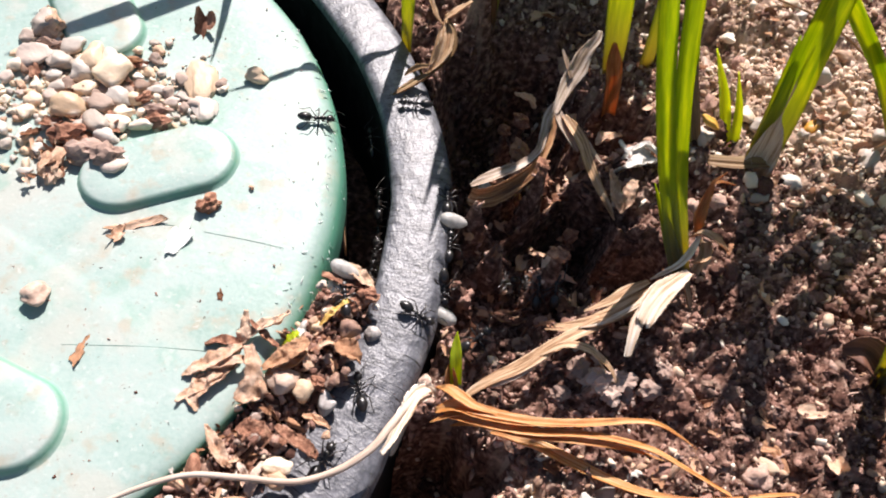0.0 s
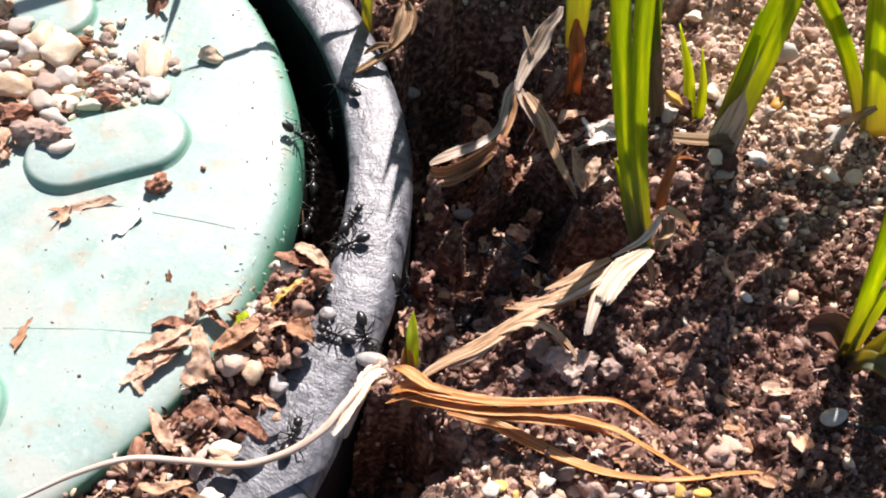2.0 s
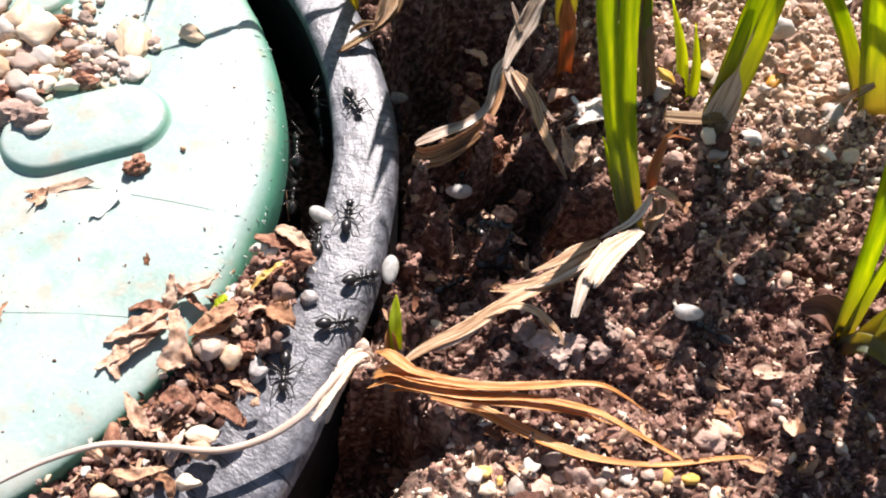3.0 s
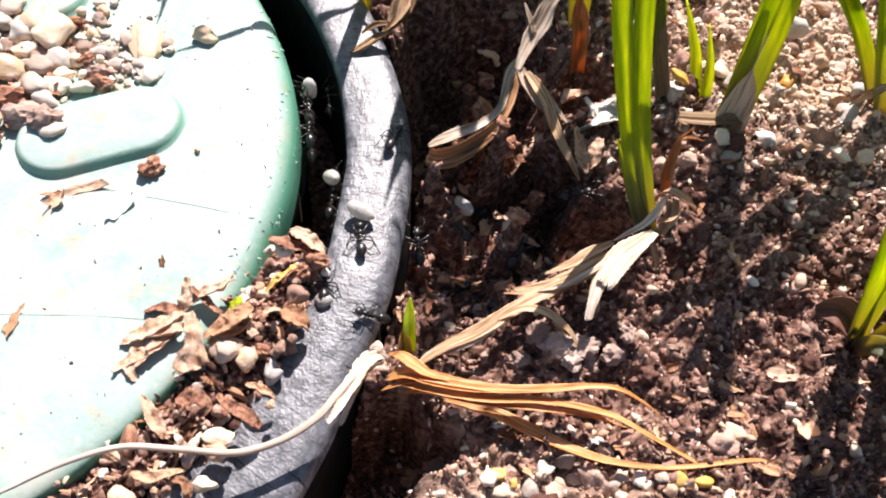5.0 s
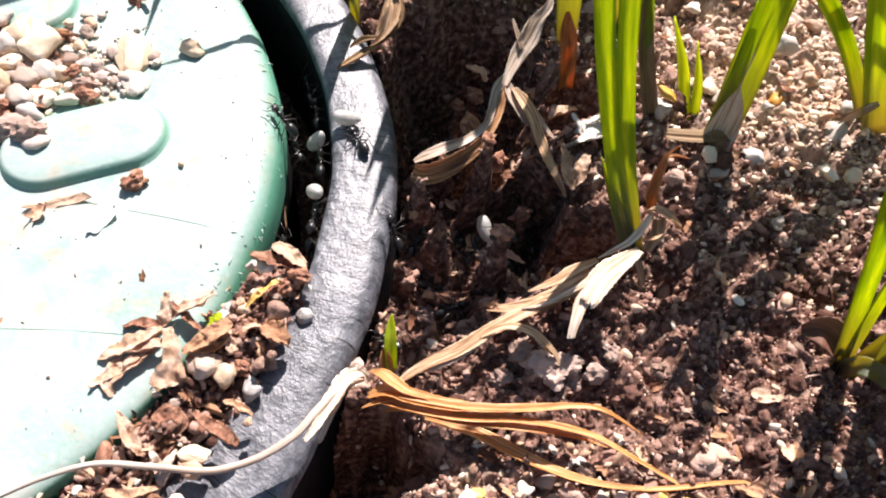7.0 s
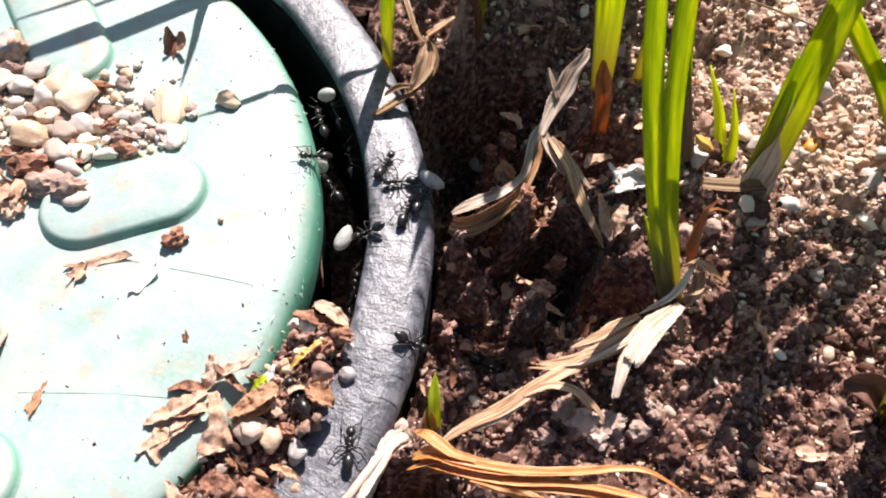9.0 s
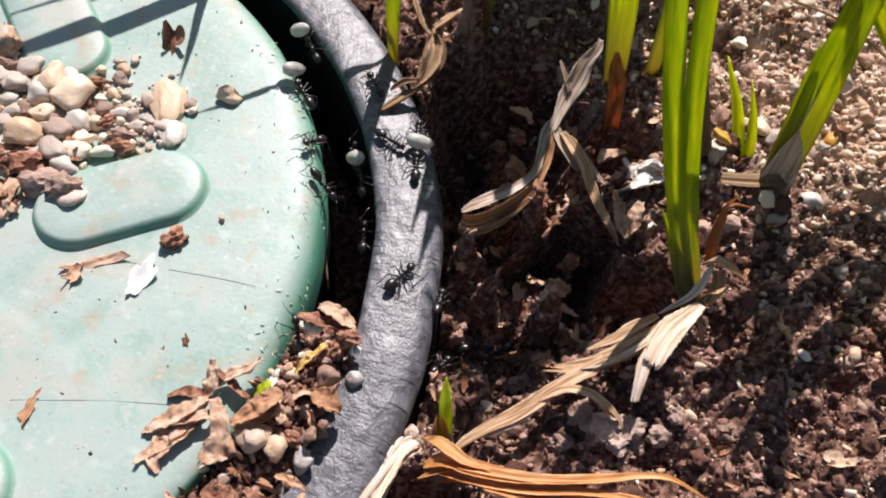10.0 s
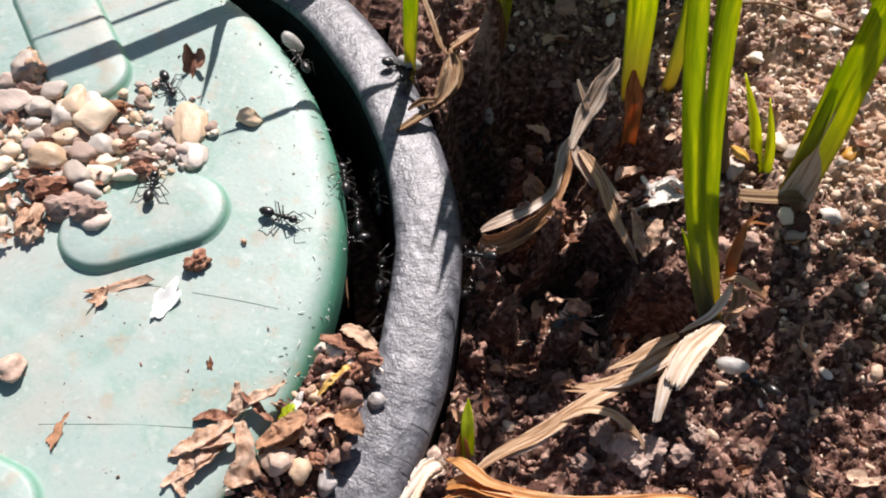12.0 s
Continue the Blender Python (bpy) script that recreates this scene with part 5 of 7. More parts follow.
def build_grass():
    g, s = GRASS, SHEATH
    up = "blade"
    tuft("bright green grass tuft with two tall blades", (40.6, 15, -6), [
        ([(42.2, 14.0, -7.0, 3.2), (34.0, 20.0, 12.0, 3.5), (27.5, 26.0, 30.0, 3.7), (22.2, 32.0, 48.0, 3.5), (18.2, 38.0, 66.0, 2.8)], 18, 0.3, 12, g, up, ""),
        ([(43.1, 14.6, -7.0, 3.2), (35.9, 21.7, 12.0, 3.6), (30.4, 28.6, 30.0, 3.9), (26.5, 35.5, 48.0, 4.1), (24.0, 42.4, 66.0, 3.4)], 22, 0.3, -14, g, up, ""),
        ([(41.5, 14.2, -6.0, 3.6), (37.3, 16.4, 2.0, 3.0), (34.0, 19.0, 8.0, 1.8), (30.6, 21.8, 14.0, 0.2)], 0, 0.35, 0, g, "side_leaf", "short green side leaf"),
    ])
    tuft("brown-footed grass shoot with an orange tip", (47.1, 45.7, -5), [
        ([(47.0, 44.4, -6.5, 3.6), (40.4, 55.8, 11.0, 3.4), (37.0, 65.8, 26.0, 0.4)], 0, 0.4, 0, s, "sheath", "brown sheath"),
        ([(46.8, 45.2, -5.5, 2.6), (40.2, 56.4, 12.0, 3.4), (36.8, 66.5, 27.0, 3.4), (36.3, 76.0, 41.0, 2.6)], 18, 0.3, 8, g, up, ""),
    ])
    tuft("stout leaning green grass shoot with a brown foot", (60.8, 47.1, -4), [
        ([(60.9, 46.0, -6.0, 7.0), (61.4, 50.2, 10.0, 7.0), (61.5, 54.2, 22.0, 6.9), (61.8, 58.2, 34.0, 6.6), (62.0, 62.0, 46.0, 6.0), (61.5, 66.0, 60.0, 5.6), (61.0, 71.0, 84.0, 5.0)], 30, 0.35, 5, g, up, ""),
        ([(60.2, 46.8, -4.0, 5.0), (59.2, 53.5, 18.0, 3.2), (58.6, 56.8, 27.0, 0.3)], 0, 0.35, 0, g, "side_leaf", ""),
        ([(60.8, 45.1, -6.5, 7.3), (61.0, 46.2, -2.0, 7.3), (61.2, 47.3, 3.0, 6.2), (61.4, 48.6, 7.0, 3.6), (61.5, 49.6, 10.0, 0.4)], 30, 0.35, 5, BLEACHED, "sheath", "pale brown sheath"),
    ])
    tuft("pair of small young green grass shoots", (54.1, 47.6, -4), [
        ([(54.4, 48.6, -6.0, 2.6), (51.0, 57.0, 4.5, 2.7), (46.8, 65.6, 12.4, 0.3)], 0, 0.3, 0, YOUNG, up, ""),
        ([(56.0, 48.8, -6.0, 2.4), (55.0, 55.0, 2.5, 2.2), (52.8, 61.8, 9.9, 0.2)], 0, 0.3, 0, YOUNG, up, ""),
    ])
    tuft("green grass blade with a rusty brown foot", (26.4, 63.5, -9), [
        ([(24.6, 64.6, 1.0, 4.2), (23.0, 65.4, 11.8, 5.4), (20.4, 67.0, 27.1, 6.1), (18.2, 68.2, 39.1, 5.8)], 90, 0.25, 10, g, up, ""),
        ([(27.2, 63.2, -12.0, 3.6), (25.6, 63.7, -2.0, 4.0), (24.0, 64.4, 5.0, 4.0), (23.2, 65.0, 9.8, 1.2)], 0, 0.45, 0, RUST, "sheath", "rusty brown sheath"),
    ])
    tuft("shaded green grass blade", (35.5, 76.8, -7), [([(35.4, 76.9, -8.0, 4.1), (34.6, 79.6, 8.7, 4.2), (32.9, 82.3, 22.1, 3.7)], 90, 0.3, -20, g, up, "")])
    tuft("single grey-green grass blade beside the collar", (-26.3, 70.3, -9), [([(-26.3, 70.3, -12.0, 2.2), (-26.5, 71.6, 7.9, 3.6), (-26.6, 73.2, 23.5, 3.6), (-26.0, 73.0, 38, 2.4), (-25.5, 72.6, 50, 0.2)], 0, 0.3, 20, g, up, "")])
    tuft("green grass blade with a brown foot", (-6.8, 85.2, -9), [
        ([(-6.8, 85.4, -9.0, 3.2), (-7.6, 86.3, 6.3, 4.0), (-8.3, 87.5, 18.1, 3.8), (-10.5, 87.2, 45, 3.2), (-12, 86.6, 71, 0.2)], 0, 0.3, 0, g, up, ""),
        ([(-6.0, 86.4, -9.0, 3.0), (-6.4, 87.5, 18, 4.2), (-7.6, 87.4, 50, 4.0), (-9, 87, 82, 0.2)], 0, 0.3, 10, g, up, ""),
        ([(-6.7, 85.0, -10, 3.8), (-7.3, 85.6, 0, 4.2), (-7.6, 86.0, 5, 1.0)], 0, 0.45, 0, s, "sheath", "")])
    tuft("bright green grass tuft with broad blades", (86, -2.5, -9), [
        ([(85.8, -2.7, -11.0, 3.5), (74.8, 0.1, 22.3, 4.0), (69.3, 1.7, 38.0, 4.5), (63.2, 3.5, 56.2, 4.1)], 50, 0.3, 10, g, up, ""),
        ([(86.7, -2.6, -11.0, 3.5), (81.2, -0.7, 12.8, 3.4), (78.5, 0.8, 28.0, 3.3)], 80, 0.3, -12, g, up, ""),
        # next three blades stay out of view, added to shade the soil
        ([(93.0, -4.0, -10.0, 5.0), (84.5, -1.5, 22.0, 6.5), (78.0, 0.5, 40.0, 6.5), (71.0, 2.5, 58.0, 6.0)], 40, 0.3, 14, g, up, ""),
        ([(98.0, -2.0, -10.0, 5.0), (92.0, 0.0, 20.0, 7.0), (86.0, 2.0, 42.0, 7.0), (80.0, 4.0, 60.0, 6.0)], 40, 0.3, -10, g, up, ""),
        ([(90.0, -2.0, -10.0, 4.0), (97.0, 6.0, 15.0, 4.0), (98.0, 18.0, 38.0, 5.0), (88.0, 28.0, 52.0, 9.0), (78.0, 30.0, 60.0, 11.0), (70.0, 26.0, 64.0, 9.0), (66.0, 20.0, 66.0, 0.5)], 0, 0.3, 0, g, up, ""),
        ([(86.4, -3.4, -10.0, 4.0), (88.5, -5.5, -5.0, 4.0), (93, -9, -4.5, 3.0), (97, -12, -7, 0.5)], 0, 0.3, 0, g, "side_leaf", ""),
        ([(84.8, -1.6, -7.0, 5.0), (80.5, 0.5, -4.0, 6.5), (76.5, 1.0, -5.5, 2.0)], 0, 0.35, 0, DARKSHEATH, "sheath", "dark red-brown dry sheath"),
    ])
    tuft("stout green grass tuft with a pale torn foot", (99, 56.5, -5), [
        ([(99.5, 56.1, -6.0, 8.2), (89.1, 57.7, 15.0, 9.0), (82.4, 59.1, 28.6, 8.9), (76.2, 60.4, 41.7, 8.2), (70.0, 61, 51.5, 8.5), (62.0, 62, 65, 8.0), (54, 62, 78, 4.5), (50, 62, 86, 0.5)], 0, 0.35, 8, g, up, ""),
        ([(97.1, 58.3, -5.0, 5.5), (82.5, 59.9, 14.9, 5.5), (69.5, 61.3, 28.7, 5.6), (60.5, 62.2, 37.6, 6.0), (53.0, 63, 45, 8.5), (46.0, 63, 52, 9.5), (39, 63, 58, 7.0), (33, 63, 62, 0.5)], 0, 0.3, -10, g, up, ""),
        ([(95.5, 55.4, 5.0, 1.2), (92.0, 53.5, 4.0, 2.0), (88.0, 52.0, 0.5, 0.4)], 0, 0.3, 0, STRAW, "torn_fibre", "pale torn fibre"),
    ])
    tuft("tiny bright green sprout by the collar", (-3.2, -19.8, -7), [
        ([(-3.1, -20.2, -8.0, 2.0), (-4.1, -16.0, -2.8, 2.4), (-4.5, -13.2, -1.0, 1.7), (-4.7, -11.2, 0.5, 0.15)], 0, 0.3, 0, YOUNG, up, ""),
        ([(-3.8, -20.0, -8.0, 2.4), (-4.7, -18.0, -5.0, 2.4), (-5.2, -16.4, -3.4, 0.6)], 0, 0.4, 0, RUST, "sheath", "rusty sheath"),
    ])
    # tufts added behind and beside, mostly out of view, to shade the soil
    gg = np.random.default_rng(17)
    for bx, by, n, low, high in ((2, 103, 4, 58, 84), (9, 100, 4, 58, 84), (31, 123, 4, 40, 62), (38, 124, 3, 34, 52), (15, 122, 4, 22, 34)):
        blades = []
        for k in range(n):
            h, lean = gg.uniform(low, high), gg.uniform(-0.15, 0.1)
            x0, y0 = bx + gg.uniform(-3.5, 3.5), by + gg.uniform(-3, 3)
            w = gg.uniform(5.0, 8.0)
            blades.append(([(x0, y0, -10, w * 0.8), (x0 + lean * h * 0.3, y0 + 1, h * 0.4, w), (x0 + lean * h, y0 + 2, h, w * 0.6)], gg.uniform(6, 12), 0.3, gg.uniform(-30, 30), g, up, ""))
        tuft("tall green grass tuft added farther back for shade", (bx, by, -9), blades)
    for bx, by in ((-1, 140), (7, 146), (15, 138), (22, 145), (28, 139)):
        blades = []
        for k in range(6):
            h, x0, y0, w = gg.uniform(38, 64), bx + gg.uniform(-5, 5), by + gg.uniform(-4, 4), gg.uniform(6.0, 9.0)
            blades.append(([(x0, y0, -10, w * 0.8), (x0 + gg.uniform(-3, 3), y0 + 1, h * 0.5, w), (x0 + gg.uniform(-6, 6), y0 + 2, h, w * 0.7)], gg.uniform(6, 10), 0.3, gg.uniform(-35, 35), g, up, ""))
        tuft("unseen dense grass tuft added at the back for shade", (bx, by, -9), blades)
    # added high above the view, only to darken the pit
    tuft("unseen arching grass blades added to shade the pit", (14, 140, -8), [
        ([(14.62, 140, -10, 4), (27.02, 136, 50, 2.6), (32.1, 124, 82, 3.0), (29.14, 114, 98, 9), (21.47, 106, 105, 11), (6.47, 95, 105, 8), (-0.91, 90, 103, 0.5)], 0, 0.2, 0, g, up, ""),
        ([(12.62, 141, -10, 4), (27.4, 138, 52, 2.6), (31.5, 127, 84, 3.0), (23.14, 119, 98, 10), (11.9, 112, 102, 12), (0.71, 104, 101, 8), (-6.86, 99, 98, 0.5)], 0, 0.2, 10, g, up, ""),
        ([(13.62, 140, -10, 4), (27.8, 137, 54, 2.6), (32.5, 125, 84, 3.0), (27.33, 117, 99, 9), (17.47, 109, 105, 11), (3.28, 99, 104, 8), (-4.48, 93, 100, 0.5)], 0, 0.2, -10, g, up, "")])
    # added out of view to lay shadow bands over the grit
    tuft("unseen leaning grass blades added to shade the grit", (118, 100, -6), [
        ([(118, 100, -8, 5), (114.8, 97, 28, 8), (103, 95, 50, 9), (82.35, 95, 57, 8), (63.78, 95, 54, 4), (55.02, 95, 50, 0.4)], 0, 0.25, 10, g, up, ""),
        ([(118, 101, -8, 4), (123, 104, 40, 5), (113, 108, 70, 5), (92, 106, 76, 5), (75, 98, 76, 7), (62, 85, 75, 10), (53, 71, 73, 10), (48, 62, 71, 0.5)], 0, 0.25, 0, g, up, ""),
        ([(119, 98, -8, 4), (125.1, 97, 40, 6), (123.6, 96, 74, 5), (117, 95, 92, 0.4)], 0, 0.25, 10, g, up, "")])
    # out-of-view blades, placed to cast the shadow bands on the lid
    tuft("unseen leaning grass blades that shadow the lid", (-40, 108, -9), [
        ([(-40.09, 110, -9, 4), (-65.49, 110, 31, 10), (-95.84, 110, 66, 10), (-110.2, 110, 80, 3)], 0, 0.2, 20, g, up, ""),
        ([(-40.0, 121, -9, 1.6), (-65.0, 122, 31, 2.2), (-95.0, 123, 66, 2.0), (-110.0, 123, 80, 0.6)], 0, 0.2, 20, g, up, ""),
        ([(-72, 95, -9, 2.4), (-70.4, 95, 25, 2.3), (-68.4, 95, 41, 1.7), (-66.7, 94.6, 56, 0.3)], 0, 0.2, 0, g, up, ""),
        ([(-18, 116, -9, 3.5), (-20, 111, 22, 4.2), (-26.6, 104.6, 38.0, 4.5), (-33.5, 101.8, 41.0, 4.5), (-45.1, 88.8, 43.0, 4.0), (-48.9, 86.7, 45.0, 3.2), (-55.0, 83.3, 47.0, 2.4), (-61.5, 80.6, 49.0, 0.4)], 0, 0.1, 0, g, up, ""),
    ])


def strips(name, label, category, foot, rows_list, mat, fold=0.3, group="", torn=0.12, rib=0.05):
    ob = thing(name, *foot, label, category, group)
    off = np.array(foot, float)
    for k, (pname, rows, turn, twist, note, *side) in enumerate(rows_list):
        v, f, sheet = ribbon(rows, fold, 0.22, 8, twist=twist, turn=turn, side=side[0] if side else (0, 0.25, 1), across=17, crease=rib, ragged=torn, seed=k + len(name), frayed=0.7 if "torn end" in note else 0.0)
        part(pname, mesh(pname, np.asarray(v) - off, f, STRAW if "yellow" in note else SHEATH if "dark brown" in note else BACKLITLEAF if "warm brown" in note else mat, uv=sheet), ob, note)
    return ob


def build_straw():
    strips("orange_straw", "bundle of split orange-brown dry leaves on the soil", "straw", (-3, -25, -7), [
        ("strip", [(-6.7, -26.1, -4.0, 1.2), (-3.2, -25.4, -2.0, 3.1), (1.5, -26.6, -0.5, 3.4), (7.6, -27.3, 0.3, 2.8), (14.6, -27.0, 0.8, 2.0), (22.4, -25.9, 1.2, 1.9), (29.5, -24.4, 1.2, 1.3), (34.7, -23.9, 0.4, 1.2), (39.6, -24.7, -2.0, 0.8), (43.9, -25.6, -5.0, 0.2)], 0, 15, ""),
        ("strip", [(-5.1, -26.5, -4.0, 1.4), (-1.3, -27.5, -1.8, 2.6), (4.8, -28.7, -0.2, 2.4), (11.8, -29.0, 0.4, 2.0), (19.7, -28.2, 0.6, 1.6), (26.8, -28.1, 0.2, 1.6), (34.3, -28.6, -1.2, 1.5), (40.9, -30.5, -3.0, 1.2), (47.9, -32.4, -5.6, 1.0), (52.3, -33.9, -6.6, 0.8), (60.7, -36.8, -8.4, 0.3)], 4, 20, ""),
        ("strip", [(2.1, -28.4, -2.0, 0.8), (9.9, -29.5, -0.2, 1.4), (18.9, -29.3, 0.1, 1.4), (26.0, -29.1, -0.3, 1.2), (32.5, -29.0, -2.0, 0.7), (37.5, -29.0, -4.6, 0.2)], -6, 10, "pale split strand"),
        ("strip", [(4.1, -28.5, -4.4, 0.6), (8.3, -29.2, -4.0, 1.5), (13.5, -30.1, -3.8, 2.4), (18.8, -31.8, -4.2, 2.8), (25.1, -33.7, -4.6, 2.3), (31.4, -35.1, -5.0, 1.8), (37.6, -35.5, -5.4, 1.4), (44.7, -35.2, -5.4, 1.1), (50.9, -34.1, -5.4, 1.1), (57.1, -32.5, -5.4, 1.0), (62.0, -31.4, -6.0, 0.8), (64.0, -31.1, -6.4, 0.2)], -8, 25, ""),
        ("fibre", [(-7.5, -28.3, -4.4, 0.2), (-4.9, -27.4, -3.2, 1.2), (-1.5, -26.8, -1.6, 1.6), (3.7, -27.6, -0.6, 1.0), (9.7, -27.7, 0.2, 0.3)], 10, 20, ""),
        ("fibre", [(-3.7, -28.4, -4.6, 0.2), (-0.7, -27.9, -3.6, 1.2), (3.9, -28.1, -3.0, 0.9), (8.6, -28.5, -2.6, 0.2)], 10, 0, ""),
        ("fibre", [(-1.0, -26.7, -0.4, 0.5), (4.6, -27.4, 0.6, 0.6), (12.6, -27.8, 1.2, 0.5), (20.6, -27.2, 1.0, 0.2)], 15, 30, "pale split strand"),
        ("papery_wrap", [(-7.2, -20.9, -5.0, 0.6), (-5.1, -22.2, -2.0, 2.1), (-2.4, -23.9, -1.0, 2.6), (0.5, -25.6, -0.2, 1.8), (4.5, -26.5, 0.4, 0.3)], 0, 10, "pale papery wrap")], ORANGE, 0.22, "", 0.05, 0.03)
    strips("dry_straw", "long thin pale dry stalk lying across collar and lid", "straw", (-11, -24, -5), [
        ("fibre", [(-10.5, -24.7, -3.0, 0.8), (-11.4, -28.3, -2.0, 1.1), (-12.6, -32.0, -3.0, 1.1), (-13.5, -34.9, -5.0, 0.9), (-14.0, -35.2, -6.0, 0.3)], 0, 0, ""),
        ("papery_end", [(-7.1, -23.3, -5.0, 0.8), (-8.8, -22.6, -2.4, 2.3), (-10.8, -24.7, -0.8, 2.8), (-12.2, -28.4, 0.4, 2.7), (-13.4, -32.3, 1.4, 2.1), (-14.2, -35.1, 1.9, 1.3), (-15.4, -37.4, 2.1, 0.9)], 0, 18, "papery split end"),
        ("fibre", [(-7.4, -23.1, -4.0, 0.5), (-8.9, -25.0, -1.6, 0.9), (-10.2, -26.3, -1.0, 0.7), (-11.3, -29.0, 0.0, 0.2)], 0, 0, "")], BLEACHED, 0.35)
    strips("white_straw", "bleached split straw leaf lying on the soil", "straw", (40, 10, -6), [
        ("strip", [(44.3, 18.9, 2.0, 0.8), (41.9, 14.3, 2.0, 1.6), (39.5, 11.2, 1.6, 1.4), (36.5, 9.1, 1.0, 1.0), (33.7, 7.2, 0.4, 0.2)], 2, 5, "narrow bleached strip"),
        ("strip", [(42.0, 10.1, 1.0, 1.8), (38.7, 6.7, 2.2, 3.5), (35.3, 3.0, 3.2, 4.8), (33.1, -0.4, 3.6, 4.9), (31.7, -3.5, 3.4, 3.8), (31.1, -5.1, 3.0, 2.8)], 3, 4, "broad bleached strip with a torn end"),
        ("strip", [(32.5, 0.0, 3.0, 1.9), (30.3, -4.1, 2.6, 2.6), (29.4, -7.9, 1.6, 1.9), (29.0, -10.4, 0.4, 1.5), (29.0, -11.0, 0.2, 1.3)], 2, 5, "narrow bleached strip with a torn end"),
        ("strip", [(36.5, 5.3, 1.2, 2.2), (31.4, 1.7, 0.8, 3.7), (26.8, -1.5, -0.2, 3.7), (22.6, -3.4, -1.2, 2.8), (18.5, -4.5, -2.2, 1.8), (14.8, -4.8, -3.2, 0.7)], 2, 7, "yellower strip with a torn end"),
        ("strip", [(33.7, 7.1, 0.0, 1.1), (29.0, 4.0, -0.4, 2.5), (25.7, 1.6, -1.2, 1.9), (20.7, -0.9, -2.4, 0.3)], 3, 5, "yellower strip"),
        ("fibre", [(32.6, 1.4, 2.4, 0.8), (28.5, -1.6, 1.6, 1.0), (24.1, -4.2, 0.0, 0.6), (19.5, -5.3, -1.6, 0.2)], 5, 10, ""),
        ("fibre", [(23.6, -2.7, -0.8, 1.3), (18.5, -5.5, -2.0, 0.9), (13.0, -5.9, -3.2, 0.3)], 0, 10, "yellower splinter"),
        ("strip", [(25.4, -2.9, -1.4, 2.4), (19.1, -6.6, -1.8, 2.6), (13.5, -11.0, -2.2, 2.8), (8.6, -14.9, -3.0, 2.8), (3.7, -17.8, -4.0, 2.1), (0.4, -20.1, -5.0, 1.6), (-2.1, -22.5, -5.6, 0.8)], 1, 10, "yellower strip"),
        ("fibre", [(13.7, -12.2, -2.6, 0.7), (8.8, -16.2, -3.4, 1.2), (4.9, -18.4, -4.4, 1.1), (1.9, -19.6, -5.4, 0.4)], 6, 10, ""),
        ("strip", [(12.1, -12.2, -2.4, 0.6), (16.4, -10.3, 0.0, 1.6), (20.5, -10.7, 1.0, 2.0), (24.0, -12.1, 0.0, 1.8), (26.7, -13.3, -2.4, 1.3), (28.6, -14.8, -5.4, 0.5)], 0, 0, "yellower strip curling over"),
        ("fibre", [(21.2, -10.7, 0.2, 0.5), (24.4, -12.5, -1.8, 0.7), (27.6, -15.3, -5.6, 0.3)], 0, 0, ""),
        ("fibre", [(35.2, 5.8, 0.8, 0.9), (30.1, 0.1, 1.6, 0.7), (25.5, -3.0, 0.8, 0.4)], 7, 0, "")], BLEACHED, 0.06, "", 0.05, 0.02)
    strips("rusty_bract", "rust-red pointed dry bract at the tuft's foot", "dry leaf", (45, 21, -6), [
        ("blade", [(44.3, 21.8, -1.0, 1.2), (44.2, 23.5, 2.4, 2.6), (44.8, 26.2, 6.0, 2.0), (45.5, 28.4, 9.0, 1.0), (47.3, 29.7, 11.4, 0.2)], 0, 20, ""),
        ("fold", [(45.6, 28.4, 8.6, 0.6), (47.3, 29.2, 8.4, 0.7), (50.7, 29.6, 7.6, 0.2)], 0, 0, "")], RUST, 0.4)
    strips("straw_wrap", "tan papery dry sheath wrapped round the tuft's foot", "dry leaf", (45, 20, -6), [
        ("strip", [(43.1, 19.8, 0.0, 0.9), (44.7, 19.2, 2.8, 1.8), (47.8, 17.8, 2.6, 2.8), (50.8, 17.3, 0.4, 1.2)], 0, 0, ""),
        ("strip", [(42.6, 13.0, 0.4, 0.7), (44.3, 12.2, 2.4, 1.0), (46.3, 13.8, 2.4, 0.3)], 0, 20, ""),
        ("strip", [(45.8, 18.9, 0.4, 2.8), (45.6, 15.3, -0.6, 3.0), (44.5, 12.7, -3.0, 1.6)], 10, 0, "brown inner sheath"),
        ("strip", [(41.9, 10.9, -3.0, 1.4), (43.4, 9.3, -5.5, 2.1), (45.2, 7.5, -9.0, 1.4)], 0, 0, "brown inner sheath")], STRAW, 0.3)
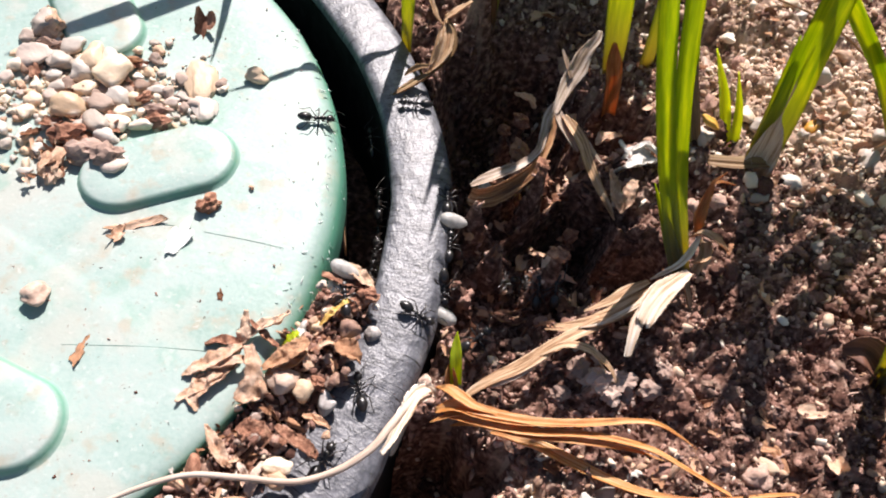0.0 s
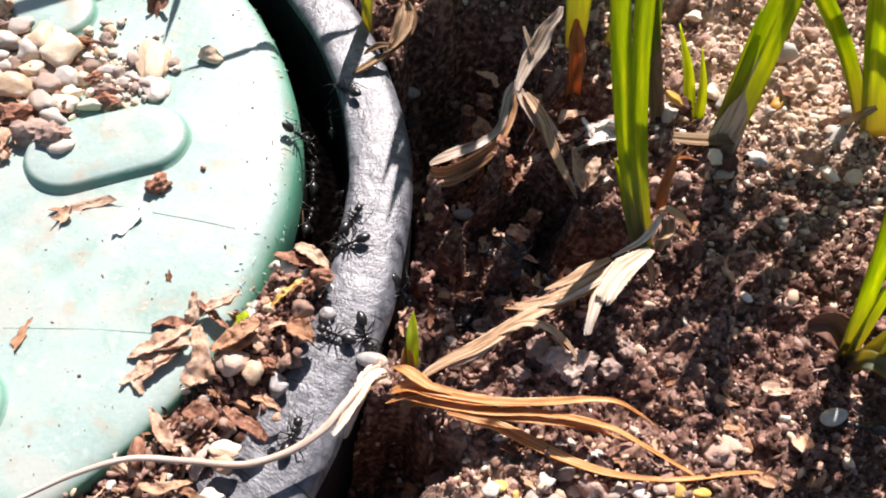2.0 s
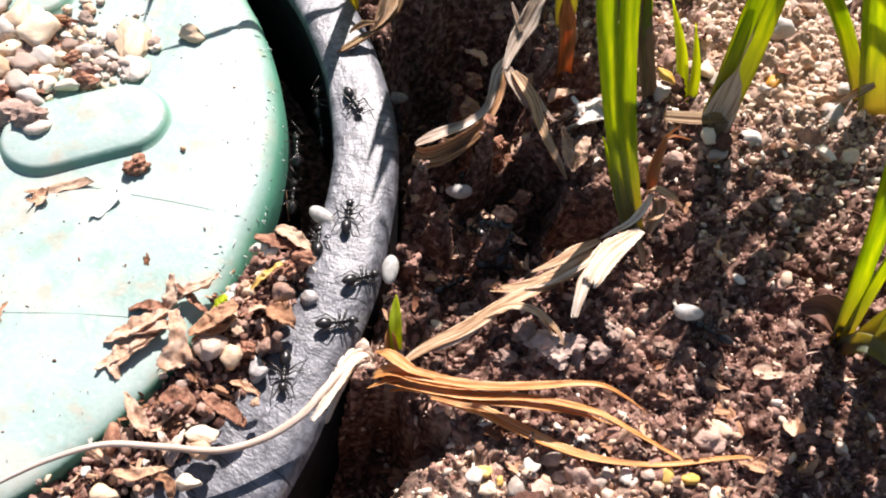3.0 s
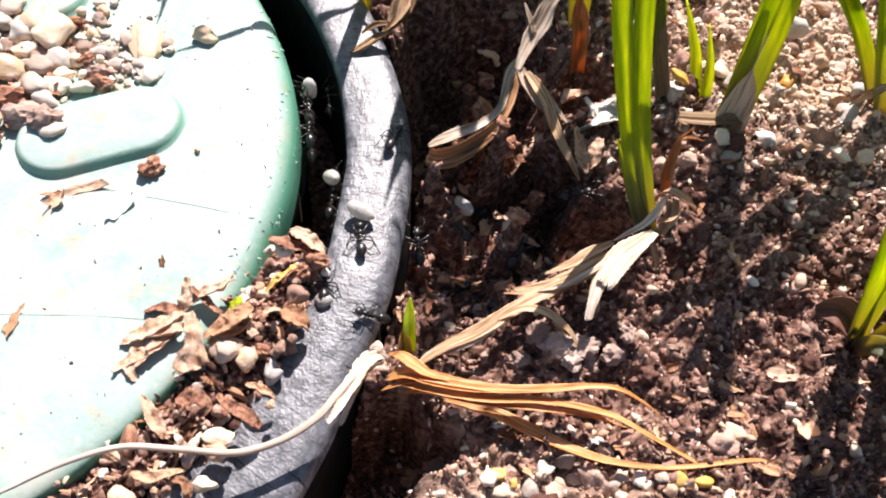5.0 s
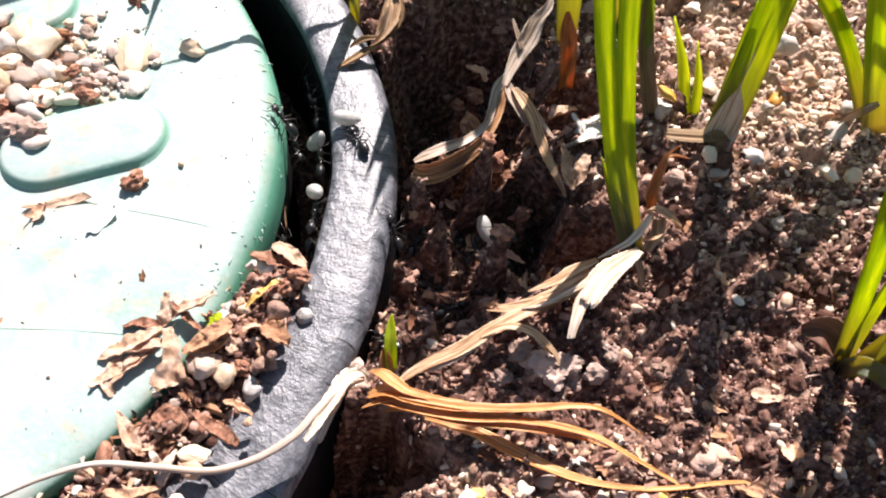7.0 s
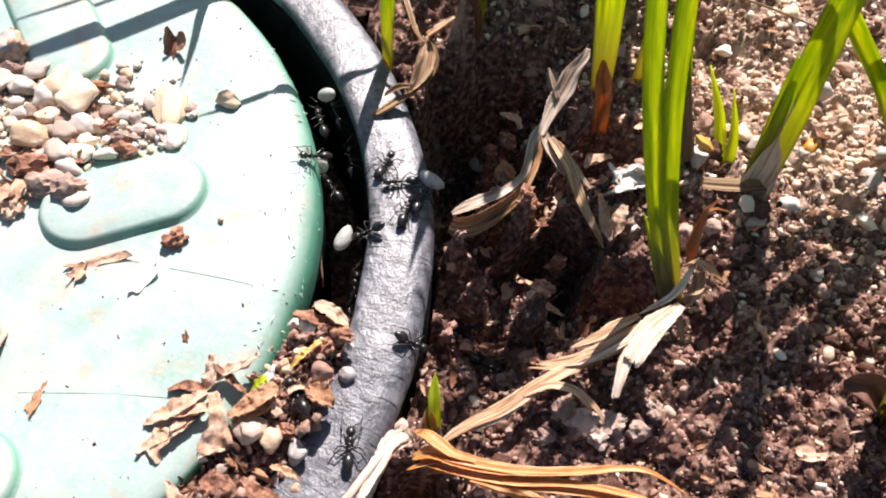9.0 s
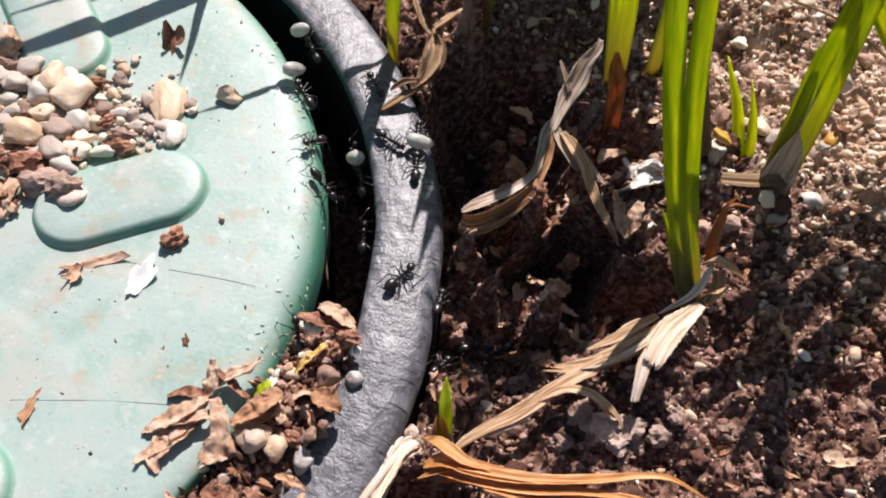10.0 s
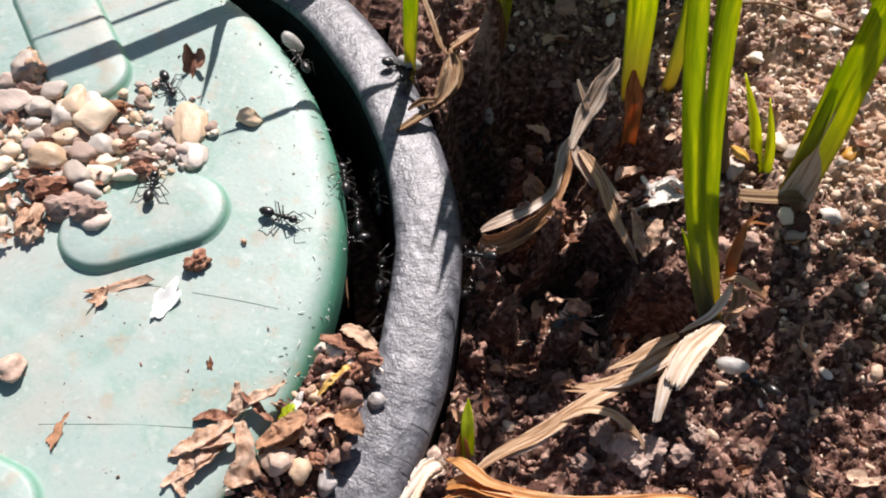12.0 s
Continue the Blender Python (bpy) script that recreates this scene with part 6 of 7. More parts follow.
    strips("curled_dry_leaf", "pale curled dry grass leaf hanging over the pit", "dry leaf", (14.3, 52.6, -4), [
        ("strip", [(19.0, 64.1, 13.5, 1.0), (18.3, 62.1, 12.0, 2.4), (16.5, 59.9, 9.5, 3.7), (15.1, 56.7, 7.0, 4.4), (13.4, 53.8, 5.2, 3.7), (12.1, 50.1, 4.0, 2.4), (11.1, 46.4, 3.0, 1.5)], 0, 25, ""),
        ("fibre", [(11.0, 60.5, 9.5, 0.6), (12.4, 58.0, 8.0, 1.2), (14.1, 54.7, 6.2, 1.0)], 0, 0, ""),
        ("strip", [(12.0, 50.2, 3.2, 1.2), (9.9, 45.8, 2.4, 2.4), (9.3, 41.2, 1.2, 1.9), (8.3, 36.6, 0.2, 1.7), (4.7, 32.5, -0.6, 2.1), (0.2, 29.3, -0.7, 2.8), (-3.4, 26.9, -0.9, 2.3), (-5.7, 25.4, -1.2, 0.9)], 0, 10, "bleached inner face"),
        # the face turned from the sun gets its backlit tone as colour
        ("rolled_end", [(11.3, 46.9, 2.8, 1.1), (11.3, 42.2, 1.4, 1.4), (10.2, 37.3, 0.4, 1.5), (7.3, 31.9, -0.8, 2.8), (3.4, 28.0, -1.8, 4.2), (-0.8, 24.9, -2.3, 4.9), (-3.9, 23.8, -2.4, 4.9), (-5.6, 24.1, -2.2, 3.9)], 0, 0, "warm brown outer face", (0.0, -0.9, 0.45)),
        ("strip", [(11.6, 47.9, 2.8, 1.5), (13.6, 44.2, 1.6, 3.1), (16.5, 40.7, 0.0, 2.4), (17.6, 39.2, -0.6, 0.7)], 0, 0, "bleached inner face"),
        ("strip", [(13.4, 46.6, 2.4, 1.5), (15.8, 43.9, 1.6, 3.4), (18.3, 40.7, 0.4, 3.4), (20.0, 37.8, -1.4, 2.9), (22.6, 33.3, -3.4, 2.6), (25.7, 28.9, -5.0, 1.9), (27.9, 25.6, -6.4, 0.5)], 0, 0, "yellower strip"),
        ("fibre", [(19.0, 43.2, 0.4, 0.6), (20.7, 40.4, -0.4, 1.2), (22.9, 38.7, -2.0, 1.2), (24.5, 38.1, -3.0, 0.4)], 0, 0, ""),
        ("fibre", [(25.5, 39.0, -4.0, 0.5), (27.5, 36.3, -4.4, 1.0), (30.3, 33.6, -5.0, 1.5), (31.5, 31.2, -6.0, 0.6)], 0, 0, ""),
        ("fibre", [(27.0, 35.9, -4.4, 0.7), (27.6, 32.6, -5.0, 1.4), (27.7, 29.5, -6.4, 1.0)], 0, 0, "")], PALESTRAW, 0.22, "", 0.05, 0.03)
    strips("brown_dry_leaf", "dry brown leaf resting on the collar's edge", "dry leaf", (-25, 49.5, -4), [
        ("rib", [(-17.0, 68.7, 6.4, 0.6), (-14.9, 65.8, 5.0, 1.1), (-14.1, 62.8, 3.2, 1.1), (-15.4, 59.7, 1.2, 1.1), (-18.8, 57.0, -1.0, 1.3), (-22.0, 54.5, -2.2, 2.3), (-25.4, 51.6, -3.0, 1.7), (-27.2, 50.4, -3.3, 0.3)], 0, 0, "dark brown edge"),
        ("rib", [(-17.2, 68.3, 6.4, 0.5), (-18.2, 64.7, 4.2, 0.8), (-18.8, 61.1, 2.0, 0.9), (-19.3, 58.2, 0.2, 0.8)], 0, 0, ""),
        ("membrane", [(-17.0, 69.2, 5.6, 0.5), (-16.3, 65.0, 4.2, 3.1), (-16.5, 61.5, 2.4, 3.8), (-17.8, 58.6, 0.4, 2.6), (-19.7, 56.8, -1.0, 0.6)], 0, 0, "thin translucent skin"),
        ("stalk", [(-11.4, 72.7, 9.0, 0.8), (-14.4, 70.4, 7.6, 1.7), (-17.0, 68.3, 6.4, 1.5)], 0, 0, ""),
        ("fibre", [(-25.3, 77.2, 13.0, 1.1), (-22.1, 72.3, 9.6, 1.4), (-19.4, 67.9, 6.8, 1.1), (-17.1, 66.9, 5.0, 0.5)], 0, 0, "pale thin stalk"),
        ("lobe", [(-19.5, 57.7, 0.4, 1.0), (-22.0, 57.5, -0.4, 1.9), (-24.2, 56.5, -1.4, 1.2), (-25.1, 55.8, -2.0, 0.3)], 20, 0, "dark brown lobe")], STRAW, 0.3)
    foot = np.array([-11, -24, -5.0])
    v, f, sheet = tube([(-10.5, -24.0, -1.4, 1.4), (-14.3, -31.6, 1.6, 1.5), (-17.2, -36.9, 2.4, 1.4), (-22.4, -41.5, 2.4, 1.3), (-29.0, -44.7, 3.4, 1.2), (-37.5, -45.8, 5.6, 1.1), (-46.0, -46.8, 6.4, 1), (-54.1, -50.2, 5.4, 0.88), (-61.9, -54.8, 3.6, 0.72), (-67.8, -58.4, 2.8, 0.56)], 9, 6)
    part("stalk", mesh("stalk", v - foot, f, STALK, uv=sheet), bpy.data.objects["dry_straw"], "round pale stalk")
    strips("flat_stick", "flat grey-brown stick lying by the shoots", "stick", (56, 44, -3), [
        ("strip", [(48.7, 43.2, -1.4, 2.8), (56.3, 43.7, -1.2, 3.4), (64.6, 45.5, -1.4, 2.6)], -25, 0, "")], SHEATH, 0.1, "", 0.03)
    ob = thing("runner_stalk", 24.6, 96.4, -4, "thin arched green-brown runner above the grit", "stalk")
    v, f, sheet = tube([(24.6, 96.4, -6.0, 0.6), (43.0, 95.1, 4.0, 0.7), (56.3, 97.1, 6.0, 0.7), (68.3, 94.3, 6.0, 0.6), (82.3, 90.1, 4.0, 0.6), (98, 86, -4, 0.5)])
    part("stalk", mesh("stalk", v - np.array([24.6, 96.4, -4]), f, SHEATH, uv=sheet), ob)
    ob = thing("slot_twig", -34, 22, -14, "thin bare twig standing in the slot", "twig")
    v, f, sheet = tube([(-31.5, 12.0, -17, 0.5), (-34.2, 22, -9, 0.45), (-37.4, 33, -2.5, 0.3)])
    part("stalk", mesh("stalk", v - np.array([-34, 22, -14]), f, STRAW, uv=sheet), ob)


build_lid_stones()
build_litter()
build_soil_stones()
build_grass()
build_straw()


# ---------------------------------------------------------------- ants
def ball(cx, cy, cz, rx, ry, rz, n=14, m=10, taper=0.0):
    """An egg-shaped body piece along y."""
    v, f = [], []
    for i in range(m + 1):
        t = math.pi * i / m
        for k in range(n):
            p = 2 * math.pi * k / n
            s = 1 + taper * math.cos(t)
            v.append((cx + rx * s * math.sin(t) * math.cos(p), cy + ry * math.cos(t), cz + rz * s * math.sin(t) * math.sin(p)))
    f = [(i * n + k, i * n + (k + 1) % n, (i + 1) * n + (k + 1) % n, (i + 1) * n + k) for i in range(m) for k in range(n)]
    return np.array(v), f


# hip place, knee, ankle and foot of the three legs of one side, from the hip
LEGS = (((0.42, 1.25, 1.35), (1.5, 1.1, 1.1), (2.2, 2.2, -0.7), (2.6, 2.9, -1.3)),
        ((0.46, 0.45, 1.3), (1.8, -0.1, 1.2), (2.7, -0.4, -0.7), (3.2, -0.8, -1.25)),
        ((0.42, -0.3, 1.3), (1.7, -1.5, 1.3), (2.4, -3.0, -0.6), (2.9, -4.0, -1.25)))


def build_ant():
    ant = thing("ant", 0, 0, 0, "glossy black worker ant running about", "ant", "ants")
    v, f = ball(0, 3.15, 1.75, 0.92, 1.02, 0.78, 18, 12, -0.18)
    head = part("head", mesh("head", v, f, ANT), ant)
    for s in (1, -1):
        v, f = ball(0.8 * s, 3.35, 2.0, 0.2, 0.26, 0.2, 8, 6)
        part("eye", mesh("eye", v, f, ANT), head, "small glossy eye")
        v, f, _ = tube([(0.35 * s, 3.95, 1.5, 0.3), (0.42 * s, 4.3, 1.45, 0.24), (0.1 * s, 4.6, 1.4, 0.08)], 6, 3)
        part("mandible", mesh("mandible", v, f, ANTLEG), head)
        v, f, _ = tube([(0.3 * s, 3.85, 2.0, 0.16), (1.3 * s, 4.5, 2.6, 0.14), (1.75 * s, 4.8, 2.6, 0.17), (2.0 * s, 5.9, 1.9, 0.17), (1.9 * s, 6.9, 1.3, 0.16)], 6, 3)
        part("antenna", mesh("antenna", v, f, ANTLEG), head)
    v, f = joined(ball(0, 1.45, 1.75, 0.58, 0.85, 0.6), ball(0, 0.45, 1.65, 0.46, 0.8, 0.5), ball(0, -0.4, 1.6, 0.42, 0.6, 0.45), ball(0, 2.25, 1.75, 0.25, 0.4, 0.25, 8, 6))
    part("thorax", mesh("thorax", v, f, ANT), ant)
    v, f = joined(ball(0, -1.15, 1.6, 0.26, 0.26, 0.45, 8, 6), tube([(0, -0.8, 1.45, 0.3), (0, -1.5, 1.5, 0.3)], 6, 2))
    part("waist", mesh("waist", v, f, ANT), ant)
    v, f = ball(0, -3.0, 1.75, 1.15, 1.75, 1.05, 16, 14, 0.15)
    y = v[:, 1] + 3.0
    groove = 1 - 0.04 * np.exp(-(((y - 0.75) / 0.08) ** 2)) - 0.04 * np.exp(-(((y + 0.1) / 0.08) ** 2)) - 0.04 * np.exp(-(((y + 0.85) / 0.08) ** 2))
    v[:, 0] *= groove
    v[:, 2] = 1.75 + (v[:, 2] - 1.75) * groove
    part("gaster", mesh("gaster", v, f, ANT), ant, "shiny grey-black rear body")
    for s in (1, -1):
        for hip, knee, ankle, foot in LEGS:
            rows = [(0, 0, 0, 0.42), (0.25 * s, 0, 0.05, 0.4), (knee[0] * s, knee[1], knee[2], 0.3), (ankle[0] * s, ankle[1], ankle[2], 0.2), (foot[0] * s, foot[1], foot[2], 0.12)]
            v, f, _ = tube(rows, 6, 1)
            leg = part("leg", mesh("leg", v, f, ANTLEG), ant)
            at(leg, hip[0] * s, hip[1], hip[2])
    ant.scale = (0.92, 0.92, 0.92)
    return ant


def build_pupa():
    v, f = ball(0, 0, 0, 1.65, 3.1, 1.6, 18, 16, 0.12)
    v[:, 2] += 0.25 * (v[:, 1] / 3.1) ** 2
    return tagged(new("ant_pupa", mesh("ant_pupa", v, f, PUPA)), "milky white ant pupa carried in an ant's jaws", "pupa", "ant pupae")


def footing(x, y):
    """Height of whatever an ant treads on at a place, in mm."""
    r = np.hypot(x - CX, y - CY)
    bar = np.zeros_like(r)
    for ax, ay, bx, by in ((-77.8, 11.8, -64.7, 19.0), (-112.5, 74.2, -95.0, 50.6)):
        k = np.clip(((x - ax) * (bx - ax) + (y - ay) * (by - ay)) / ((bx - ax) ** 2 + (by - ay) ** 2), 0, 1)
        bar = np.maximum(bar, np.clip((9.2 - np.hypot(x - ax - k * (bx - ax), y - ay - k * (by - ay))) / 1.5, 0, 1) * 1.7)
    lid = np.interp(r, [0, 83, 88, 90.8, 92], [2.25, 2.0, 1.3, -0.8, -3]) + bar
    rim = np.interp(r, [101, 102.8, 107, 112, 115, 116], [-7, -4.5, -3.9, -4.2, -6, -9])
    a = np.degrees(np.arctan2(y - CY, x - CX))
    slot = np.where((a < -8) & (a > -50), 0.5, soil_z(x, y) + 0.4)
    return np.where(r < 92, lid, np.where(r < 101, slot, np.where(r < 116, rim, soil_z(x, y) + 0.4)))


ANT_WAYS = []
ANT_WAYS.append([(0, -42.1, 34.1, 11), (0.5, -34.5, 37.5, 24), (1, -27.7, 32.6, 100), (1.5, -29.5, 32.1, 100), (2, -35.8, 27.0, 10), (2.5, -14.3, 35.7, 11), (3, -20.8, 35.9, -56), (5, -13.1, 27.9, 74), (5.5, -11.2, 57.5, 106), (6, -13.2, 34.4, 91), (6.5, 1.9, 10.8, -19), (8.5, -17.3, 25.5, 11), (9, -15.4, 25.7, 73), (9.5, -25.0, 7.0, 73), (10, -16.1, 9.3, 57), (10.5, -28.7, 13.4, 92), (11, -26.2, 13.9, 9), (11.5, -26.3, 15.4, 73), (12, -26.9, 14.3, 20)])
ANT_WAYS.append([(0, -21.3, 47.9, -169), (0.5, -32.3, 43.3, -157), (1, -37.5, 42.9, -176), (1.5, -34.0, 38.5, 100), (2, -26.9, 45.1, 153), (2.5, -29.3, 36.3, 101), (3, -31.2, 35.7, 101), (5, -30.3, 26.5, 101), (5.5, -36.5, 51.3, 102), (8.5, -38.1, 51.1, 102), (9, -39.1, 46.7, 94), (9.5, -24.4, 43.7, 75), (10, -23.1, 42.5, -27), (10.5, -19.6, 37.9, 107), (11, -23.1, 39.0, 22), (11.5, -12.2, 34.9, 80), (12, -4.6, 17.6, 31)])
ANT_WAYS.append([(0, -27.7, 11.8, 109), (0.5, -36.8, 9.8, 11), (1, -27.4, 14.0, 109), (1.5, -24.1, 21.4, 99), (2, -28.4, 20.9, -174), (2.5, -17.1, 29.5, 99), (3, -30.9, 40.8, 93), (5.5, -36.3, 39.9, -70), (6, -35.8, 45.1, 102), (6.5, -30.0, 32.0, 102), (8.5, -31.1, 24.9, 102), (9, -22.0, 36.7, 74), (9.5, -19.1, 42.2, -57), (10, -17.1, 45.7, 90), (10.5, -13.3, 32.2, 89), (11, -21.0, 33.0, 33), (11.5, -16.0, 26.7, 124), (12, -29.3, 24.6, -171)])
ANT_WAYS.append([(0, -25.5, 6.3, 74), (0.5, -27.5, 8.4, 100), (1, -30.7, 7.1, 11), (1.5, -30.7, 5.7, -170), (2, -19.9, 10.2, 65), (2.5, -26.7, 10.1, -179), (3, -28.4, 12.9, 102), (5.5, -26.0, 20.8, 101), (6, -28.0, 17.6, 102), (6.5, -27.3, 11.3, 103), (8.5, -18.4, 11.1, 22), (9, -28.9, -19.5, 102), (9.5, -13.5, -17.1, -151), (10, -6.2, -5.0, 63), (10.5, -16.7, -21.7, 178), (11, -23.5, -7.2, 115), (11.5, -27.6, 1.2, 116), (12, -24.5, 0.6, 116)])
ANT_WAYS.append([(0, -13.5, -6.9, -24), (0.5, -18.5, -3.4, -148), (1, -13.7, -4.0, -158), (1.5, -9.9, -4.1, 125), (2, -8.2, -2.6, -45), (2.5, 4.2, 2.0, 37), (3, 5.3, 1.4, 41), (5, 4.5, 1.8, 31), (5.5, 11.6, 20.4, 64), (6, 16.3, 31.0, 44), (6.5, 13.8, 6.3, -92), (8.5, 20.6, 38.3, 94), (9, 7.3, 42.4, 142), (9.5, -1.5, 33.0, -135), (10, -28.6, 57.3, 123), (10.5, -50.1, 74.1, 133), (11, -35.6, 51.4, 101), (11.5, -30.7, 63.9, 10), (12, -30.2, 70.5, 10)])
ANT_WAYS.append([(0, -21.6, -25.0, 105), (0.5, -19.6, -23.1, 91), (1, -10.0, -11.1, 32), (1.5, 7.9, -3.3, 9), (2, 5.3, -3.6, 9), (2.5, 14.1, 5.7, 53), (3, 14.4, 5.3, 9), (5, 11.3, -3.1, -171), (5.5, 14.3, 6.0, 75), (6, 5.3, 0.0, 10), (6.5, 6.3, 0.3, 42), (8.5, 7.1, -0.3, 10), (9, 5.9, 0.0, -24), (9.5, 5.6, 0.7, 9), (10, 1.4, 3.0, 9), (10.5, 1.9, 10.1, 85), (11, 13.8, 16.7, -15), (11.5, 5.9, 28.2, 120), (12, -4.7, 20.2, 159)])
ANT_WAYS.append([(0, -10.2, 22.8, 97), (0.5, -17.7, 22.3, 98), (1, -12.1, 17.3, 11), (1.5, -6.6, 18.6, 33), (2, 8.9, 17.6, 5), (2.5, 23.1, 25.2, 121), (3, 13.6, 8.2, 154), (5, 28.6, 23.5, -3), (5.5, 29.7, 19.2, 83), (6, 26.8, 22.9, 102), (6.5, 22.2, 24.0, 167), (8.5, 23.3, 32.0, -87), (9, 14.7, 7.9, -117), (9.5, 14.7, 32.5, 112), (10, 11.3, 27.5, -141), (10.5, 14.0, 21.4, -54), (11, 5.1, 21.6, 160), (11.5, 3.6, 36.8, -3), (12, -3.2, 54.0, -153)])
ANT_WAYS.append([(0, -25.5, -39.1, 71), (0.5, -22.9, -38.6, 71), (1, -24.5, -22.7, 96), (1.5, -26.0, -6.8, 95), (2, -22.7, -37.0, 82), (2.5, -18.2, -23.0, -93), (3, -22.3, -28.0, -87), (5, -21.3, -9.3, 92), (5.5, -14.0, -2.8, 98), (6, -27.0, 1.2, 163), (8.5, -20.2, 19.4, -158), (9, -17.7, 32.8, -170), (9.5, -21.8, 30.9, 91), (10, -35.4, 26.0, 10), (10.5, -28.1, 27.4, 11), (11, -28.0, 38.1, 100), (11.5, -30.1, 37.1, -154), (12, -28.7, 36.2, 83)])
ANT_WAYS.append([(0, -26.8, 24.2, 100), (0.5, -30.2, 23.0, 100), (1, -30.3, 19.4, 93), (1.5, -31.1, 17.0, 101), (2, -28.1, 11.8, 93), (2.5, -26.6, 6.8, 75), (3, -16.8, 6.6, 91), (5, -5.3, 5.8, 106), (5.5, -2.6, 16.1, 9), (6, 12.2, 17.9, 13), (6.5, 11.7, 6.5, 10), (8.5, 22.1, 23.7, 35), (9, 25.2, 25.6, 9), (9.5, 14.8, 7.1, -163), (10, 5.4, 2.8, -147), (10.5, 10.3, 6.7, 9), (11, 12.8, 20.1, 80), (11.5, 15.5, 5.8, -81), (12, 10.1, 14.1, 117)])
ANT_WAYS.append([(0, 5.3, 12.2, -148), (0.5, 1.2, 8.3, 10), (1, -3.7, 3.8, 10), (1.5, -14.6, 3.2, -25), (2, -19.2, 3.9, -159), (2.5, -20.3, -6.5, 92), (3, -27.3, 1.2, 132), (5, -27.1, 7.1, 93), (6, -21.9, 3.3, 93), (6.5, -6.8, 12.1, 54), (8.5, -10.6, 10.7, 10), (9, -0.0, 8.0, 20), (9.5, -2.3, 10.3, 96), (10, -7.7, 6.6, 70), (10.5, -8.1, 14.3, 20), (11, -6.1, 18.4, 70), (11.5, 9.3, 19.2, 2), (12, 8.1, 24.2, 111)])
ANT_WAYS.append([(0, 0.2, -8.9, 41), (0.5, -15.2, 5.2, -55), (1, -13.0, -8.6, 156), (1.5, -20.2, -5.2, 72), (2, -18.9, -16.9, 167), (2.5, -17.0, -15.2, 178), (3, -14.9, -16.8, 19), (5, -12.7, -14.5, -172), (5.5, -19.1, -29.8, 87), (6, -23.0, -14.3, 104), (6.5, -28.0, 0.9, 108), (9, -27.5, 12.0, 101), (9.5, -30.9, 14.8, 101), (10, -25.8, 21.9, 91), (10.5, -29.8, 25.7, 101), (11, -39.1, 35.0, 177), (11.5, -30.3, 24.5, 100), (12, -31.2, 29.0, 74)])
ANT_WAYS.append([(0, 11.0, 12.9, 90), (0.5, 10.7, 9.6, -56), (1, 0.6, -9.0, -56), (1.5, 1.8, -10.5, 20), (2, 8.3, 0.5, 68), (2.5, 12.3, 7.0, 68), (3, 15.5, 31.9, 84), (5, 7.4, 23.6, -173), (5.5, 14.1, 6.1, -61), (6, 11.7, -3.4, 69), (6.5, -2.1, 4.9, 10), (8.5, 10.3, 9.0, 32), (9, 10.7, 15.0, 95), (9.5, 3.4, 11.3, 120), (10, 23.3, 30.0, -3), (10.5, 26.2, 18.8, -171), (11, 13.6, 22.8, 161), (11.5, 11.4, 28.3, 104), (12, 18.0, 24.7, -48)])
ANT_WAYS.append([(0, 12.3, 7.6, 90), (0.5, 12.9, 7.0, -148), (1, 21.7, 23.8, -148), (1.5, 10.3, 26.4, 143), (2, 13.2, 7.8, -56), (2.5, 14.4, 7.0, -149), (3, 9.6, 19.1, 144), (5, 1.7, 10.4, 150), (5.5, 5.7, 37.0, 76), (6, 3.8, 36.5, 76), (6.5, 0.1, 54.9, 107), (8.5, -5.3, 55.6, -109), (9, -5.3, 65.5, 91), (9.5, 0.7, 32.8, -64), (10, 4.2, 36.5, 12), (10.5, -0.7, 64.3, 123), (11, -22.6, 43.4, 10), (11.5, -21.0, 47.5, 164), (12, -34.0, 42.8, -160)])
ANT_WAYS.append([(0, -26.9, 1.2, 90), (5, -27.7, 1.2, 40), (5.5, -23.4, -37.9, 40), (6, -24.8, -22.0, 95), (6.5, -26.6, -6.1, 97), (8.5, -16.8, -27.3, 82), (9, -18.0, -26.1, 91), (9.5, -22.8, -27.9, 111), (10, -25.0, -12.1, 98), (10.5, -17.0, -11.0, -23), (11, -27.0, 1.2, 129), (12, -23.0, 15.3, 99)])
ANT_WAYS.append([(0, 15.4, 7.3, 90), (5, 16.2, 7.8, 69), (5.5, -12.9, -37.2, 69), (6, -5.1, -25.6, 68), (6.5, -2.1, -12.4, 80), (8.5, -11.2, -17.0, 90), (9, -11.1, -3.8, -2), (9.5, -11.2, -7.2, 30), (10, 0.1, 2.5, 44), (10.5, 4.1, -1.0, 67), (11, -9.2, 5.8, 88), (11.5, 2.6, 10.0, 38), (12, 13.9, 8.1, 19)])
ANT_WAYS.append([(0, -27.0, 7.0, 90), (9, -27.4, 5.9, 156), (9.5, -30.7, 7.0, 156), (10, -33.8, -6.3, 129), (10.5, -26.7, 1.2, 47), (11.6, -53.4, 59.1, 77), (11.7, -53.0, 61.2, -20), (11.8, -48.0, 57.1, -65), (11.9, -43.6, 41.3, -86), (12, -45.3, 19.7, 75)])
ANT_WAYS.append([(0, -32.9, 42.5, 90), (10.5, -31.9, 43.0, 76), (11, -35.6, 41.5, 76), (11.5, -32.6, 42.5, 18), (12, -36.2, 32.8, 101)])
ANT_WAYS.append([(0, -124.0, 96.0, -20), (11, -122.0, 95.0, -20), (11.4, -98.4, 72.6, 5), (11.5, -92.6, 73.1, -22), (11.6, -85.2, 67.3, -65), (11.7, -84.2, 55.4, -73), (11.8, -80.4, 51.7, -32), (11.9, -76.4, 50.6, -29), (12, -76.7, 49.6, -55)])
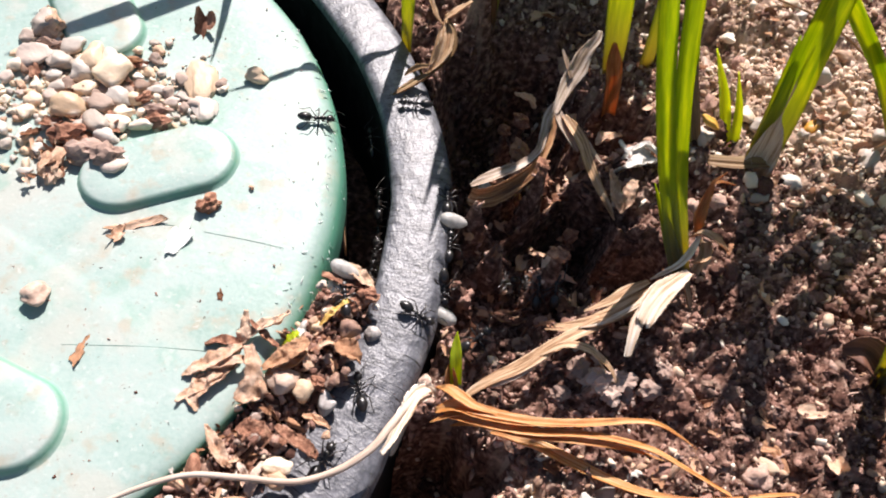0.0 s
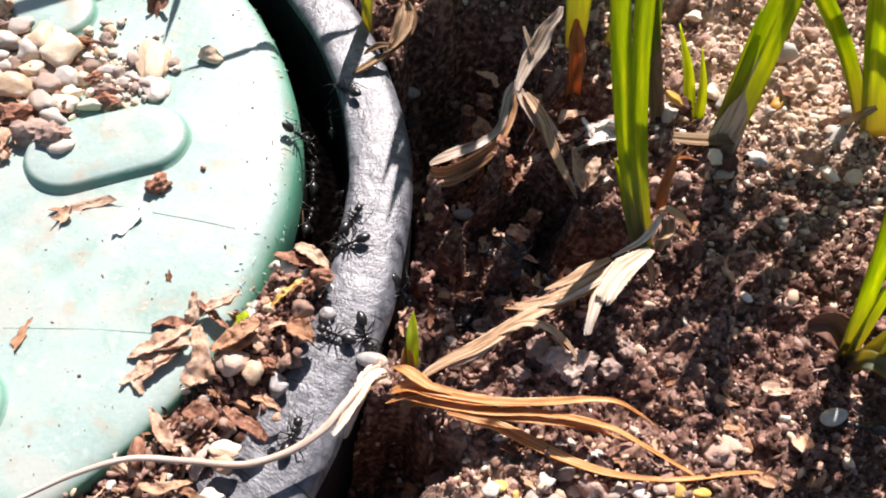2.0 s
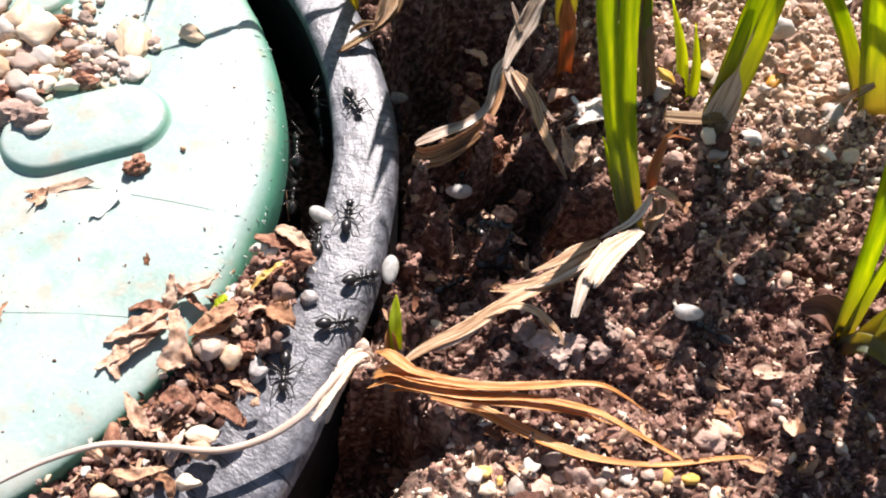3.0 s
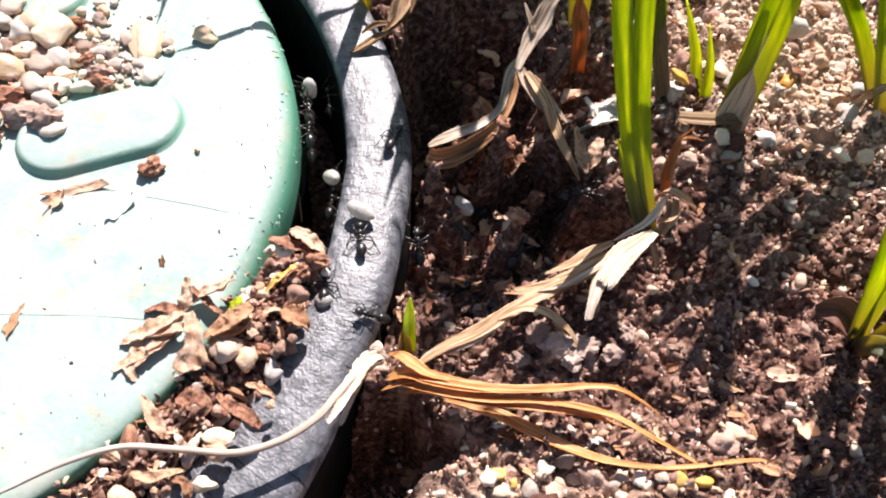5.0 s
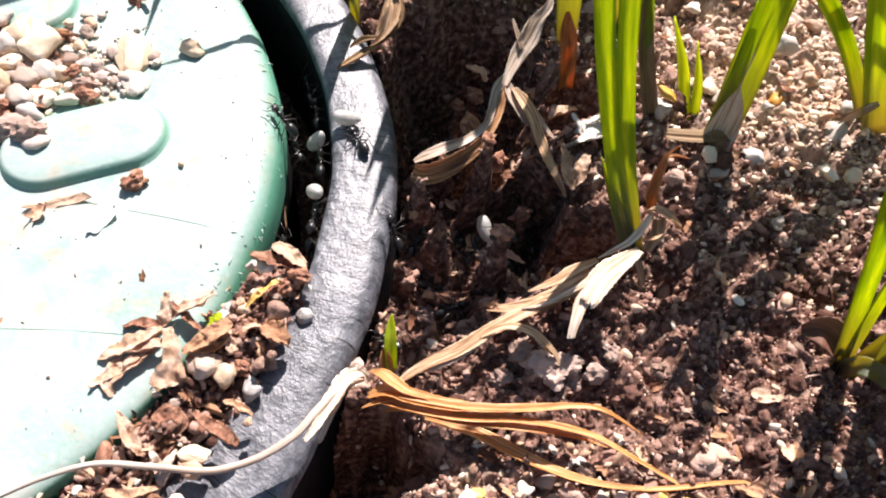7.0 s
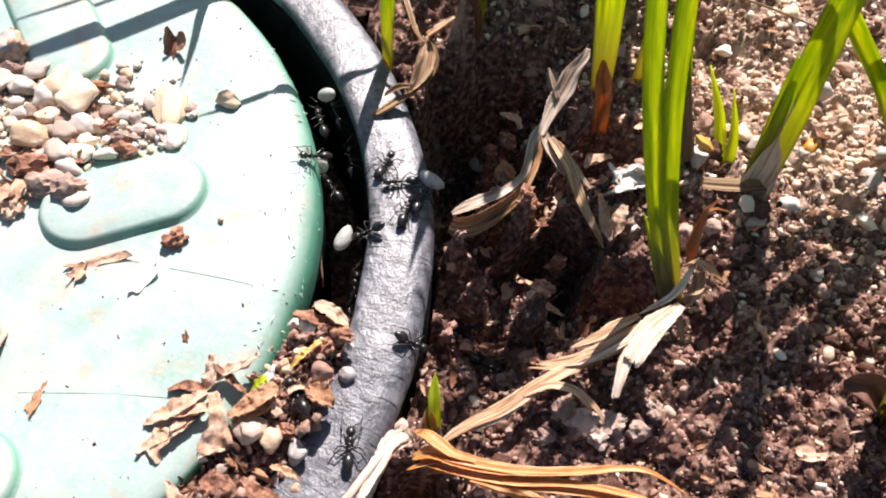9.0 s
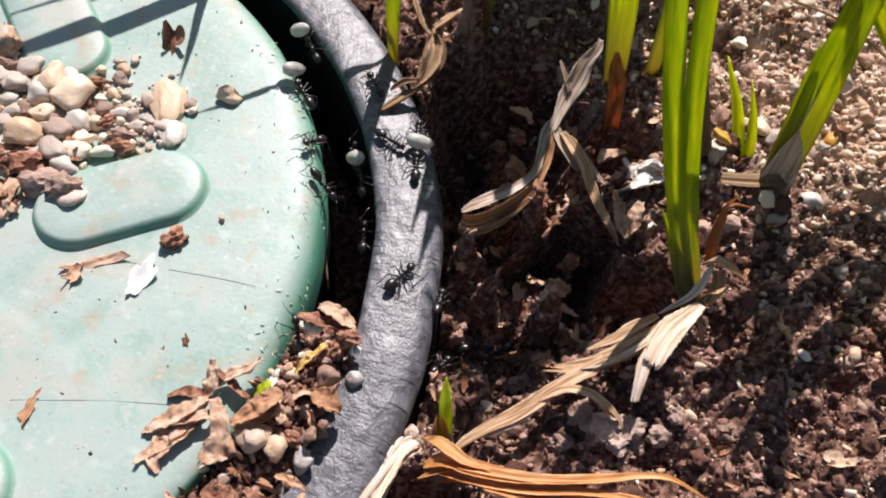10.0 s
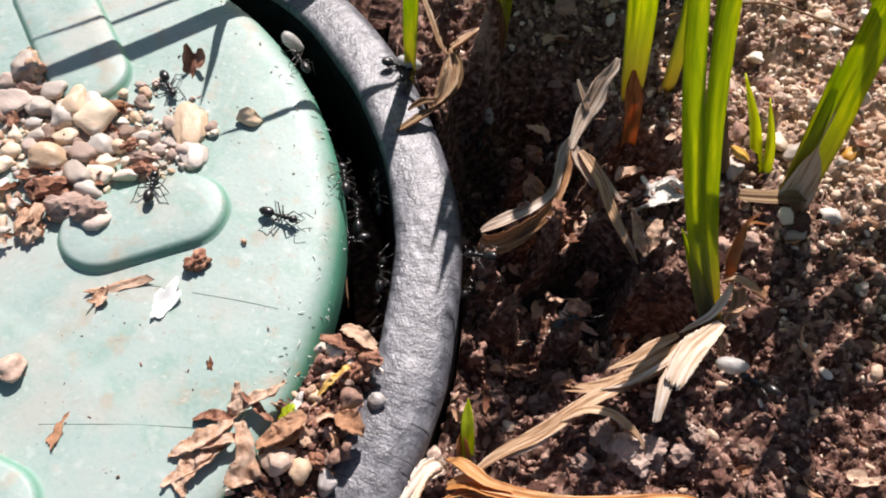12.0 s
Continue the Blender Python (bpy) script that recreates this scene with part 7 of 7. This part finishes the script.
ANT_WAYS.append([(0, -28.0, 18.2, 90), (11, -39.6, 36.8, -98), (11.2, -43.6, 9.8, -96), (11.3, -43.7, -3.2, -120), (11.4, -50.9, -3.1, 162), (11.5, -53.1, -0.2, 132), (11.6, -61.8, 9.1, 144), (11.7, -73.8, 14.7, 155), (11.8, -73.8, 14.8, 78), (11.9, -73.2, 17.8, 72), (12, -71.5, 22.1, 95)])
CARRIER_WAYS = []
CARRIER_WAYS.append([(0, -8.5, 1.9, -79), (0.5, -10.6, 1.2, -74), (1, -16.6, -1.7, -158), (1.5, -15.1, -8.7, -63), (2, -13.2, -14.6, -63), (2.5, -11.0, -8.6, 11), (3, -12.3, -7.1, 31), (5, -16.1, 1.7, 100), (6, -14.1, 24.8, 99), (8.5, -25.7, 37.3, 125), (9, -37.3, 55.6, 116), (10, -44.9, 70.6, 116), (12, -58.2, 100.1, 109)])
CARRIER_WAYS.append([(0, -8.2, 12.0, 97), (1, -11.2, 24.7, 97), (1.5, -13.4, 35.0, 97), (2, -14.4, 63.2, 105), (2.5, -13.1, 35.9, 98), (3, -13.1, 58.3, 106), (3.2, -14.3, 44.4, 106), (5, -33.5, 34.8, 94), (5.5, -31.7, 30.8, 77), (6, -29.2, 28.9, 86), (6.5, -22.6, 22.2, -175), (8.5, -29.8, 37.7, -169), (9, -31.3, 31.8, 101), (9.5, -34.6, 36.3, 117), (10, -43.7, 48.9, 133), (10.5, -55.0, 77.1, 133), (11, -63.8, 89.3, 133), (12, -73.4, 101.8, 124)])
CARRIER_WAYS.append([(0, 89.8, -25.4, 155), (1, 81.2, -25.5, 155), (2, 85.3, -19.8, 166), (2.5, 75.0, -19.9, 154), (3, 56.5, -8.7, 154), (3.2, 48.8, -2.0, 153), (5, 21.3, 7.6, 177), (5.5, 10.9, -2.3, 178), (6, 10.9, -0.4, 42), (6.5, 14.0, 6.1, 42), (8.5, -1.2, 55.4, 123), (9, -2.4, 67.8, 88), (12, -7.8, 71.7, 88)])
CARRIER_WAYS.append([(0, -27.6, -8.3, 101), (2, -23.9, -8.9, 101), (3, -22.1, 0.3, 101), (5, -24.1, 13.3, 109), (6.5, -21.8, 8.4, 110), (8.5, -25.2, 18.8, -170), (9, -22.0, 20.0, -164), (9.5, -26.9, 23.2, 172), (10, -27.4, 34.5, 116), (10.5, -30.7, 42.3, 116), (11, -34.9, 48.2, 116), (12, -52.5, 64.2, 124)])
CARRIER_WAYS.append([(0, 4.0, 36.6, -147), (5, 6.6, 22.8, -148), (6.5, 6.9, 19.8, -147), (8.5, -3.5, 16.6, -158), (9, -12.8, 29.1, 73), (9.5, -18.6, 38.3, 90), (10, -16.8, 36.7, 98), (10.5, -16.0, 40.8, 98), (11, -19.8, 50.8, 98), (12, -26.8, 65.6, 98)])
CARRIER_WAYS.append([(0, 100.3, -33.4, 155), (9, 100.3, -24.8, 154), (10.5, 87.2, -18.5, 154), (11, 78.1, -13.5, 154), (11.5, 66.1, -8.1, 154), (12, 49.6, -1.0, 141)])


def way(rows):
    """Places and headings every tenth of a second along rows of (seconds, x, y, heading)."""
    t0 = np.array([r[0] for r in rows])
    p0 = np.array([r[1:3] for r in rows])
    ts, hs = [], []
    for k in range(len(rows)):
        ts.append(t0[k])
        hs.append(rows[k][3])
        if k + 1 < len(rows):
            step = p0[k + 1] - p0[k]
            if np.hypot(*step) > 4:
                ts.append((t0[k] + t0[k + 1]) / 2)
                hs.append(math.degrees(math.atan2(step[1], step[0])))
    for k in range(1, len(hs)):
        hs[k] = hs[k - 1] + (hs[k] - hs[k - 1] + 180) % 360 - 180
    t = np.round(np.arange(0, 12.01, 0.1), 2)
    x, y, h = np.interp(t, t0, p0[:, 0]), np.interp(t, t0, p0[:, 1]), np.interp(t, ts, hs)
    # a little restless wandering, so that nothing stands frozen
    ph = p0[0, 0] * 1.7 + p0[0, 1]
    x, y = x + 0.25 * np.sin(2.1 * t + ph), y + 0.25 * np.cos(1.7 * t + ph)
    return t, x, y, h + 4 * np.sin(3 * t + ph)


def tread(x, y):
    """The place and the upward way of what an ant treads on: lid, walls of the slot, collar or soil."""
    r = np.maximum(np.hypot(x - CX, y - CY), 1e-6)
    ox, oy = (x - CX) / r, (y - CY) / r
    a = np.degrees(np.arctan2(y - CY, x - CX))
    z = footing(x, y)
    slot = (r > 91.5) & (r < 101.3) & ~((a < -9) & (a > -50))
    by_lid = slot & (r < 96)
    side = np.where(slot, np.where(by_lid, 0.95, -0.95), np.where((r > 88) & (r <= 91.5), (r - 88) / 3.5 * 0.8, 0.0))
    rr = np.where(by_lid, 92.3, np.where(slot, 100.75, r))
    z = np.where(slot, np.where(by_lid, -3.0 - 1.6 * (r - 92), -6.5 - 2.0 * (101 - r)), z)
    up = np.stack([ox * side, oy * side, np.sqrt(1 - side**2)], -1)
    return np.stack([CX + ox * rr, CY + oy * rr, z], -1), up


def ant_poses(rows):
    t, x, y, h = way(rows)
    c, s = np.cos(np.radians(h)), np.sin(np.radians(h))
    p, up = tread(x, y)
    front, back = footing(x + 2.5 * c, y + 2.5 * s), footing(x - 2.5 * c, y - 2.5 * s)
    rise = np.clip(front - back, -3.5, 3.5) / 5 * (up[:, 2] > 0.9)
    out = []
    for k in range(len(t)):
        u = Vector(up[k])
        ahead = Vector((c[k], s[k], rise[k]))
        if u.z < 0.9:
            ahead.z = 0.15
        else:
            u = Vector((-c[k] * rise[k], -s[k] * rise[k], 1)) + Vector((u.x, u.y, 0))
        u.normalize()
        ahead = (ahead - u * ahead.dot(u)).normalized()
        right = ahead.cross(u)
        m = Matrix((right, ahead, u)).transposed().to_4x4()
        m.translation = Vector(p[k] * MM) + u * 0.1 * MM
        out.append(m)
    # no sharper turn than an ant can make between two rows
    for k in range(1, len(out)):
        a, b = out[k - 1].to_quaternion(), out[k].to_quaternion()
        turn = a.rotation_difference(b).angle
        turn = min(turn, 2 * math.pi - turn)
        if turn > 1.3:
            m = a.slerp(b, 1.3 / turn).to_matrix().to_4x4()
            m.translation = out[k].translation
            out[k] = m
    walked = np.r_[0, np.cumsum(np.hypot(np.diff(x), np.diff(y)))]
    return t, out, walked


CREW = []


def build_ants():
    first = build_ant()
    for k, rows in enumerate(ANT_WAYS + CARRIER_WAYS):
        carrier = k >= len(ANT_WAYS)
        ant = first if k == 0 else copy_thing(first, pose(0, 0, 0))
        if carrier:
            tagged(ant, "black worker ant carrying a white pupa")
        CREW.append((ant, rows, carrier))
    egg = None
    for k in range(len(CARRIER_WAYS)):
        egg = build_pupa() if egg is None else copy_thing(egg, pose(0, 0, 0))
        CREW[len(ANT_WAYS) + k] += (egg,)


build_ants()


def motions():
    for number, (ant, rows, carrier, *load) in enumerate(CREW):
        t, poses, walked = ant_poses(rows)
        walk(ant, list(zip(t, poses)))
        if load:
            hold = pose(0.4 * MM, 5.7 * MM, 2.4 * MM, 12, 0, 35 + 25 * (number % 3))
            walk(load[0], [(a, m @ hold) for a, m in zip(t, poses)])
        legs = [o for o in ant.children if o.name.startswith("leg")]
        for k, leg in enumerate(legs):
            s, (hip, *_) = (1, LEGS[k % 3]) if k < 3 else (-1, LEGS[k % 3])
            gait = 2 * np.pi * walked / 6.5 + (math.pi if (k + (k >= 3)) % 2 else 0) + number
            walk(leg, [(a, pose(hip[0] * s * MM, hip[1] * MM, hip[2] * MM, 0, -s * 8 * max(0.0, math.cos(g)), s * 16 * math.sin(g))) for a, g in zip(t, gait)])


motions()
